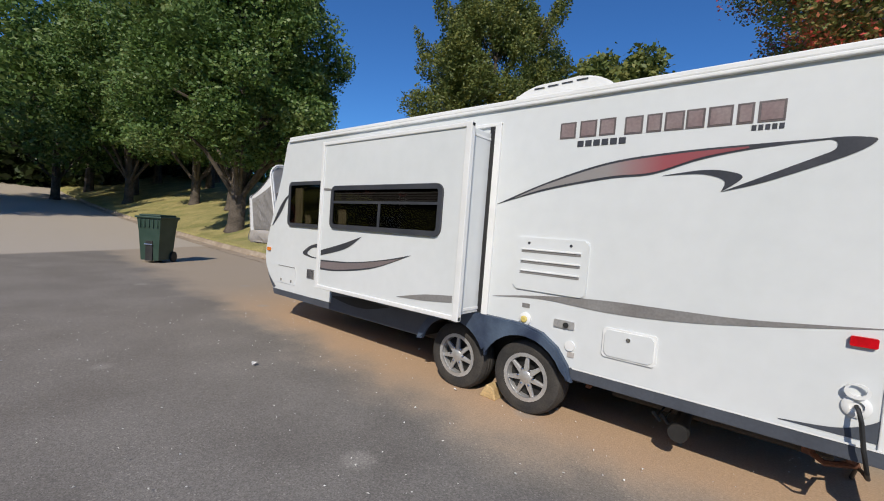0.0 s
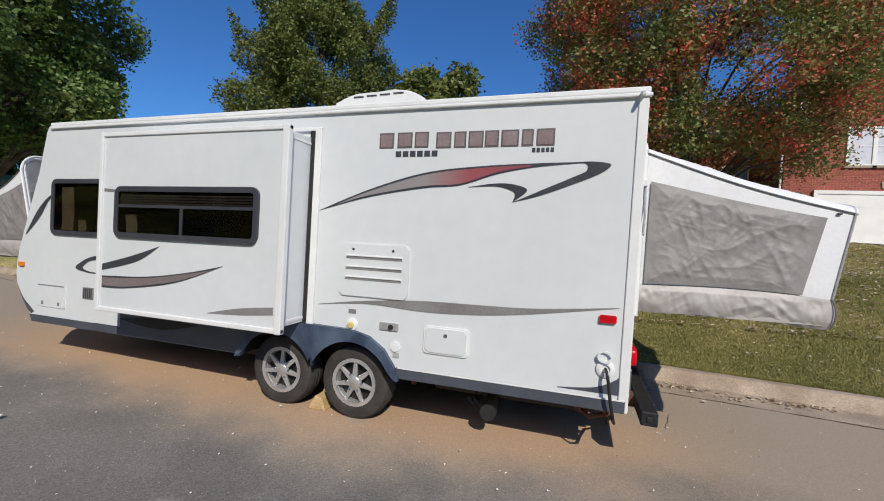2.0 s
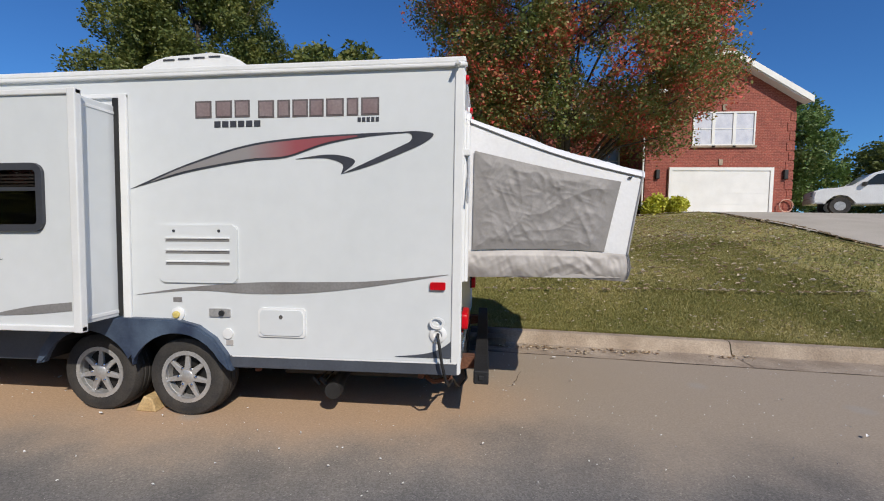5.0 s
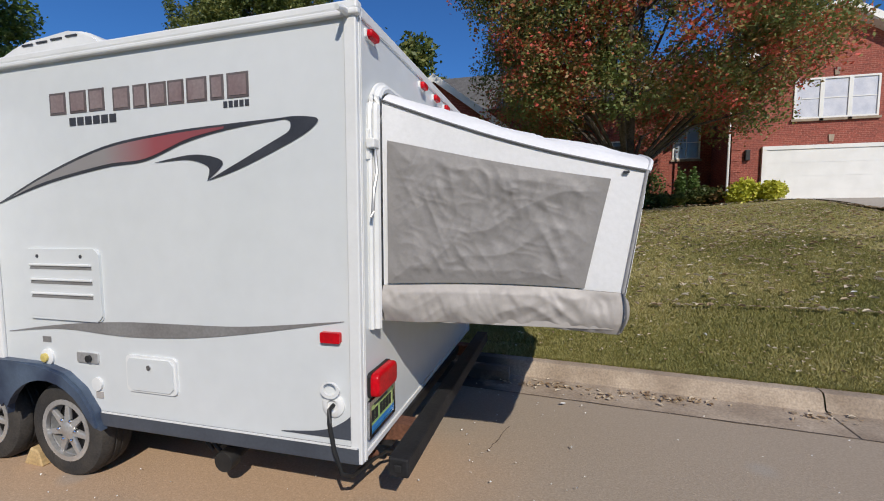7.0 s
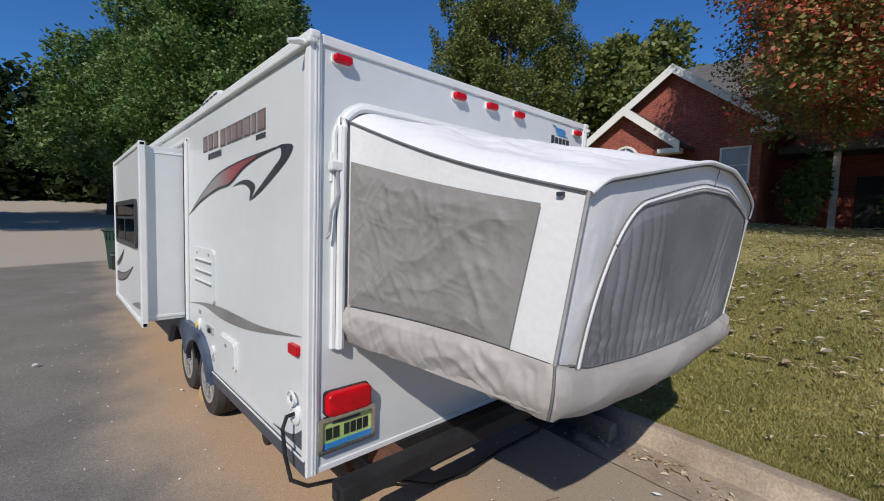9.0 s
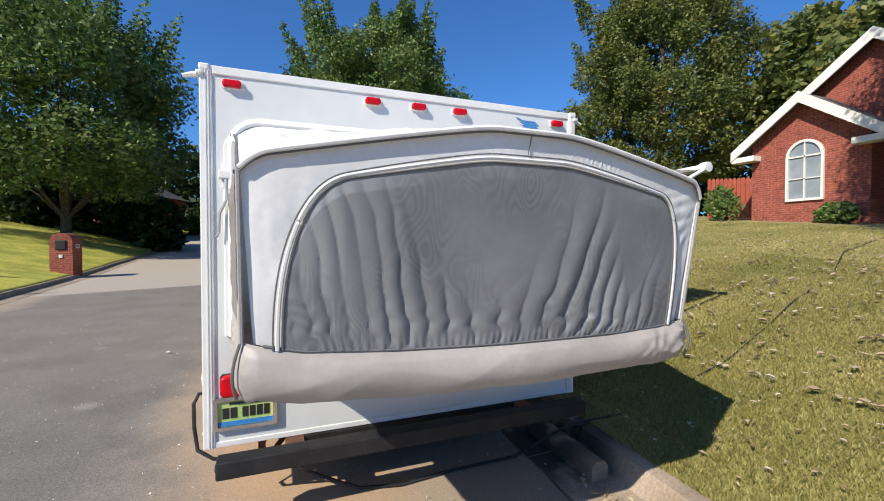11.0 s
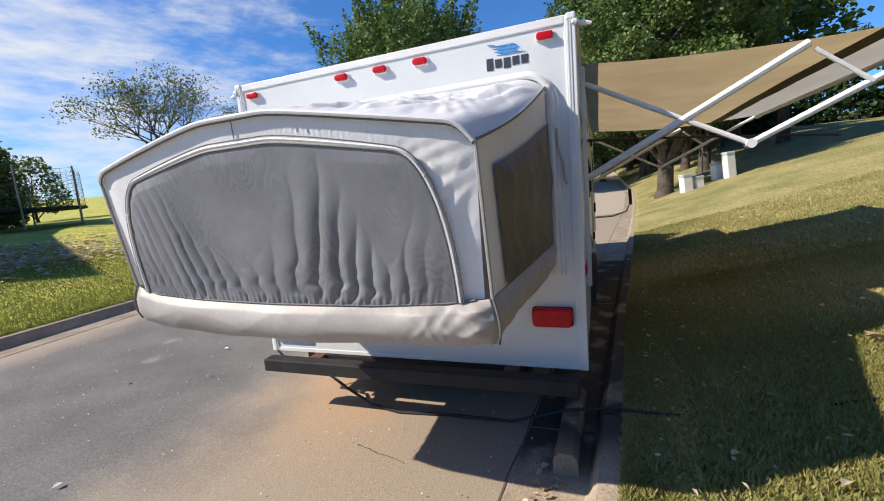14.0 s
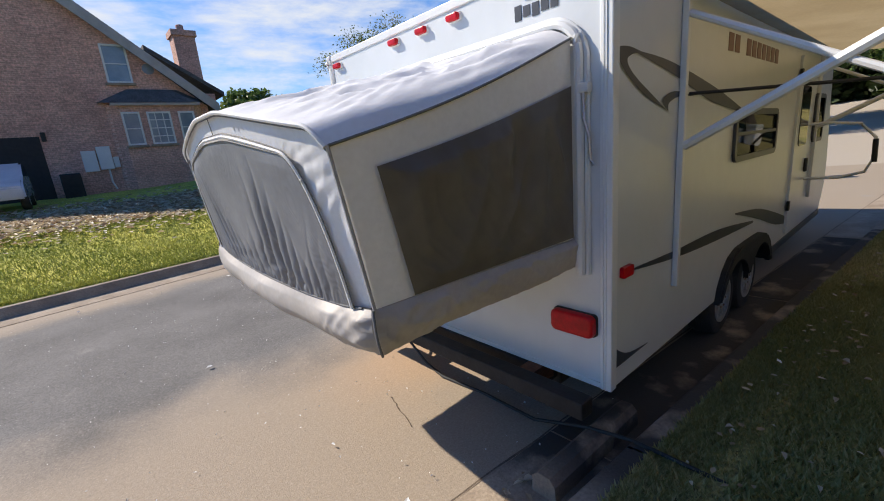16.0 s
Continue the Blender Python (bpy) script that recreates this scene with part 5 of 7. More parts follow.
# slide-out room on the street side
SX0, SX1, SY = -4.385, -2.43, -0.33
bm = B()
box(bm, SX0 + 0.03, SX1 - 0.035, SY + 0.012, 0.02, 0.775, 2.275, 0.006)
slide = tp("slide_out", bm, WHITE, None, "white slide-out room pushed out from the wall")
bm = B()
box(bm, SX0 + 0.02, SX1 - 0.02, SY, SY + 0.012, 0.76, 2.285)
tp("slide_face", bm, WHITE, slide)
for a, b, c, d in ((SX0 - 0.01, SX1 + 0.008, 2.262, 2.298), (SX0 - 0.01, SX1 + 0.008, 0.735, 0.775), (SX0 - 0.012, SX0 + 0.03, 0.735, 2.298), (SX1 - 0.05, SX1 + 0.008, 0.735, 2.298)):
    bm = B()
    tall = d - c > 1
    box(bm, a, b, SY - (0.017 if tall else 0.014), SY + (0.033 if tall else 0.03), c - (0.003 if tall else 0), d + (0.003 if tall else 0), 0.007)
    tp("slide_flange", bm, TRIM, slide)
bm = B()
box(bm, SX1 - 0.036, SX1 - 0.03, SY + 0.03, -0.02, 2.215, 2.235, 0.002)
tp("slide_side_trim", bm, TRIM, slide)
bm = B()
box(bm, SX1 - 0.036, SX1 - 0.03, SY + 0.03, -0.02, 0.80, 0.825, 0.002)
tp("slide_side_trim", bm, TRIM, slide)
bm = B()
box(bm, SX1 - 0.045, SX1 + 0.002, -0.022, -0.002, 0.78, 2.33, 0.004)
tp("slide_seal", bm, BLACK, slide, "black rubber slide seal")
bm = B()
box(bm, SX1 + 0.002, SX1 + 0.062, -0.022, 0.0, 0.745, 2.355, 0.006)
tp("opening_trim", bm, TRIM)
bm = B()
box(bm, SX0 - 0.02, SX1 + 0.062, -0.0225, 0.0, 2.33, 2.36, 0.005)
tp("opening_trim", bm, TRIM)
rv_window(-4.19, -2.668, 1.392, 1.832, SY, -1, slide, bar=-3.43, rail=1.665, blind=(1.66, 1.79), curtain=[(-4.06, -3.93, 1.44, 1.59)])
decal("slide_swoosh", [(-4.335, 1.15), (-3.969, 1.243), (-3.668, 1.335)], [(-4.335, 1.095), (-3.92, 1.195), (-3.668, 1.333)], SY, -1, DECAL_DARK, 0.004, slide)
decal("slide_swoosh", [(-4.332, 1.047), (-3.816, 1.072), (-3.362, 1.135), (-2.993, 1.211)], [(-4.332, 0.942), (-4.017, 0.957), (-3.482, 1.043), (-2.993, 1.209)], SY, -1, DECAL_DARK, 0.003, slide)
decal("slide_swoosh_fill", [(-4.33, 1.03), (-3.816, 1.06), (-3.362, 1.125), (-3.1, 1.175)], [(-4.33, 0.962), (-4.017, 0.972), (-3.482, 1.055), (-3.1, 1.172)], SY, -1, mat("mauve_grey_film", (0.2, 0.165, 0.165), 0.4), 0.005, slide)
decal("slide_leaf", [(-3.13, 0.832), (-2.808, 0.897), (-2.50, 0.932)], [(-3.13, 0.829), (-2.804, 0.845), (-2.50, 0.875)], SY, -1, DECAL_GREY, 0.004, slide)
decal("slide_mark", [(-4.34, 1.815), (-4.25, 1.808), (-4.17, 1.80)], [(-4.34, 1.79), (-4.25, 1.785), (-4.17, 1.79)], SY, -1, DECAL_GREY, 0.004, slide)
rv_window(-5.60, -4.40, 1.37, 1.945, 0.0, -1, trailer, curtain=[(-5.45, -5.27, 1.42, 1.86), (-5.2, -5.08, 1.42, 1.53)])


# fenders and wheels
def arch(cx, cz, r, a0, a1, n=12):
    return [(cx + r * math.cos(radians(a0 + (a1 - a0) * k / n)), cz + r * math.sin(radians(a0 + (a1 - a0) * k / n))) for k in range(n + 1)]


def fender(y, out, material, label):
    bm = B()
    outer = [(-1.59, 0.41), (-1.63, 0.52), (-1.72, 0.64), (-1.85, 0.725), (-2.02, 0.765), (-2.35, 0.77), (-2.70, 0.765), (-2.88, 0.725), (-3.0, 0.64), (-3.09, 0.52), (-3.13, 0.41)]
    inner = arch(-2.70, 0.30, 0.385, 162, 28) + [(-2.35, 0.425)] + arch(-2.0, 0.30, 0.385, 152, 18)
    pts = outer + inner
    prism(bm, pts, "y", y, y + out * 0.05)
    rim_edges = [e for e in bm.edges if all(abs(v.co.y - (y + out * 0.05)) < 1e-4 for v in e.verts)]
    bmesh.ops.bevel(bm, geom=rim_edges, offset=0.014, segments=2, affect="EDGES")
    return tp("fender", bm, material, None, label)


fender(0.0, -1, FENDER, "faded dark blue plastic double wheel fender")
# curb-side fender in bumper black: the shade there is put into its colour
fender(W, 1, BUMPER, "plastic double wheel fender, its shade put into a black colour")


def wheel(x, y, out):
    """A tyre on an alloy rim with seven spokes; out: the outer side."""
    R = 0.305
    bm = B()
    lathe(bm, [(0.175, 0.0), (0.20, -0.008), (0.25, -0.012), (0.285, 0.0), (0.300, 0.025), (R, 0.05), (R, 0.06), (R - 0.006, 0.064), (R - 0.006, 0.072), (R, 0.076), (R, 0.10), (R - 0.006, 0.104), (R - 0.006, 0.112), (R, 0.116), (R, 0.14), (0.295, 0.175), (0.25, 0.19), (0.18, 0.185)], (0, 0, 0), "y", 40, False)
    for v in bm.verts:
        v.co.y *= -out
        if v.co.z < -0.285:
            v.co.z = -0.285 - (abs(v.co.z) - 0.285) * 0.4
    tyre = part("tyre", bm, TYRE, trailer, "worn black tyre", True)
    tyre.location = (x, y, 0.295)
    bm = B()
    lathe(bm, [(0.186, -0.004), (0.19, 0.004), (0.178, 0.012), (0.165, 0.02), (0.16, 0.09), (0.0001, 0.10)], (0, 0, 0), "y", 32, False)
    for v in bm.verts:
        v.co.y *= -out
    rim = part("rim", bm, RIM, tyre, "seven-spoke alloy wheel", True)
    for k in range(7):
        bm = B()
        box(bm, 0.03, 0.178, 0.006, 0.028, -0.022, 0.022, 0.006)
        for v in bm.verts:
            v.co.z *= 1.15 - 4.2 * max(0, v.co.x - 0.04)
            v.co.y -= 0.01 * (1 - v.co.x / 0.17)
            v.co.y *= -out
        bmesh.ops.rotate(bm, verts=bm.verts[:], cent=(0, 0, 0), matrix=Matrix.Rotation(2 * math.pi * (k + 0.25) / 7, 3, "Y"))
        part("spoke", bm, RIM, tyre)
    bm = B()
    lathe(bm, [(0.05, 0.02), (0.05, -0.002), (0.04, -0.01), (0.0001, -0.012)], (0, 0, 0), "y", 18)
    for v in bm.verts:
        v.co.y *= -out
    part("hub_cap", bm, RIM, tyre, "", True)
    bm = B()
    lathe(bm, [(0.166, 0.062), (0.0001, 0.063)], (0, 0, 0), "y", 24, False)
    for v in bm.verts:
        v.co.y *= -out
    part("brake_drum", bm, BLACK, tyre)
    bm = B()
    ring(bm, [(0.194 * math.cos(radians(a)), 0.194 * math.sin(radians(a))) for a in range(0, 360, 12)], [(0.164 * math.cos(radians(a)), 0.164 * math.sin(radians(a))) for a in range(0, 360, 12)], "y", 0.012 * -out, -0.01 * -out)
    part("rim_lip", bm, RIM, tyre, "bright machined rim lip")
    for k in range(6):
        bm = B()
        a = 2 * math.pi * k / 6
        lathe(bm, [(0.011, 0.02), (0.011, -0.006), (0.006, -0.012), (0.0001, -0.012)], (0.068 * math.cos(a), 0, 0.068 * math.sin(a)), "y", 8)
        for v in bm.verts:
            v.co.y *= -out
        part("wheel_nut", bm, CHROME, tyre)
    return tyre


for wx in WHEELS:
    wheel(wx, 0.055, -1)
    wheel(wx, W - 0.055, 1)
    bm = B()
    tube(bm, [(wx, 0.2, 0.295), (wx, W - 0.2, 0.295)], 0.04, 10)
    part("axle", bm, BLACK, trailer)

# waste valve and stabiliser parts under the floor
bm = B()
tube(bm, [(-0.93, 0.7, 0.27), (-0.93, 0.42, 0.255), (-0.925, 0.30, 0.235), (-0.92, 0.17, 0.215)], 0.047, 14)
lathe(bm, [(0.058, 0.13), (0.062, 0.14), (0.062, 0.20), (0.055, 0.205)], (-0.92, 0, 0.215), "y", 18)
dump = part("waste_outlet", bm, BLACK, trailer, "black capped waste outlet pipe", True)
for dx in (-1.06, -1.01):
    bm = B()
    tube(bm, [(dx, 0.5, 0.27), (dx, 0.2, 0.265)], 0.007, 6)
    tube(bm, [(dx - 0.028, 0.19, 0.29), (dx, 0.185, 0.265), (dx + 0.02, 0.19, 0.24)], 0.011, 6)
    part("valve_handle", bm, BLACK, trailer)
for px_, pz in ((-1.57, 0.33), (-0.60, 0.38), (-0.29, 0.34), (-0.10, 0.36)):
    bm = B()
    box(bm, px_ - 0.02, px_ + 0.02, 0.26, 0.30, pz - 0.045, 0.43, 0.004)
    part("hanger_bracket", bm, RUST, trailer)
bm = B()
tube(bm, [(-0.35, 0.5, 0.40), (-0.25, 0.36, 0.27), (-0.2, 0.33, 0.25), (-0.06, 0.31, 0.30)], 0.018, 7)
part("stabiliser_arm", bm, RUST, trailer)

# rear bumper
bm = B()
box(bm, 0.105, 0.21, 0.07, 2.405, 0.345, 0.442, 0.01)
bumper = part("bumper", bm, BUMPER, trailer, "worn black square-tube steel bumper")
# black plate on the bumper end: shade inside the tube is put into its colour
bm = B()
box(bm, 0.14, 0.175, 0.063, 0.071, 0.376, 0.41, 0.004)
part("tube_end_shade", bm, BLACK, bumper)
for yy in (0.46, W - 0.46):
    bm = B()
    prism(bm, [(-0.1, 0.32), (0.11, 0.35), (0.11, 0.43), (-0.006, 0.432), (-0.1, 0.432)], "y", yy - 0.05, yy + 0.05)
    part("bumper_bracket", bm, RUST, bumper)
# rear crossmember in black: the shadow under the body is put into its colour
bm = B()
box(bm, -0.03, 0.02, 0.45, W - 0.45, 0.36, 0.43, 0.004)
part("rear_crossmember", bm, BUMPER, trailer)

# rear lights
def lens(y0, y1, z0, z1, r, x0, x1):
    """A moulded lamp lens with soft edges, standing out from the wall."""
    bm = B()
    d = x1 - x0
    rows = []
    for f, k in ((0, 0), (0.7, 0), (0.88, 0.1), (0.97, 0.28), (1.0, 0.6)):
        i = k * r
        pts = rounded(y0 + i, y1 - i, z0 + i, z1 - i, r - i * 0.6, 4)
        rows.append([(x0 + d * f, y, z) for y, z in pts + pts[:1]])
    loft(bm, rows)
    bmesh.ops.remove_doubles(bm, verts=bm.verts[:], dist=1e-5)
    bm.faces.new([v for v in sorted((v for v in bm.verts if abs(v.co.x - x1) < 1e-6), key=lambda v: math.atan2(v.co.z - (z0 + z1) / 2, v.co.y - (y0 + y1) / 2))])
    return bm


for yy in (0.149, 0.927, 1.223, 1.51, 2.283):
    bm = B()
    prism(bm, rounded(yy - 0.052, yy + 0.052, 2.410, 2.455, 0.01), "x", 0.0, 0.012)
    base = tp("marker_lamp", bm, TRIM)
    bm = lens(yy - 0.047, yy + 0.047, 2.413, 2.452, 0.014, 0.010, 0.036)
    tp("lens", bm, RED_LENS, base, "red lamp lens", True)
for y0, y1 in ((0.074, 0.327), (2.125, 2.375)):
    bm = B()
    prism(bm, rounded(y0, y1, 0.715, 0.838, 0.02), "x", 0.0, 0.018)
    base = tp("tail_light", bm, BLACK, None, "large red rectangular tail light")
    bm = lens(y0 + 0.002, y1 - 0.002, 0.717, 0.836, 0.03, 0.012, 0.06)
    tp("lens", bm, RED_LENS, base, "red lens", True)
PLATE = mat("plate_green", (0.25, 0.5, 0.16), 0.4, (0.55, 0.6, 0.22), 5)
bm = B()
ring(bm, rounded(0.04, 0.365, 0.528, 0.712, 0.012), rounded(0.062, 0.343, 0.548, 0.69, 0.006), "x", 0.012, 0.028)
frame_ = tp("plate_frame", bm, CHROME, None, "chain-link chrome plate frame")
bm = B()
prism(bm, rounded(0.052, 0.355, 0.538, 0.702, 0.008), "x", 0.010, 0.016)
tp("number_plate", bm, PLATE, frame_, "green and yellow number plate")
bm = B()
box(bm, 0.016, 0.018, 0.062, 0.343, 0.55, 0.575)
tp("plate_band", bm, mat("plate_blue", (0.03, 0.22, 0.55), 0.4), frame_)
for a, b in ((0.085, 0.118), (0.125, 0.158), (0.185, 0.215), (0.222, 0.252), (0.259, 0.289), (0.296, 0.326)):
    bm = B()
    box(bm, 0.016, 0.0185, a, b, 0.592, 0.65)
    tp("plate_bar", bm, BLACK, frame_)
bm = B()
box(bm, 0.016, 0.018, 0.12, 0.28, 0.665, 0.68)
tp("plate_bar", bm, DECAL_DARK, frame_)

# maker's mark on the rear, as plain shapes
for k in range(5):
    bm = B()
    box(bm, 0.0, 0.004, 1.935 + 0.052 * k, 1.975 + 0.052 * k, 2.300 if k in (0, 2) else 2.309, 2.368 if k == 0 else 2.358)
    tp("word_bar", bm, DECAL_DARK)
MARK_BLUE = mat("blue_mark_film", (0.04, 0.2, 0.5), 0.4, (0.09, 0.32, 0.62), 12)
for z0, z1, a, b in ((2.374, 2.380, 2.0, 2.17), (2.383, 2.400, 1.985, 2.13), (2.402, 2.420, 1.975, 2.14), (2.422, 2.432, 1.99, 2.12), (2.426, 2.436, 1.955, 2.0), (2.438, 2.447, 1.945, 1.985)):
    bm = B()
    prism(bm, [(a, z1), (b - 0.02, z1), (b, z0), (a + 0.05, z0)], "x", 0.0, 0.004)
    tp("mark_shape", bm, MARK_BLUE if z0 > 2.37 else DECAL_DARK)

# latches beside the rear opening
for yy, s in ((0.115, 1), (2.325, -1)):
    bm = B()
    box(bm, 0.0, 0.02, yy - 0.02, yy + 0.02, 1.86, 2.0, 0.004)
    box(bm, 0.01, 0.05, yy - 0.035, yy + 0.03, 1.91, 1.955, 0.006)
    lt = tp("bunk_latch", bm, TRIM, None, "white bunk end latch with bent metal rod")
    bm = B()
    tube(bm, [(0.04, yy, 1.91), (0.045, yy + 0.005, 1.80), (0.045, yy - s * 0.03, 1.72), (0.04, yy - s * 0.035, 1.62), (0.04, yy - s * 0.05, 1.59)], 0.008, 7)
    tp("latch_rod", bm, RIM, lt, "", True)


# ---- tent bunk ends ----
def creases(a, b, seed, table):
    """Crumpled cloth: sharp-edged facets, each layer stretched along its own direction."""
    w = 0.0
    for q, (turn, fr, stretch, gain) in enumerate(table):
        c, s = math.cos(turn), math.sin(turn)
        p, r = a * c + b * s, -a * s + b * c
        bend = 0.22 * noise.noise((p * fr * 0.35, r * fr * 0.35, seed + 7 * q))
        w += gain * (1 - 2.6 * abs(noise.noise((p * fr * stretch + bend, r * fr + bend * 3, seed + 2.3 * q))))
    return w


CRUMPLE = ((0.75, 4.5, 0.16, 0.8), (-0.8, 6.0, 0.2, 0.7), (1.35, 8.0, 0.2, 0.6), (0.2, 11.0, 0.22, 0.5), (-1.15, 14.0, 0.25, 0.48), (0.95, 19.0, 0.28, 0.36), (-0.35, 26.0, 0.35, 0.24))
HANGING = ((1.45, 5.0, 0.2, 1.0), (1.7, 8.0, 0.25, 0.6), (1.1, 12.0, 0.3, 0.3))


def tent(x_wall, sign, tilt=0.0, fine=1.0):
    """A fabric bunk end: roof skin, two sides, bulging end face, hem, window covers and piping."""
    Y0, Y1, MID, HALF = 0.175, 2.27, 1.216, 0.945

    def N(k):
        return max(6, int(k * fine))

    def X(x, z):
        return x_wall + sign * x + sign * tilt * (z - 1.1) * max(0.0, 1 - x / 1.2)

    def wall_top(f):
        e = min(f, 1 - f)
        return Y0 + (Y1 - Y0) * f, 2.208 - 0.063 * max(0, 1 - e / 0.07) ** 2

    def bow(f):
        """The end bow: nearly flat in the middle, straight falling sides, rounded corners."""
        y = MID + HALF * (2 * f - 1)
        d = abs(y - MID)
        z = 1.944 - 0.18 * (math.sqrt(max(0.0, d - 0.12) ** 2 + 0.008) - 0.0894)
        return y, z - (0.036 if f < 0.5 else 0.058) * max(0.0, 1 - (HALF - d) / 0.085) ** 2

    def seam_z(y):
        """Height of the seam between face and hem: it sags towards the middle."""
        return float(np.interp(y, [0.235, 0.42, 0.75, 1.2, 1.7, 2.02, 2.19], [1.238, 1.198, 1.178, 1.164, 1.160, 1.168, 1.185]))

    def outer_x(z):
        return 1.146 + 0.092 * (z - 1.2) / 0.6

    def bulge(y, v):
        return (0.05 + 0.012 * v) * max(0.0, 1 - ((y - MID) / (HALF + 0.002)) ** 2) ** 0.7

    holder = tagged(new("tent_bunk_end"))
    holder.parent = trailer
    holder["label"] = "white canvas tent bunk end with grey window covers"
    n, m = N(130), N(64)
    rows = []
    for j in range(m + 1):
        v = j / m
        row = []
        for k in range(n + 1):
            f = k / n
            (ya, za), (yb, zb) = wall_top(f), bow(f)
            y = ya + (yb - ya) * v
            xl = 0.05 + (outer_x(zb) + bulge(yb, 1) - 0.05) * v
            z = za + (zb - za) * v - 0.034 * math.sin(math.pi * v) * (0.7 + 0.3 * math.cos(2 * math.pi * f))
            pull = min(1.0, 5 * v, 6 * (1 - v)) * min(1.0, (f if f < 0.5 else 1 - f) / 0.09)
            z += pull * 0.015 * creases(xl, y, 1.3, ((0.12, 5.0, 0.2, 1.0), (-0.3, 9.0, 0.22, 0.7), (0.35, 15.0, 0.25, 0.4)))
            # long folds fanning out from the wall corners
            for cy, way, amp in ((Y1 + 0.02, 1, 0.075), (Y0 - 0.02, -1, 0.026)):
                dx, dy = xl + 0.03, (cy - y) * way
                r, th = math.hypot(dx, dy), math.atan2(dy, dx)
                ph = th * 4.6 + 0.9 * noise.noise((r * 2.2, th * 2.5, 3.1 * way))
                z += pull * amp * math.exp(-r / 0.6) * min(1.0, th / 0.12) * min(1.0, r / 0.45) * (abs(math.sin(math.pi * ph)) - 0.6)
            row.append((X(xl, z), y, z))
        rows.append(row)
    bm = B()
    loft(bm, rows)
    tp("tent_roof", bm, CANVAS, holder, "white canvas roof, sagging and creased", True)

    def side_point(side, u, v):
        """u: 0 at the wall to 1 at the outer edge; v: 0 at the hem seam to 1 at the roof."""
        e0, e1 = (Y0, bow(0)[0]) if side < 0 else (Y1, bow(1)[0])
        zt0, zt1 = wall_top(0)[1], bow(0 if side < 0 else 1)[1]
        zt = zt0 + (zt1 - zt0) * u - 0.034 * math.sin(math.pi * u)
        zb = 1.258 + 0.012 * math.sin(math.pi * u) - 0.02 * u ** 3 if side < 0 else 1.235 - 0.05 * u
        z = zb + (zt - zb) * v
        x = 0.05 + (outer_x(z) - 0.05) * u
        return x, e0 + (e1 - e0) * u, z

    for side in (-1, 1):
        def cloth(name, mat_, u0, u1, v0, v1, lift, amp, table, label, nu=40, nv=30):
            """u1: outer edge at the foot and at the top; v1: top edge at the wall and at the outer end."""
            bm = B()
            rows = []
            nu, nv = N(nu), N(nv)
            for j in range(nv + 1):
                row = []
                for i in range(nu + 1):
                    a, b = i / nu, j / nv
                    u = u0 + (u1[0] + (u1[1] - u1[0]) * b - u0) * a
                    v = v0 + (v1[0] + (v1[1] - v1[0]) * a - v0) * b
                    x, y, z = side_point(side, u, v)
                    edge = min(1, 9 * min(a, 1 - a, b, 1 - b))
                    w = amp * edge * creases(x, z, 3.7 + side, table)
                    row.append((X(x, z), y + side * (lift + w), z))
                rows.append(row)
            loft(bm, rows)
            return tp(name, bm, mat_, holder, label, True)
        cloth("side_panel", CANVAS, 0, (1, 1), 0, (1, 1), 0, 0.0012, HANGING, "white canvas side panel")
        if side < 0:
            cloth("side_window_cover", SCREEN, 0.025, (0.852, 0.882), 0.012, (0.796, 0.888), 0.014, 0.0084, CRUMPLE, "crumpled grey side window cover", 190, 130)
        else:
            cloth("side_window_cover", MESH_DARK, 0.015, (0.855, 0.882), 0.012, (0.785, 0.815), 0.016, 0.02, HANGING, "dark brown-grey side window screen", 110, 60)
        bm = B()
        tube(bm, [(X(p[0], p[2]), p[1] + side * 0.005, p[2]) for p in (side_point(side, i / 20, 1.0) for i in range(21))], 0.0055, 6)
        tp("roof_piping", bm, PIPING, holder, "", True)
        bm = B()
        tube(bm, [(X(p[0] + 0.004, p[2]), p[1] + side * 0.004, p[2]) for p in (side_point(side, 1.0, i / 10) for i in range(11))], 0.007, 6)
        tp("corner_piping", bm, BIND, holder, "", True)
        # rail of the wall opening
        yy = Y0 - 0.03 if side < 0 else Y1 + 0.03
        s = 1 if side < 0 else -1
        bm = B()
        pts = [(yy, 1.05), (yy, 2.08)] + [(yy + s * 0.14 * (1 - math.cos(radians(a))), 2.08 + 0.143 * math.sin(radians(a))) for a in range(15, 91, 15)] + [((Y0 + Y1) / 2, 2.225)]
        tube(bm, [(X(0.03, z), y, z) for y, z in pts], 0.022, 8)
        tube(bm, [(X(0.012, z), y - s * 0.03 * (1 if z < 2.09 else max(0.0, (2.225 - z) / 0.145)), z + 0.024 * max(0.0, (z - 2.08) / 0.145)) for y, z in pts], 0.014, 6)
        tp("opening_rail", bm, TRIM, holder, "white rail round the bunk opening", True)

    # outer face
    def face_point(f, v):
        y, zt = bow(f)
        zs = seam_z(y)
        z = zs + (zt - zs) * v
        yb = y + (y - MID) * -0.03 * (1 - v)
        return outer_x(z) + bulge(y, v), yb, z

    SL, SR = 0.388, 2.032

    def face_x(y, z):
        return outer_x(z) + bulge(y, (z - 1.17) / 0.75)

    def arch_top(y):
        e = min(max(0.0, y - SL), max(0.0, SR - y))
        k = min(1.0, e / (0.21 if y < MID else 0.17))
        zt = bow(0.5 + (y - MID) / (2 * HALF))[1] - 0.118
        zs = seam_z(y) + 0.006
        return zs + (zt - zs) * (1 - (1 - k) ** 2.4) ** (1 / 2.4)

    bm = B()
    rows = []
    nj, nk = N(60), N(210)
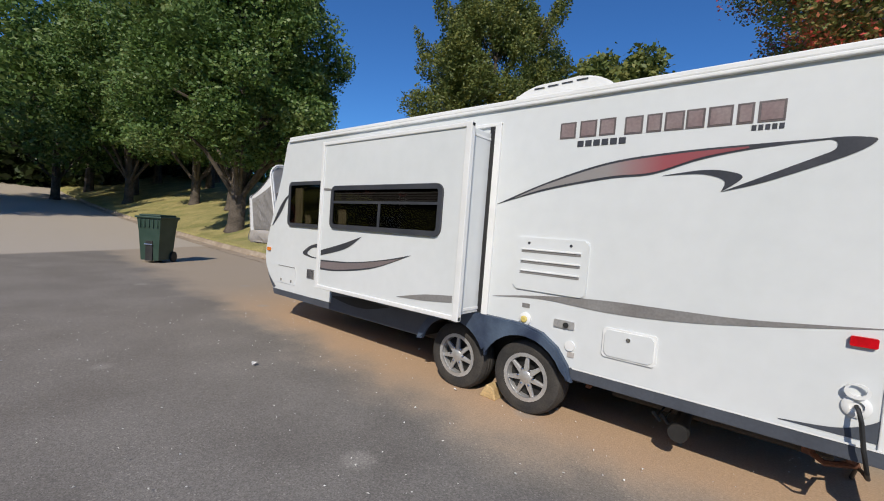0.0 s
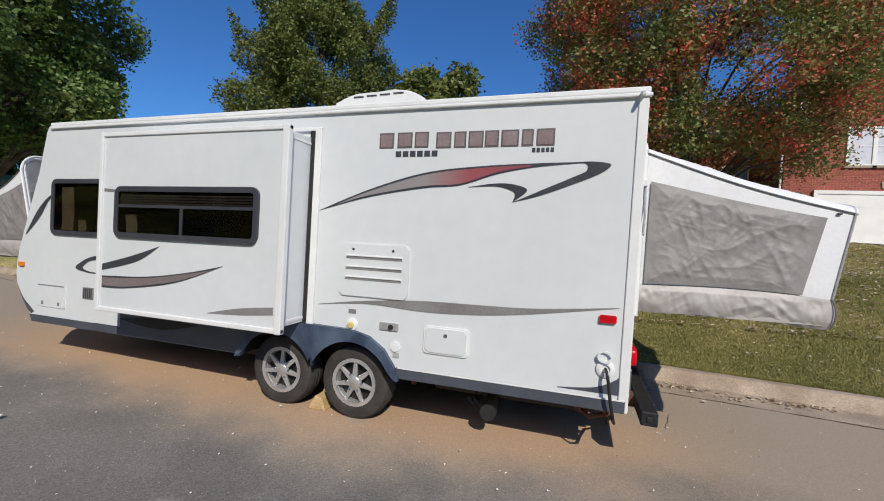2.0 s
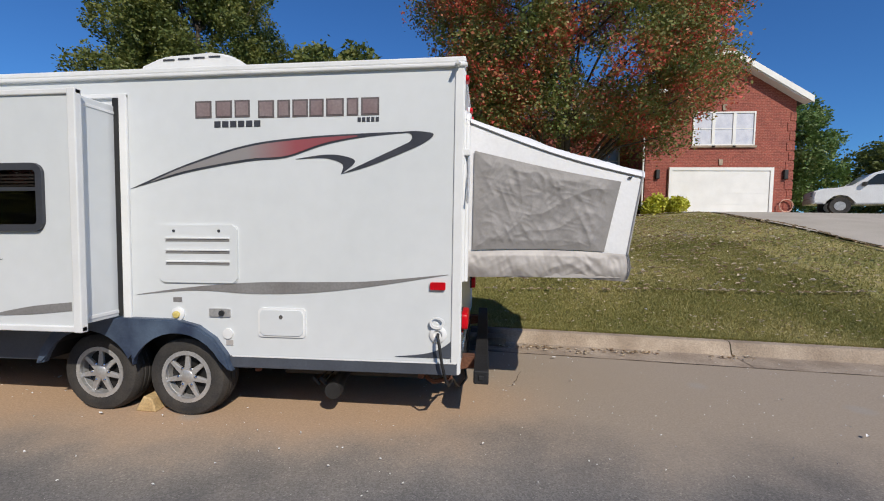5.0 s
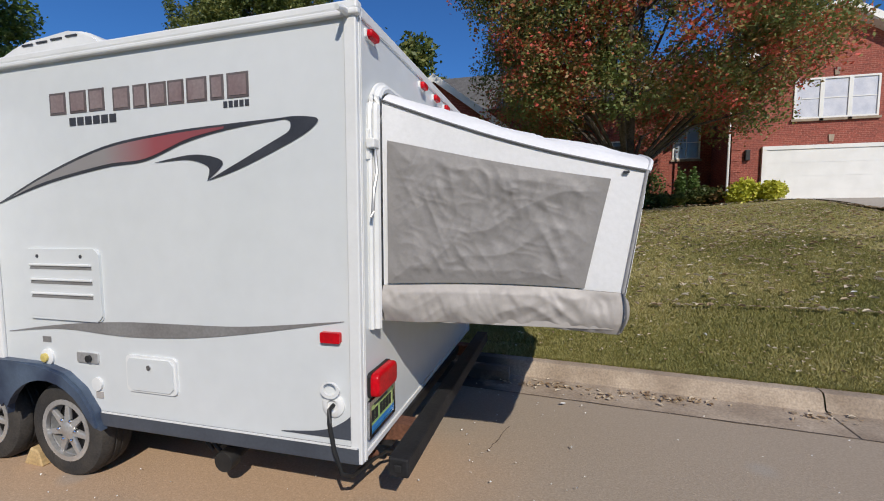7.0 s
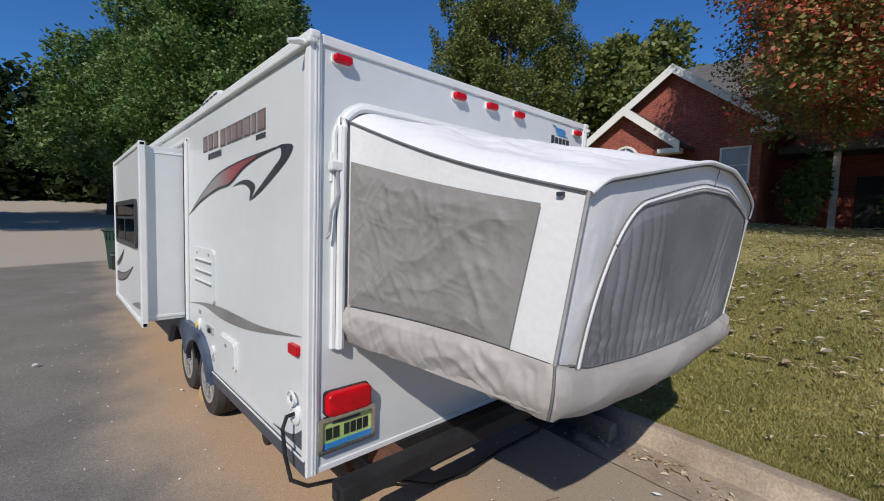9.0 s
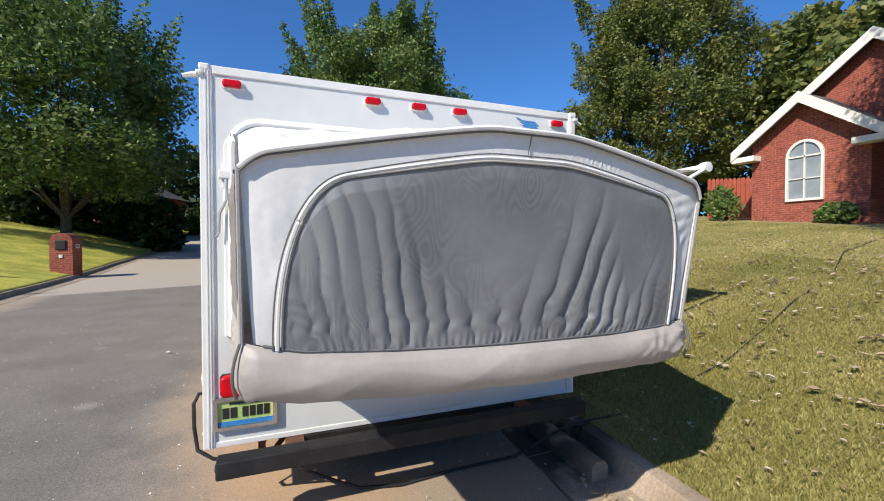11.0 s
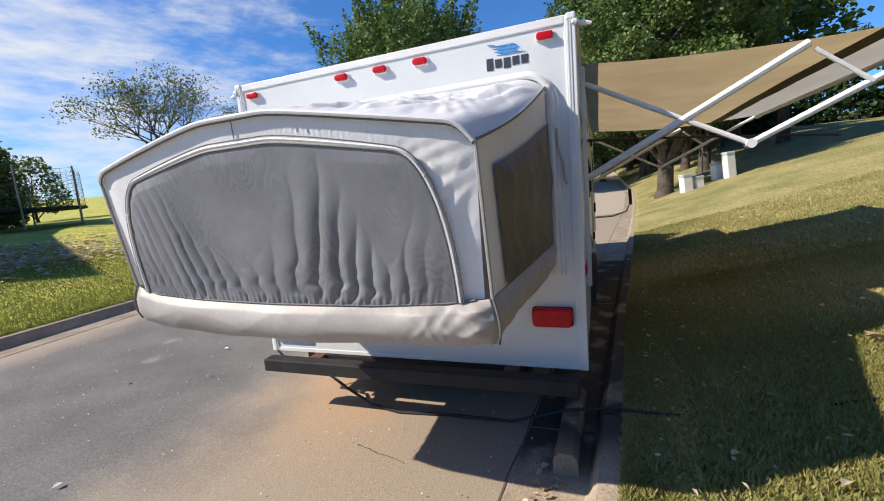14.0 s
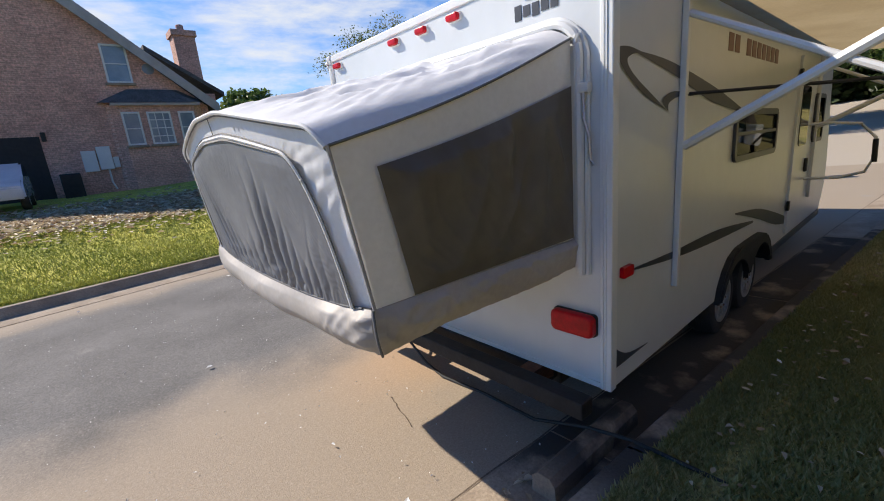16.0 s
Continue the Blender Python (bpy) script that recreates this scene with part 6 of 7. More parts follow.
    for j in range(nj + 1):
        row = []
        for k in range(nk + 1):
            f, v = k / nk, j / nj
            x, y, z = face_point(f, v)
            mid = math.sin(math.pi * v)
            w = 0.004 * noise.noise((y * 5, z * 6, 2.0)) * mid
            # slanting puckers round the shoulders, fine gathers along the top of the arch
            sh = max(0.0, 1 - abs(min(f, 1 - f) - 0.06) / 0.11) * mid * min(1.0, max(0.0, (z - 1.5) / 0.2))
            out = 1 if f > 0.5 else -1
            w += sh * (0.010 if f > 0.5 else 0.003) * (abs(math.sin(((z - 0.6 * y * out) * 17 + 0.9 * noise.noise((y * 6, z * 5, 0))) * math.pi)) - 0.6)
            w += max(0.0, 1 - abs(min(f, 1 - f) - 0.05) / 0.08) * mid * (0.0085 if f > 0.5 else 0.004) * creases(y, z, 6.1 + out, ((1.35, 8.0, 0.15, 1.0), (1.75, 13.0, 0.2, 0.7), (1.0, 21.0, 0.3, 0.4)))
            top = max(0.0, 1 - abs(v - 0.915) / 0.09) * max(0.0, 1 - abs(y - 1.55) / 0.5)
            w += top * 0.0026 * math.sin(y * 2 * math.pi / 0.023 + 2 * noise.noise((y * 9, z * 9, 4)))
            row.append((X(x + w - 0.009, z), y, z))
        rows.append(row)
    loft(bm, rows)
    tp("face_panel", bm, CANVAS, holder, "white canvas end panel, puckered at the shoulders", True)
    bm = B()
    rows = []
    NY, NZ = N(300), N(120)
    for j in range(NZ + 1):
        row = []
        for k in range(NY + 1):
            y = SL + (SR - SL) * k / NY
            zt = arch_top(y)
            zs = seam_z(y) + 0.006
            z = zs + (zt - zs) * j / NZ
            v = (z - zs) / 0.66
            side_fade = min(1.0, 9 * min(k / NY, 1 - k / NY))
            wob = 0.55 * noise.noise((y * 2.2, z * 3.2, 0.5)) + 0.28 * noise.noise((y * 5, z * 8, 1.5))
            lean = 0.30 * v * (y - 1.15)
            # narrow folds rise from the seam and die out at uneven heights; near the seam they wriggle
            p1 = (y - lean) / 0.078 + wob + 1.4 * noise.noise((y * 1.6, 0.3, 9.0)) + 0.45 * max(0.0, 1 - v / 0.3) * noise.noise((y * 7, z * 22, 3.3))
            p2 = (y - lean) / 0.027 + wob
            reach = 0.62 + 0.75 * noise.noise((y * 3.4, 2.1, 12.5))
            g1 = max(0.0, 1 - v / max(0.2, reach)) ** 0.6 * min(1.0, 8 * v + 0.2) * max(0.25, 0.8 + 1.1 * noise.noise((y * 6.1, z * 1.2, 2.5)))
            edge = abs(math.sin(math.pi * p1))
            w = 0.023 * g1 * (edge ** 0.75 - 0.5) + 0.002 * max(0.0, 1 - v / 0.10) * math.sin(2 * math.pi * p2)
            w += 0.011 * noise.noise((y * 2.8, z * 2.2, 7.7)) + 0.004
            row.append((X(face_x(y, z) + 0.009 + side_fade * min(1.0, 12 * (1 - j / NZ)) * w, z), y, z))
        rows.append(row)
    loft(bm, rows)
    tp("end_window_screen", bm, MESH, holder, "grey translucent end window screen hanging in folds", True)
    for off, r, mt in ((0.016, 0.007, CANVAS), (0.001, 0.004, PIPING), (0.030, 0.0028, PIPING)):
        bm = B()
        pts = []
        for k in range(241):
            c, h = (SL + SR) / 2, (SR - SL) / 2
            y = c - h * math.cos(math.pi * k / 240)
            z = arch_top(y)
            a = (y - c) / h
            pts.append((X(face_x(y, z) + 0.011, z), y + off * a * abs(a), z + off * (1 - abs(a) ** 3)))
        tube(bm, pts, r, 6)
        tp("zip_flap" if r > 0.005 else "zip_line", bm, mt, holder, "", True)
    for dz, r, mt in ((-0.004, 0.009, CANVAS), (-0.016, 0.0035, PIPING)):
        bm = B()
        tube(bm, [(X(outer_x(bow(k / 90)[1]) + bulge(bow(k / 90)[0], 1) + (0.008 if r > 0.005 else 0.004), 1.8), bow(k / 90)[0], bow(k / 90)[1] + dz) for k in range(91)], r, 8)
        tp("bow_piping", bm, mt, holder, "", True)
    bm = B()
    tube(bm, [(X(face_x(1.21, 1.862 + 0.017 * k) - 0.004, 1.9), 1.21 + 0.002 * k, 1.862 + 0.017 * k) for k in range(5)], 0.002, 5)
    tp("centre_seam", bm, PIPING, holder)
    # hem round the three open sides
    line = []
    ns, nf = N(110), N(170)
    for i in range(ns + 1):
        p = side_point(-1, i / ns * 0.985, 0)
        line.append((p[0], p[1], p[2], 0.0, -1.0))
    line.append((1.150, bow(0)[0] + 0.012, 1.238, 0.7, -0.7))
    for i in range(1, nf):
        p = face_point(i / nf, 0)
        line.append((p[0], p[1], p[2], 1.0, 0.0))
    line.append((1.150, bow(1)[0] - 0.012, 1.186, 0.7, 0.7))
    for i in range(ns + 1):
        p = side_point(1, (ns - i) / ns * 0.985, 0)
        line.append((p[0], p[1], p[2], 0.0, 1.0))
    bm = B()
    rows = []
    nv = N(30)
    for j in range(nv + 1):
        v = j / nv
        row = []
        for i, (x, y, z, nx, ny) in enumerate(line):
            face = 1.0 if abs(nx) > 0.9 else 0.0
            drop = 0.166 + 0.022 * max(0.0, 1 - y / 0.5) if face else (0.18 + 0.015 * min(1, x / 1.1) if ny < 0 else 0.155 + 0.02 * min(1, x / 1.1))
            soft = 0.032 * math.sin(math.pi * v * 0.85) * (1 if face else 0.5) - 0.03 * v * v
            s = y if face else x
            ends = max(0.0, 1 - (2.2 - s) / 0.5) if face else 1.0
            # slanting pull folds, tight on the sides and at the far corner, broad on the end
            tight = creases(s, v * 0.2, 5.5 + ny, ((0.6, 10.0, 0.3, 1.0), (-0.8, 15.0, 0.3, 0.8), (1.2, 24.0, 0.35, 0.5)))
            broad = creases(s, v * 0.2, 9.5, ((0.55, 3.0, 0.35, 1.0), (-0.5, 4.5, 0.4, 0.5)))
            wr = (0.013 * tight * ends if face else 0.007 * tight) + (0.011 * broad if face else 0.005 * broad)
            d = 0.008 + soft + wr * min(1, 5 * v)
            sag = 0.012 * noise.noise((s * 3.0, ny, 2.2)) * v
            row.append((X(x + nx * d, z), y + ny * d, z - drop * v + sag))
        rows.append(row)
    loft(bm, rows)
    tp("hem", bm, HEM, holder, "taupe vinyl hem rolled under the mattress board", True)
    bm = B()
    tube(bm, [(X(face_point(k / 60, 0)[0] + 0.011, 1.2), face_point(k / 60, 0)[1], face_point(k / 60, 0)[2] + 0.003) for k in range(1, 60)], 0.005, 6)
    tp("hem_seam", bm, PIPING, holder, "", True)
    for y_, k_ in ((bow(0)[0] + 0.004, -1), (bow(1)[0] - 0.004, 1)):
        bm = B()
        tube(bm, [(X(1.158 + 0.022 * math.sin(2.6 * t) - 0.02 * t, 1.1), y_ + k_ * (0.012 + 0.022 * math.sin(2.6 * t)), (1.238 if k_ < 0 else 1.186) - 0.175 * t) for t in (0, 0.15, 0.3, 0.45, 0.6, 0.75, 0.9, 1.0)], 0.005, 6)
        tp("hem_binding", bm, PIPING, holder, "dark corner binding of the hem", True)
    bm = B()
    lo = 1.055
    prism(bm, [(X(0.0, lo), Y0 + 0.02), (X(1.12, lo), 0.25), (X(1.12, lo), 2.175), (X(0.0, lo), Y1 - 0.02)], "z", lo + 0.02, lo + 0.06)
    tp("bunk_board", bm, HEM, holder)
    bm = B()
    box(bm, min(X(1.14, 1.75), X(1.165, 1.75)), max(X(1.14, 1.75), X(1.165, 1.75)), 0.248, 0.262, 1.765, 1.777, 0.003)
    tp("eyelet", bm, DECAL_DARK, holder)
    return holder


MESH_DARK = mat("brown_grey_window_screen", (0.135, 0.122, 0.105), 0.5, (0.09, 0.08, 0.068), 2.5, fine=0.08, bump=0.3, bump_scale=12)
tent(0.0, 1)
tent(-6.06, -1, 0.30, 0.35)

# ---- curb side ----
decal("curb_swoosh", [(-0.20, 2.083), (-0.64, 2.058), (-1.38, 1.945), (-2.05, 1.80)], [(-0.20, 2.075), (-0.7, 1.99), (-1.3, 1.865), (-2.05, 1.797)], W, 1, DECAL_DARK, 0.004)
decal("curb_loop", [(-0.25, 2.083), (-0.13, 2.092), (-0.03, 2.07), (-0.10, 1.99), (-0.3, 1.895), (-0.60, 1.812)], [(-0.25, 2.072), (-0.17, 2.06), (-0.13, 2.03), (-0.2, 1.975), (-0.38, 1.90), (-0.60, 1.812)], W, 1, DECAL_DARK, 0.005)
decal("curb_hook", [(-0.95, 1.90), (-0.72, 1.918), (-0.58, 1.90), (-0.52, 1.86), (-0.60, 1.812)], [(-0.95, 1.898), (-0.76, 1.892), (-0.66, 1.875), (-0.60, 1.85), (-0.60, 1.812)], W, 1, DECAL_DARK, 0.005)
decal("curb_belt", [(-0.13, 1.045), (-0.8, 1.015), (-1.6, 0.995), (-2.5, 0.905)], [(-0.13, 1.04), (-0.76, 0.97), (-1.45, 0.925), (-2.5, 0.885)], W, 1, DECAL_DARK)
decal("curb_leaf", [(-1.95, 1.055), (-2.65, 0.985), (-3.3, 0.85), (-3.75, 0.74)], [(-1.95, 1.045), (-2.6, 0.905), (-3.3, 0.73), (-3.75, 0.66)], W, 1, DECAL_DARK)
decal("curb_sweep", [(-0.43, 0.545), (-0.2, 0.575), (-0.07, 0.64), (-0.012, 0.715)], [(-0.43, 0.541), (-0.25, 0.541), (-0.1, 0.541), (-0.012, 0.541)], W, 1, SKIRT)
bm = B()
box(bm, -5.86, -3.12, W, W + 0.014, BASE - 0.006, 0.505, 0.005)
tp("skirt_curb_front", bm, SKIRT)
WORD_RUST = mat("rust_red_word_film", (0.16, 0.06, 0.04), 0.45)
bars([(-2.85 + 0.135 * k, -2.75 + 0.135 * k) for k in range(10) if k != 7], 2.19, 2.30, W, 1, WORD_RUST, "word_bar")
rv_window(-2.98, -1.76, 1.45, 1.83, W, 1, trailer, rail=1.65)
bm = B()
prism(bm, rounded(-0.20, -0.09, 1.02, 1.075, 0.01), "y", W, W + 0.022)
tp("side_marker_light", bm, RED_LENS, None, "red side marker light")
bm = B()
prism(bm, rounded(-4.42, -3.76, 0.53, 2.33, 0.05), "y", W, W + 0.022)
door = tp("entry_door", bm, WHITE, None, "white entry door with dark window")
for a, b, c, d in ((-4.30, -3.90, 1.45, 2.05),):
    bm = B()
    prism(bm, rounded(a, b, c, d, 0.05), "y", W + 0.021, W + 0.03)
    tp("door_window", bm, GLASS_DARK, door)
bm = B()
box(bm, -4.40, -4.34, W + 0.02, W + 0.05, 1.15, 1.30, 0.01)
tp("door_lock", bm, BLACK, door)
for zz in (0.8, 2.1):
    bm = B()
    box(bm, -3.78, -3.72, W + 0.01, W + 0.035, zz, zz + 0.1, 0.005)
    tp("door_hinge", bm, BLACK, door)
rv_window(-5.35, -4.75, 1.45, 2.0, W, 1, trailer)
bm = B()
tube(bm, [(-4.56, W, 1.66), (-4.58, W + 0.2, 1.66), (-4.6, W + 0.42, 1.63), (-4.6, W + 0.55, 1.48), (-4.6, W + 0.56, 1.28), (-4.6, W + 0.50, 1.12), (-4.58, W + 0.3, 1.06), (-4.56, W, 1.05)], 0.016, 8)
rail_ = tp("grab_rail", bm, TRIM, None, "folding grab rail by the door", True)
bm = B()
tube(bm, [(-4.6, W + 0.552, 1.46), (-4.6, W + 0.562, 1.22)], 0.024, 8)
tp("rubber_grip", bm, BLACK, rail_, "black grip", True)

# awning
aw = new("awning")
aw.parent = trailer
aw["label"] = "tan fabric patio awning on white folding arms"
AX0, AX1 = -4.95, -0.66
def awning_sheet(v0, v1, material, name, lift=0.0):
    bm = B()
    rows = []
    for j in range(13):
        v = v0 + (v1 - v0) * j / 12
        row = []
        for k in range(25):
            u = k / 24
            x = AX0 + 0.06 + (AX1 - AX0 - 0.12) * u
            z = 2.43 - 0.055 * v - 0.06 * math.sin(math.pi * v) * (1 - 0.35 * math.sin(math.pi * u)) + 0.006 * noise.noise((x * 2, v * 5, 1))
            row.append((x, W + 0.02 + 2.26 * v, z + lift))
        rows.append(row)
    loft(bm, rows)
    return tp(name, bm, material, aw, {AWNING: "tan awning fabric", AWNING_LIT: "awning fabric, painted paler for the light coming through"}.get(material, "dark brown awning stripe"), True)


awning_sheet(0.0, 0.74, AWNING, "awning_fabric")
awning_sheet(0.74, 0.81, AWNING_STRIPE, "awning_stripe")
awning_sheet(0.81, 1.0, AWNING_LIT, "awning_lit_band")
bm = B()
tube(bm, [(AX0, 4.73, 2.385), (AX1 + 0.02, 4.73, 2.385)], 0.042, 14)
tp("awning_roller", bm, TRIM, aw, "white awning roller tube", True)
for xx in (AX0 + 0.0, AX1):
    bm = B()
    lathe(bm, [(0.0001, -0.05), (0.055, -0.045), (0.06, 0.0), (0.055, 0.045), (0.0001, 0.05)], (xx, 4.735, 2.39), "x", 14)
    tp("roller_cap", bm, TRIM, aw, "", True)
    ax = xx - 0.10 if xx > -2 else xx + 0.10
    bm = B()
    box(bm, ax - 0.02, ax + 0.02, W + 0.002, W + 0.035, 0.80, 2.42, 0.005)
    tp("wall_channel", bm, TRIM, aw, "white awning wall channel")
    for nm, a, b, r in (("main_arm", (ax, W + 0.035, 1.625), (xx, 3.75, 2.31), 0.026), ("upper_arm", (ax, W + 0.035, 2.30), (xx - 0.03, 3.47, 1.755), 0.018), ("rafter_arm", (xx - 0.03, 3.47, 1.755), (xx, 4.70, 2.36), 0.022), ("brace", (xx, 3.78, 2.27), (xx, 4.06, 2.04), 0.014)):
        bm = B()
        va, vb = Vector(a), Vector(b)
        tube(bm, [va, va.lerp(vb, 0.04), va.lerp(vb, 0.96), vb], r, 8)
        tp(nm, bm, TRIM, aw, "white aluminium awning arm")
    bm = B()
    lathe(bm, [(0.03, -0.03), (0.03, 0.03)], (xx - 0.03, 3.47, 1.755), "x", 12)
    tp("arm_pivot", bm, TRIM, aw)
bm = B()
tube(bm, [(-0.78, W + 0.04, 1.90), (-1.3, 3.3, 1.88), (-2.3, 4.6, 1.84)], 0.010, 6)
tp("tie_strap", bm, BLACK, aw, "black awning strap")

# ---- bits beside the trailer ----
bm = B()
prism(bm, [(-2.44, 0.0), (-2.27, 0.0), (-2.30, 0.10), (-2.37, 0.12)], "y", 0.07, 0.2)
bmesh.ops.bevel(bm, geom=bm.edges[:], offset=0.008, segments=1, affect="EDGES")
tagged(part("wheel_chock", bm, mat("raw_pine_block", (0.55, 0.40, 0.2), 0.8, (0.45, 0.31, 0.15), 12, fine=0.2)), "raw pine wheel chock between the trailer wheels", "wheel chock")


# ---- street furniture and loose things ----
def bin_(x, y, turn):
    root = tagged(new("wheelie_bin"), "dark green wheeled rubbish bin at the roadside", "bin")
    root.matrix_world = pose(x, y, road_z(x), 0, 0, turn) @ Matrix.Diagonal((0.9, 0.9, 1.1, 1))
    bm = B()
    loft(bm, [[(-.25, -.28, .06), (.25, -.28, .06), (.25, .28, .06), (-.25, .28, .06), (-.25, -.28, .06)], [(-.3, -.33, .75), (.3, -.33, .75), (.3, .33, .75), (-.3, .33, .75), (-.3, -.33, .75)], [(-.33, -.36, 1.0), (.33, -.36, 1.0), (.33, .36, 1.0), (-.33, .36, 1.0), (-.33, -.36, 1.0)]])
    bm.faces.new([bm.verts.new(p) for p in ((-.25, -.28, .06), (.25, -.28, .06), (.25, .28, .06), (-.25, .28, .06))])
    bmesh.ops.remove_doubles(bm, verts=bm.verts[:], dist=0.001)
    part("body", bm, BIN_GREEN, root)
    bm = B()
    box(bm, -.37, .37, -.41, .40, 1.0, 1.05, 0.02)
    box(bm, -.30, .30, -.33, .33, 1.045, 1.09, 0.02)
    part("lid", bm, BIN_GREEN, root)
    for k in range(5):
        bm = B()
        box(bm, -.26 + .12 * k, -.22 + .12 * k, -.375, -.33, .80, .98, 0.008)
        part("rib", bm, BIN_GREEN, root)
    # raised black block: the shade of the front hollow is put into its colour
    bm = B()
    box(bm, -.10, .10, -.325, -.27, .05, .50, 0.01)
    part("recess_shade", bm, BLACK, root)
    bm = B()
    tube(bm, [(-.11, -.34, .42), (.11, -.34, .42)], 0.018, 8)
    part("catch_bar", bm, CHROME, root)
    bm = B()
    tube(bm, [(-.3, .36, .98), (-.3, .46, 1.0), (.3, .46, 1.0), (.3, .36, .98)], 0.018, 7)
    part("handle", bm, BIN_GREEN, root)
    for sx in (-1, 1):
        bm = B()
        lathe(bm, [(0.0001, -.03), (.12, -.03), (.125, 0), (.12, .03), (0.0001, .03)], (sx * .28, .28, .125), "x", 18)
        part("wheel", bm, BLACK, root, "", True)


bin_(-12.75, 0.55, 38)


def mailbox():
    x, y = -19.8, -7.95
    z = ground_z(x, y)
    root = tagged(new("mailbox"), "red brick pillar mailbox with rounded top", "mailbox")
    root.location = (x, y, z)
    root.scale = (1.12, 1.12, 1.15)
    bm = B()
    pts = [(-.34, -0.3), (.34, -0.3), (.34, 1.15)] + [(.34 * math.cos(radians(a)), 1.15 + .3 * math.sin(radians(a))) for a in range(15, 166, 15)] + [(-.34, 1.15)]
    prism(bm, pts, "x", -.42, .42)
    part("pillar", bm, BRICK, root)
    bm = B()
    box(bm, .42, .46, -.16, .16, .85, 1.2, 0.03)
    part("box_door", bm, BLACK, root)
    bm = B()
    box(bm, .42, .45, -.06, .06, .55, .67, 0.02)
    part("plaque", bm, PAINT, root)
    bm = B()
    box(bm, -.15, .15, .34, .36, .9, 1.05)
    pl = part("number_panel", bm, PAINT, root)
    for k in range(3):
        bm = B()
        box(bm, -.1 + .075 * k, -.05 + .075 * k, .36, .365, .94, 1.01)
        part("bar", bm, DECAL_DARK, pl)


mailbox()

UTIL = mat("grey_green_utility_paint", (0.5, 0.53, 0.5), 0.6, (0.42, 0.45, 0.42), 3)


def utility_box(x, y, w, d, h, turn, label):
    root = tagged(new("utility_box"), label, "utility box", "utility boxes")
    root.matrix_world = pose(x, y, ground_z(x, y) - 0.05, 0, 0, turn)
    bm = B()
    box(bm, -w / 2, w / 2, -d / 2, d / 2, 0, h * 0.9, 0.02)
    part("cabinet", bm, UTIL, root)
    bm = B()
    box(bm, -w / 2 - .03, w / 2 + .03, -d / 2 - .03, d / 2 + .03, h * 0.88, h, 0.02)
    part("lid", bm, UTIL, root)


utility_box(-15.6, -11.2, 1.0, 0.9, 0.85, 20, "grey-green transformer cabinet on the lawn")
utility_box(-13.3, -9.6, 0.7, 0.6, 0.95, 20, "grey-green transformer cabinet on the lawn")


def sign_post(x, y):
    root = tagged(new("sign_post"), "white post with a small red and white sign", "sign")
    root.location = (x, y, ground_z(x, y))
    bm = B()
    box(bm, -.04, .04, -.04, .04, -.1, 2.3, 0.01)
    part("post", bm, PAINT, root)
    bm = B()
    box(bm, .045, .06, -.22, .22, 1.55, 2.1, 0.01)
    p = part("sign_plate", bm, PAINT, root)
    bm = B()
    box(bm, .06, .064, -.17, .17, 1.9, 2.02)
    part("red_band", bm, RED_LENS, p)
    for k in range(3):
        bm = B()
        box(bm, .06, .064, -.15, .15, 1.62 + .08 * k, 1.65 + .08 * k)
        part("bar", bm, DECAL_GREY, p)


sign_post(-12.2, -9.1)
bm = B()
lathe(bm, [(.14, 0), (.13, .25), (.08, .38), (0.0001, .4)], (-16.2, -8.6, ground_z(-16.2, -8.6)), "z", 14)
tagged(part("valve_cover", bm, mat("teal_plastic", (0.03, 0.2, 0.19), 0.5), smooth=True), "teal plastic valve cover in the grass", "valve cover")
for x, y, h in ((-17.5, -9.6, 1.0), (-25.5, 8.1, 1.6)):
    bm = B()
    box(bm, x - .03, x + .03, y - .03, y + .03, ground_z(x, y) - .1, ground_z(x, y) + h, .005)
    tagged(part("wooden_stake", bm, mat("pale_wood", (0.5, 0.42, 0.3), 0.8)), "pale wooden marker stake in the lawn", "stake", "marker stakes")
for x, y, w, h in ((-17.4, 5.95, .38, .75), (-17.6, 6.4, .34, .5), (-18.6, 7.35, .4, .75), (-17.5, 7.5, .34, 1.05)):
    z = ground_z(x, y) - .05
    root = tagged(new("service_pedestal"), "weathered pale utility pedestal on the lawn", "utility pedestal", "service pedestals")
    root.matrix_world = pose(x, y, z, 4, -3, 20)
    bm = B()
    box(bm, -w / 2, w / 2, -w / 2, w / 2, 0, h, .03)
    part("housing", bm, PAINT, root)
    bm = B()
    box(bm, -w / 2 - .015, w / 2 + .015, -w / 2 - .015, w / 2 + .015, h - .12, h + .02, .03)
    part("cap", bm, UTIL, root)

# broken kerb piece in the gutter
bm = B()
prism(bm, [(2.27, 0.01), (2.41, 0.01), (2.405, .10), (2.375, .135), (2.31, .135), (2.275, .10)], "x", -.38, .44)
for v in bm.verts:
    v.co.z += 0.006 * noise.noise(v.co * 7)
    v.co.y -= 0.03 * (v.co.x)
tagged(part("concrete_block", bm, DIRT_SHADE), "loose rounded concrete block in the gutter", "concrete block")

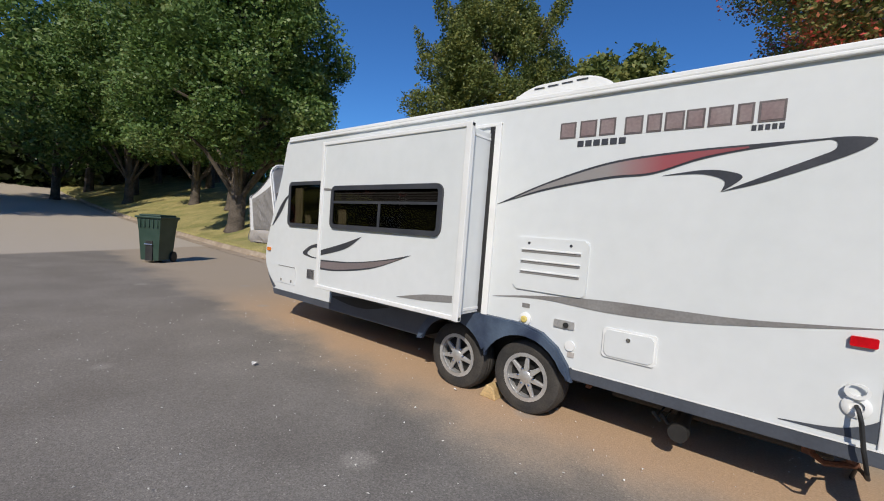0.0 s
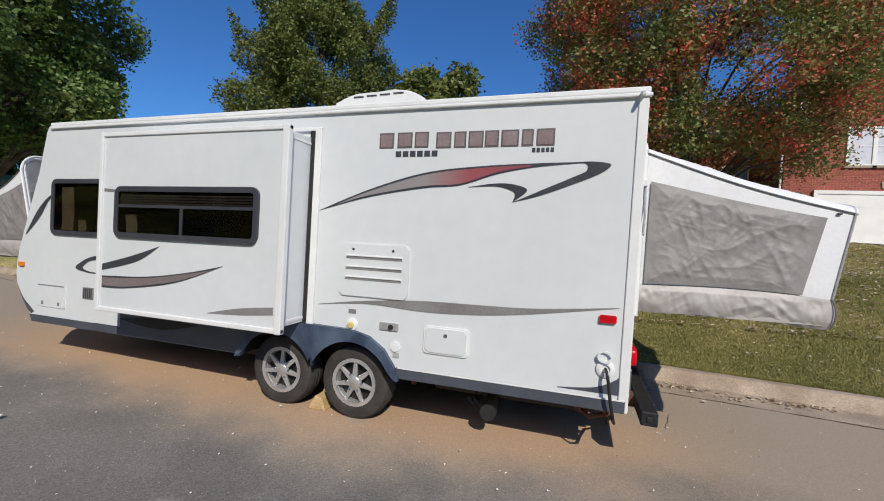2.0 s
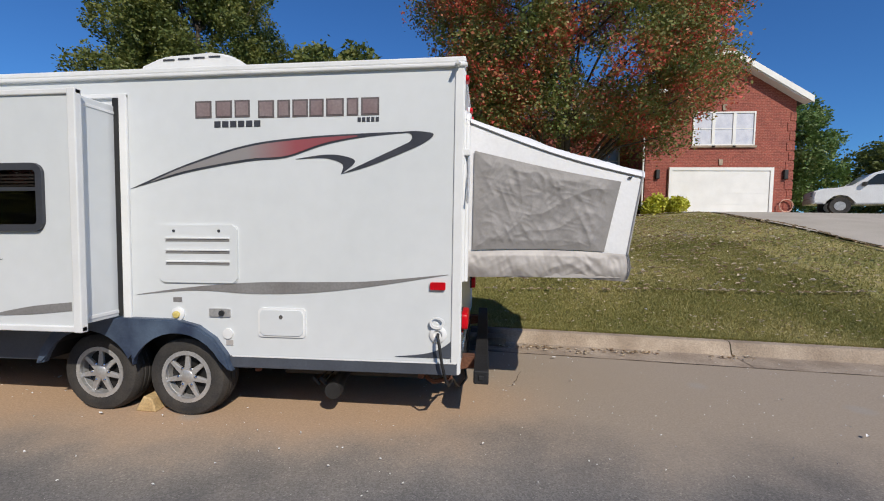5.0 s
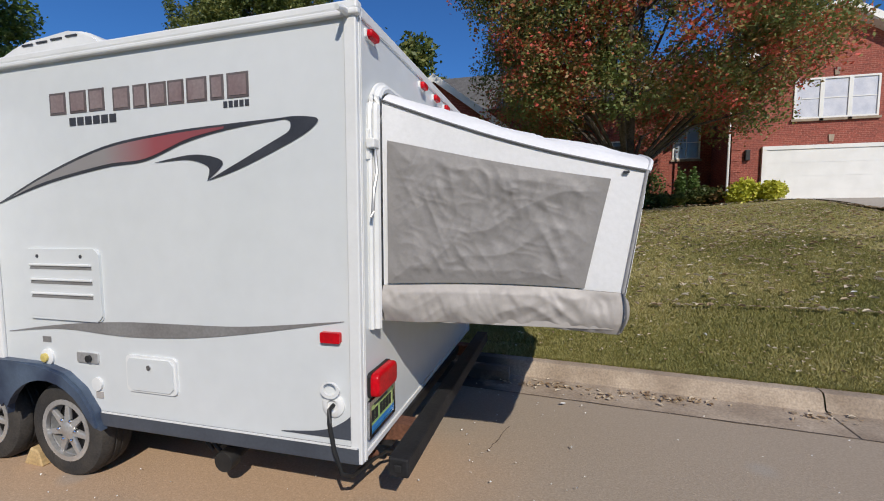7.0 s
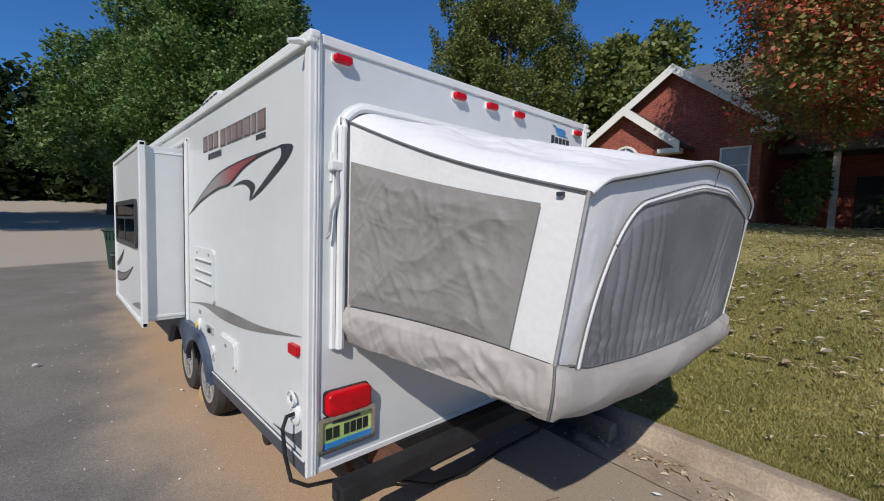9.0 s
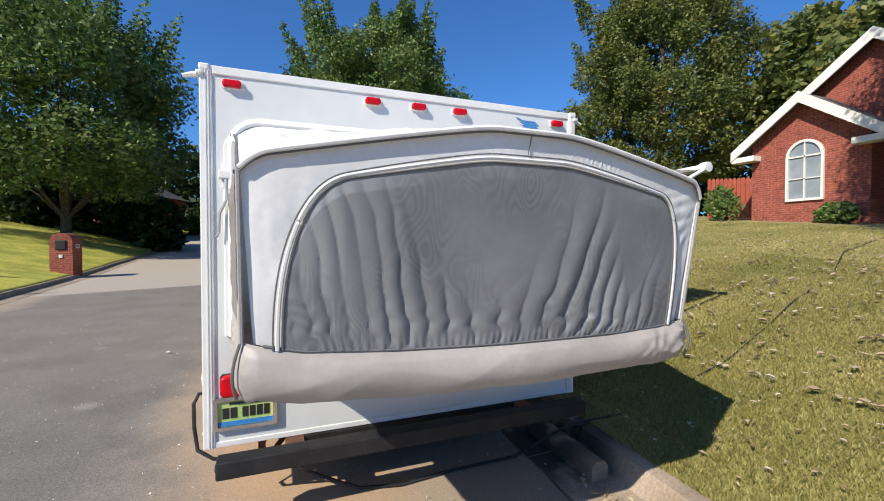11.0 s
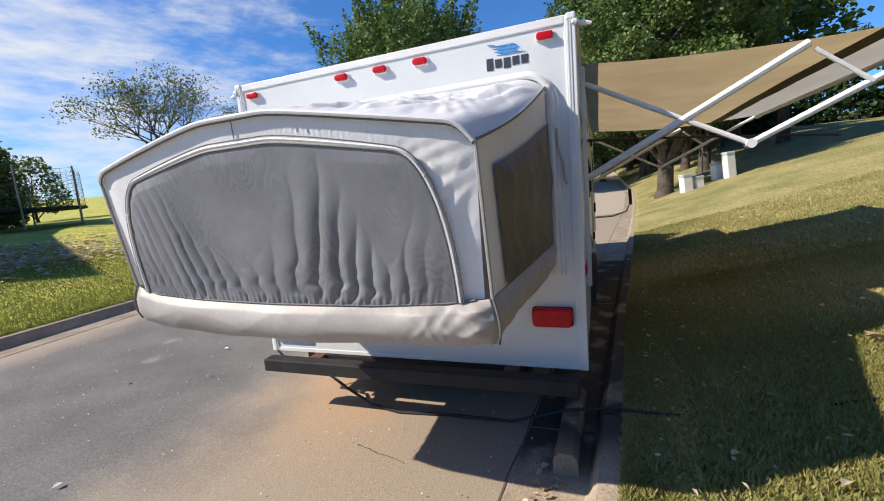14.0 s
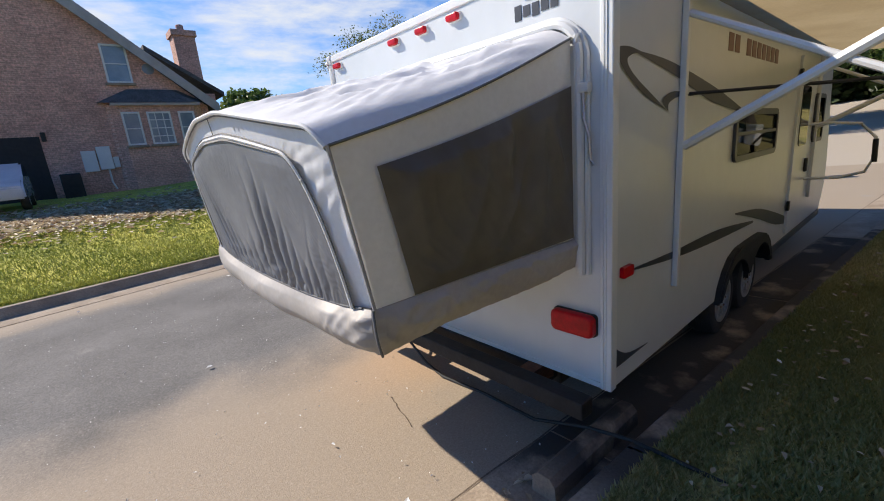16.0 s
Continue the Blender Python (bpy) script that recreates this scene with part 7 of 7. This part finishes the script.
# driveway
def driveway():
    verts, faces = [], []
    ys = np.linspace(1.9, 19.0, 30)
    n = 8
    for y in ys:
        w0 = 8.55 + 0.25 * math.sin(y * 0.5) - 1.6 * max(0, (4.5 - y) / 2.6) ** 2
        w1 = 14.4 + 9.0 * max(0, min(1, (y - 11) / 2.5))
        for k in range(n):
            x = w0 + (w1 - w0) * k / (n - 1)
            verts.append((x, float(y), ground_z(x, max(float(y), near_kerb(x) + .16)) + 0.05))
    for i in range(len(ys) - 1):
        for k in range(n - 1):
            a = i * n + k
            faces.append((a, a + 1, a + n + 1, a + n))
    tagged(skin("driveway", verts, faces, DRIVE), "pale concrete driveway up to the garage", "driveway", kind="structure")


driveway()


def pickup(x, y, z):
    root = tagged(new("pickup_truck"), "white pickup truck parked on the driveway", "pickup truck")
    root.location = (x, y, z)
    CAR = mat("white_car_paint", (0.75, 0.76, 0.77), 0.25, (0.68, 0.69, 0.7), 2, coat=0.6)
    root.rotation_euler.z = radians(-24)
    bm = B()
    prism(bm, [(0.0, .5), (-0.02, .8), (0.03, 1.08), (.3, 1.17), (1.3, 1.24), (1.95, 1.80), (2.25, 1.9), (3.75, 1.9), (3.95, 1.78), (4.05, 1.3), (5.7, 1.3), (5.75, .6), (5.1, .5), (5.02, .72), (4.85, .88), (4.6, .93), (4.35, .88), (4.18, .72), (4.1, .48), (1.42, .45), (1.34, .72), (1.17, .88), (.92, .93), (.67, .88), (.5, .72), (.42, .5)], "y", 0, 1.95)
    bmesh.ops.bevel(bm, geom=[e for e in bm.edges if abs(e.verts[0].co.y - e.verts[1].co.y) < 0.01], offset=0.05, segments=2, affect="EDGES")
    part("body", bm, CAR, root)
    for pts in ([(1.62, 1.30), (2.05, 1.73), (2.3, 1.78), (2.75, 1.78), (2.75, 1.30)], [(2.85, 1.30), (2.85, 1.78), (3.65, 1.78), (3.85, 1.65), (3.9, 1.30)]):
        bm = B()
        prism(bm, pts, "y", -.012, .0)
        part("side_window", bm, GLASS_DARK, root)
    bm = B()
    loft(bm, [[(1.40, 0.15, 1.285), (1.40, 1.8, 1.285)], [(1.93, 0.22, 1.755), (1.93, 1.73, 1.755)]])
    part("windscreen", bm, GLASS_DARK, root)
    bm = B()
    box(bm, -0.06, 0.02, 0.1, 1.85, .5, .72, 0.03)
    part("bumper", bm, RIM, root, "grey front bumper")
    for wy in (0.12, 1.55):
        bm = B()
        box(bm, -0.04, 0.06, wy, wy + .28, .82, 1.03, 0.03)
        part("headlight", bm, WINDOW, root)
    for wx in (0.92, 4.6):
        for wy in (0.02, 1.72):
            bm = B()
            lathe(bm, [(.2, 0), (.36, -.02), (.39, .05), (.39, .2), (.3, .22)], (wx, wy, .39), "y", 26)
            w = part("wheel", bm, TYRE, root, "", True)
            bm = B()
            lathe(bm, [(.2, -.015), (.17, .02), (0.0001, .01)], (wx, wy, .39), "y", 20)
            part("rim", bm, RIM, w)
    bm = B()
    box(bm, 1.6, 1.75, -.15, .02, 1.25, 1.42, .03)
    part("wing_mirror", bm, BLACK, root)
    for a in (2.5, 3.5):
        bm = B()
        box(bm, a, a + .16, -.03, 0, 1.08, 1.12, .01)
        part("door_handle", bm, BLACK, root)


pickup(14.95, 18.1, ground_z(16, 17.6) + 0.06)


def small_car(x, y, z):
    root = tagged(new("car"), "white car parked by the open garage", "car")
    root.location = (x, y, z)
    CAR = mat("pearl_car_paint", (0.72, 0.73, 0.74), 0.25, None, 2, coat=0.6)
    bm = B()
    prism(bm, [(0.0, .35), (0.0, .7), (.3, .85), (1.1, .95), (1.7, 1.4), (2.9, 1.42), (3.7, 1.0), (4.3, .9), (4.35, .35)], "x", 0, 1.75)
    for v in bm.verts:
        v.co = Vector((v.co.x, -v.co.y, v.co.z))
    bmesh.ops.bevel(bm, geom=bm.edges[:], offset=0.05, segments=2, affect="EDGES")
    part("body", bm, CAR, root, "", True)
    bm = B()
    prism(bm, [(-1.2, 1.0), (-1.7, 1.34), (-2.9, 1.36), (-3.5, 1.02)], "x", -.012, 0)
    part("side_window", bm, GLASS_DARK, root)
    for wy in (-.8, -3.4):
        bm = B()
        lathe(bm, [(.18, 0), (.3, -.01), (.32, .04), (.32, .18), (.25, .2)], (0, wy, .32), "x", 22)
        w = part("wheel", bm, TYRE, root, "", True)
        bm = B()
        lathe(bm, [(.2, -.012), (.15, .0), (0.0001, -.01)], (0, wy, .32), "x", 18)
        part("rim", bm, RIM, w)


small_car(2.75, -13.6, ground_z(3.5, -16))
bm = B()
box(bm, 1.3, 1.95, -19.6, -18.95, 1.0, 2.0, .04)
tagged(part("rubbish_bin", bm, BLACK), "black rubbish bin against the brick wall", "bin")


def shrub(x, y, r, h, material, label, seed, count=2600, size=0.07):
    root = tagged(new("shrub"), label, "shrub")
    root.location = (x, y, ground_z(x, y) - 0.05)
    rng = random.Random(seed)
    bm = B()
    for k in range(7):
        a = k * 0.9
        tube(bm, [(0, 0, 0), (r * .3 * math.cos(a), r * .3 * math.sin(a), h * .5), (r * .55 * math.cos(a), r * .55 * math.sin(a), h * .8)], 0.02, 5, taper=[1, .7, .3])
    part("stems", bm, BARK, root)
    L = [(rng.uniform(-.6, .6) * r, rng.uniform(-.5, .5) * r, h * rng.uniform(.3, .72), r * rng.uniform(.4, .6), h * .35) for _ in range(7)]
    leaves("foliage", L, count, size, material, root, seed)


for k, (x, y, r, h, m_, lb) in enumerate(((8.1, 17.9, .7, 1.0, LEAF_YELLOW, "bright yellow-green shrub by the garage"), (8.9, 17.7, .6, .85, LEAF_YELLOW, "bright yellow-green shrub by the garage"), (6.4, 19.6, .45, 1.6, LEAF_GREEN, "small clipped green shrub by the wall"), (4.4, 18.6, .9, .9, LEAF_OLIVE, "low olive shrub in the bed"), (5.6, 18.9, .7, .7, LEAF_OLIVE, "low brownish shrub in the bed"), (7.0, 19.2, .8, .9, LEAF_GREENRED, "reddish shrub by the wall"), (2.4, 19.3, 1.1, 2.0, LEAF_GREEN, "dense green shrub under the window"), (4.6, 20.3, 1.0, 2.0, LEAF_GREEN, "dense green shrub under the window"), (-0.6, 18.9, .8, 2.6, LEAF_GREEN, "tall green shrub by the porch"), (-8.6, 16.2, .8, 1.4, LEAF_GREEN, "loose green shrub by the fence"), (-5.0, 16.3, .5, .7, LEAF_GREEN, "small shrub under the arched window"), (3.4, 17.0, .8, .8, LEAF_DARK, "dark low shrub behind the maple"))):
    shrub(x, y, r, h, m_, lb, 60 + k)

# stained fence beside the house
fence = tagged(new("fence"), "red-stained board fence beside the brick house", "fence")
for k in range(17):
    x = -11.2 + 0.19 * k
    z = ground_z(x, 19.0)
    bm = B()
    prism(bm, [(x, z - .1), (x + .17, z - .1), (x + .17, z + 1.72), (x + .12, z + 1.8), (x + .05, z + 1.8), (x, z + 1.72)], "y", 19.0, 19.025)
    part("board", bm, FENCE, fence)
for zz in (.4, 1.4):
    bm = B()
    box(bm, -11.2, -7.95, 19.025, 19.07, 2.3 + zz - .05, 2.3 + zz + .05)
    part("rail", bm, FENCE, fence)


def far_house(x, y, turn, w, d, label):
    root = tagged(new("house"), label, "house")
    root.matrix_world = pose(x, y, ground_z(x, y) - .2, 0, 0, turn)
    bm = B()
    box(bm, -w / 2, w / 2, -d / 2, d / 2, 0, 2.9)
    part("wall", bm, BRICK, root)
    bm = B()
    loft(bm, [[(-w / 2 - .5, -d / 2 - .5, 2.9), (w / 2 + .5, -d / 2 - .5, 2.9), (w / 2 + .5, d / 2 + .5, 2.9), (-w / 2 - .5, d / 2 + .5, 2.9), (-w / 2 - .5, -d / 2 - .5, 2.9)], [(-w / 2 + 3, -.1, 5.2), (w / 2 - 3, -.1, 5.2), (w / 2 - 3, .1, 5.2), (-w / 2 + 3, .1, 5.2), (-w / 2 + 3, -.1, 5.2)]])
    part("roof", bm, SHINGLE, root)
    for k in range(4):
        bm = B()
        xx = -w / 2 + 1.5 + k * (w - 3) / 3
        box(bm, xx - .5, xx + .5, -d / 2 - .04, -d / 2, .9, 2.3)
        part("window", bm, PAINT, root)


far_house(-55, -17, 75, 12, 8, "single-storey brick house on the far rise")
far_house(-70, -52, 60, 14, 9, "grey-roofed house far beyond the lawn")


def trampoline(x, y):
    root = tagged(new("trampoline"), "round trampoline with a net enclosure on the far lawn", "trampoline")
    root.location = (x, y, ground_z(x, y))
    bm = B()
    tube(bm, [(2.0 * math.cos(radians(a)), 2.0 * math.sin(radians(a)), .8) for a in range(0, 360, 15)], .07, 6, closed=True)
    part("ring", bm, BLACK, root)
    bm = B()
    lathe(bm, [(1.95, .78), (0.0001, .76)], (0, 0, 0), "z", 24)
    part("mat", bm, BLACK, root)
    for a in range(0, 360, 60):
        c, s = 2.05 * math.cos(radians(a)), 2.05 * math.sin(radians(a))
        bm = B()
        tube(bm, [(c, s, 0), (c, s, 2.6)], .035, 6)
        part("pole", bm, DECAL_GREY, root)
    for zz in [1.0 + 0.17 * k for k in range(10)]:
        bm = B()
        tube(bm, [(2.0 * math.cos(radians(a)), 2.0 * math.sin(radians(a)), zz - 0.1 * abs(math.sin(radians(a * 3)))) for a in range(0, 360, 10)], .006, 4, closed=True)
        part("net_cord", bm, BLACK, root)
    for a in range(0, 360, 8):
        bm = B()
        c, s = 2.0 * math.cos(radians(a)), 2.0 * math.sin(radians(a))
        tube(bm, [(c, s, .82), (c * 0.99, s * 0.99, 2.5 - 0.1 * abs(math.sin(radians(a * 3))))], .005, 4)
        part("net_cord", bm, BLACK, root)


trampoline(-8.5, -20.9)

# ---- fallen leaves, litter and grass ----
def scatter(name, label, category, material, count, pick, size, seed, flat=0.25):
    """Small curled pieces lying on the ground."""
    rng = random.Random(seed)
    verts, faces = [], []
    for i in range(count):
        x, y = pick(rng)
        z = turf_z(x, y) + 0.055 if (y > near_kerb(x) + .16 or y < far_kerb(x) - .16) else road_z(x) + 0.008
        s = size * rng.uniform(.5, 1.4)
        a = rng.uniform(0, 6.28)
        c, d = math.cos(a) * s, math.sin(a) * s
        lift = s * rng.uniform(.1, .1 + flat * 2)
        wide, tip = rng.uniform(.35, .7), s * rng.uniform(0, flat * 1.5)
        b = len(verts)
        for along, side_, up in ((-1, 0, 0), (-.45, wide * .8, lift), (.25, wide, lift * 1.2), (1, 0, tip), (.3, -wide, lift), (-.4, -wide * .75, lift * .7), (0, .04, 0)):
            verts.append((x + c * along - d * side_, y + d * along + c * side_, z + .012 + up))
        faces += [(b, b + 6, b + 2, b + 1), (b + 6, b + 3, b + 2), (b, b + 5, b + 4, b + 6), (b + 6, b + 4, b + 3)]
    return tagged(skin(name, verts, faces, material), label, category, kind="stuff")


def lawn_spot(r):
    x = r.uniform(-9, 8.4)
    return x, near_kerb(x) + .3 + 15 * r.random() ** 1.2


scatter("fallen_leaves", "dry brown leaves scattered over the lawn", "fallen leaves", LEAF_DRY, 6000, lawn_spot, 0.02, 1)
scatter("maple_leaves", "fallen leaves under the maple", "fallen leaves", LEAF_DRY, 5200, lambda r: (min(8.3, 3.9 + r.gauss(0, 3.3)), max(4.2, 9.6 + r.gauss(0, 3.0))), 0.044, 2)


scatter("mulch_patch", "brown leaf mulch on the lawn across the street", "fallen leaves", LEAF_DRY, 9000, lambda r: (1.0 + r.gauss(0, 3.6), -11.6 + r.gauss(0, 1.3)), 0.075, 7)


def gutter_spot(r):
    c, d = r.choice(((0.6, 0.24), (0.8, 0.17), (0.97, 0.13), (1.33, 0.27), (1.6, 0.14), (1.85, 0.2), (2.05, 0.1), (2.9, 0.12), (-13, 0.05), (-14, 0.05)))
    x = c + r.gauss(0, .12)
    return x, near_kerb(x) - max(0.02, r.gauss(d, .05))


scatter("gutter_leaves", "dry leaves gathered in the gutter", "fallen leaves", LEAF_DRY, 190, gutter_spot, 0.024, 3)


def road_crack(seed, line):
    """A thin dark crack wandering over the paving between given points."""
    rng = random.Random(seed)
    verts, faces = [], []
    for (xa, ya), (xb, yb) in zip(line, line[1:]):
        k = max(2, int(math.hypot(xb - xa, yb - ya) / 0.03))
        for i in range(k):
            t = i / k
            x, y, w = xa + (xb - xa) * t + rng.uniform(-.006, .006), ya + (yb - ya) * t + rng.uniform(-.006, .006), rng.uniform(.0015, .0045)
            n_ = Vector((ya - yb, xb - xa, 0)).normalized() * w
            verts += [(x - n_.x, y - n_.y, road_z(x) + .004), (x + n_.x, y + n_.y, road_z(x) + .004)]
    for i in range(len(verts) // 2 - 1):
        faces.append((2 * i, 2 * i + 2, 2 * i + 3, 2 * i + 1))
    tagged(skin("road_crack", verts, faces, CRACK), "thin dark crack in the tan paving", "crack", kind="structure")


CRACK = mat("dirt_in_crack", (0.07, 0.05, 0.038), 0.95, (0.12, 0.08, 0.055), 6, fine=0.3)
road_crack(1, ((0.44, 1.0), (0.50, 1.23), (0.55, 1.42)))
scatter("paper_scraps", "small white scraps on the ground", "litter", PAINT, 46, lambda r: (r.uniform(-5, 5), r.uniform(-4, 8)), 0.028, 4)
scatter("road_grit", "pale grit and stones on the asphalt", "grit", PAINT, 1300, lambda r: (r.uniform(-8, 5), r.uniform(-4.2, 2.2)), 0.0065, 5, 0.6)


LEAF_GRASS = leaf_mat("lawn_blades", (0.19, 0.205, 0.062), (0.34, 0.31, 0.105), (0.66, 0.56, 0.28))
LEAF_VERGE = leaf_mat("green_lawn_blades", (0.14, 0.19, 0.04), (0.25, 0.28, 0.055), (0.42, 0.4, 0.1))


def grass(name, label, count, spot, h, seed, blade=LEAF_GRASS):
    rng = np.random.default_rng(seed)
    xy = spot(rng, count)
    z = np.array([turf_z(float(x), float(y)) for x, y in xy])
    a = rng.random(count) * 6.283
    w = 0.006 + 0.006 * rng.random(count)
    hh = h * (0.4 + 0.9 * rng.random(count))
    tip = (rng.random((count, 2)) - .5) * hh[:, None] * 1.7
    v = np.empty((count, 3, 3))
    v[:, 0, 0], v[:, 0, 1], v[:, 0, 2] = xy[:, 0] - np.cos(a) * w, xy[:, 1] - np.sin(a) * w, z - .005
    v[:, 1, 0], v[:, 1, 1], v[:, 1, 2] = xy[:, 0] + np.cos(a) * w, xy[:, 1] + np.sin(a) * w, z - .005
    v[:, 2, 0], v[:, 2, 1], v[:, 2, 2] = xy[:, 0] + tip[:, 0], xy[:, 1] + tip[:, 1], z + hh
    me = bpy.data.meshes.new(name)
    me.vertices.add(count * 3)
    me.vertices.foreach_set("co", v.reshape(-1))
    me.loops.add(count * 3)
    me.loops.foreach_set("vertex_index", np.arange(count * 3, dtype=np.int32))
    me.polygons.add(count)
    me.polygons.foreach_set("loop_start", np.arange(0, count * 3, 3, dtype=np.int32))
    me.update(calc_edges=True)
    me.materials.append(blade)
    return tagged(new(name, me), label, "grass", kind="stuff")


def near_patch(rng, n):
    x = -9 + 17.3 * rng.random(n)
    k = np.interp(x, [-60, -31, -20, -2, 30], [4.6, 4.8, 4.1, 2.62, 0.5])
    return np.stack([x, k + .17 + 12 * rng.random(n) ** 1.9], 1)


def far_patch(rng, n):
    x = -13 + 23 * rng.random(n)
    k = np.interp(x, [-60, -27, -9, -4, 0, 3, 30], [-10.5, -8.4, -6.2, -5.4, -5.0, -4.6, -2.5])
    return np.stack([x, k - .17 - 5 * rng.random(n) ** 1.4], 1)


def close_patch(rng, n):
    x = -3.5 + 9.5 * rng.random(n)
    k = np.interp(x, [-60, -31, -20, -2, 30], [4.6, 4.8, 4.1, 2.62, 0.5])
    return np.stack([x, k + .16 + 6.5 * rng.random(n) ** 1.5], 1)


grass("grass", "short dry-tipped lawn grass", 260000, near_patch, 0.034, 11)
grass("thick_grass", "thick short grass beside the kerb", 380000, close_patch, 0.034, 13)
grass("verge_grass", "short lawn grass across the street", 130000, far_patch, 0.05, 12, LEAF_VERGE)
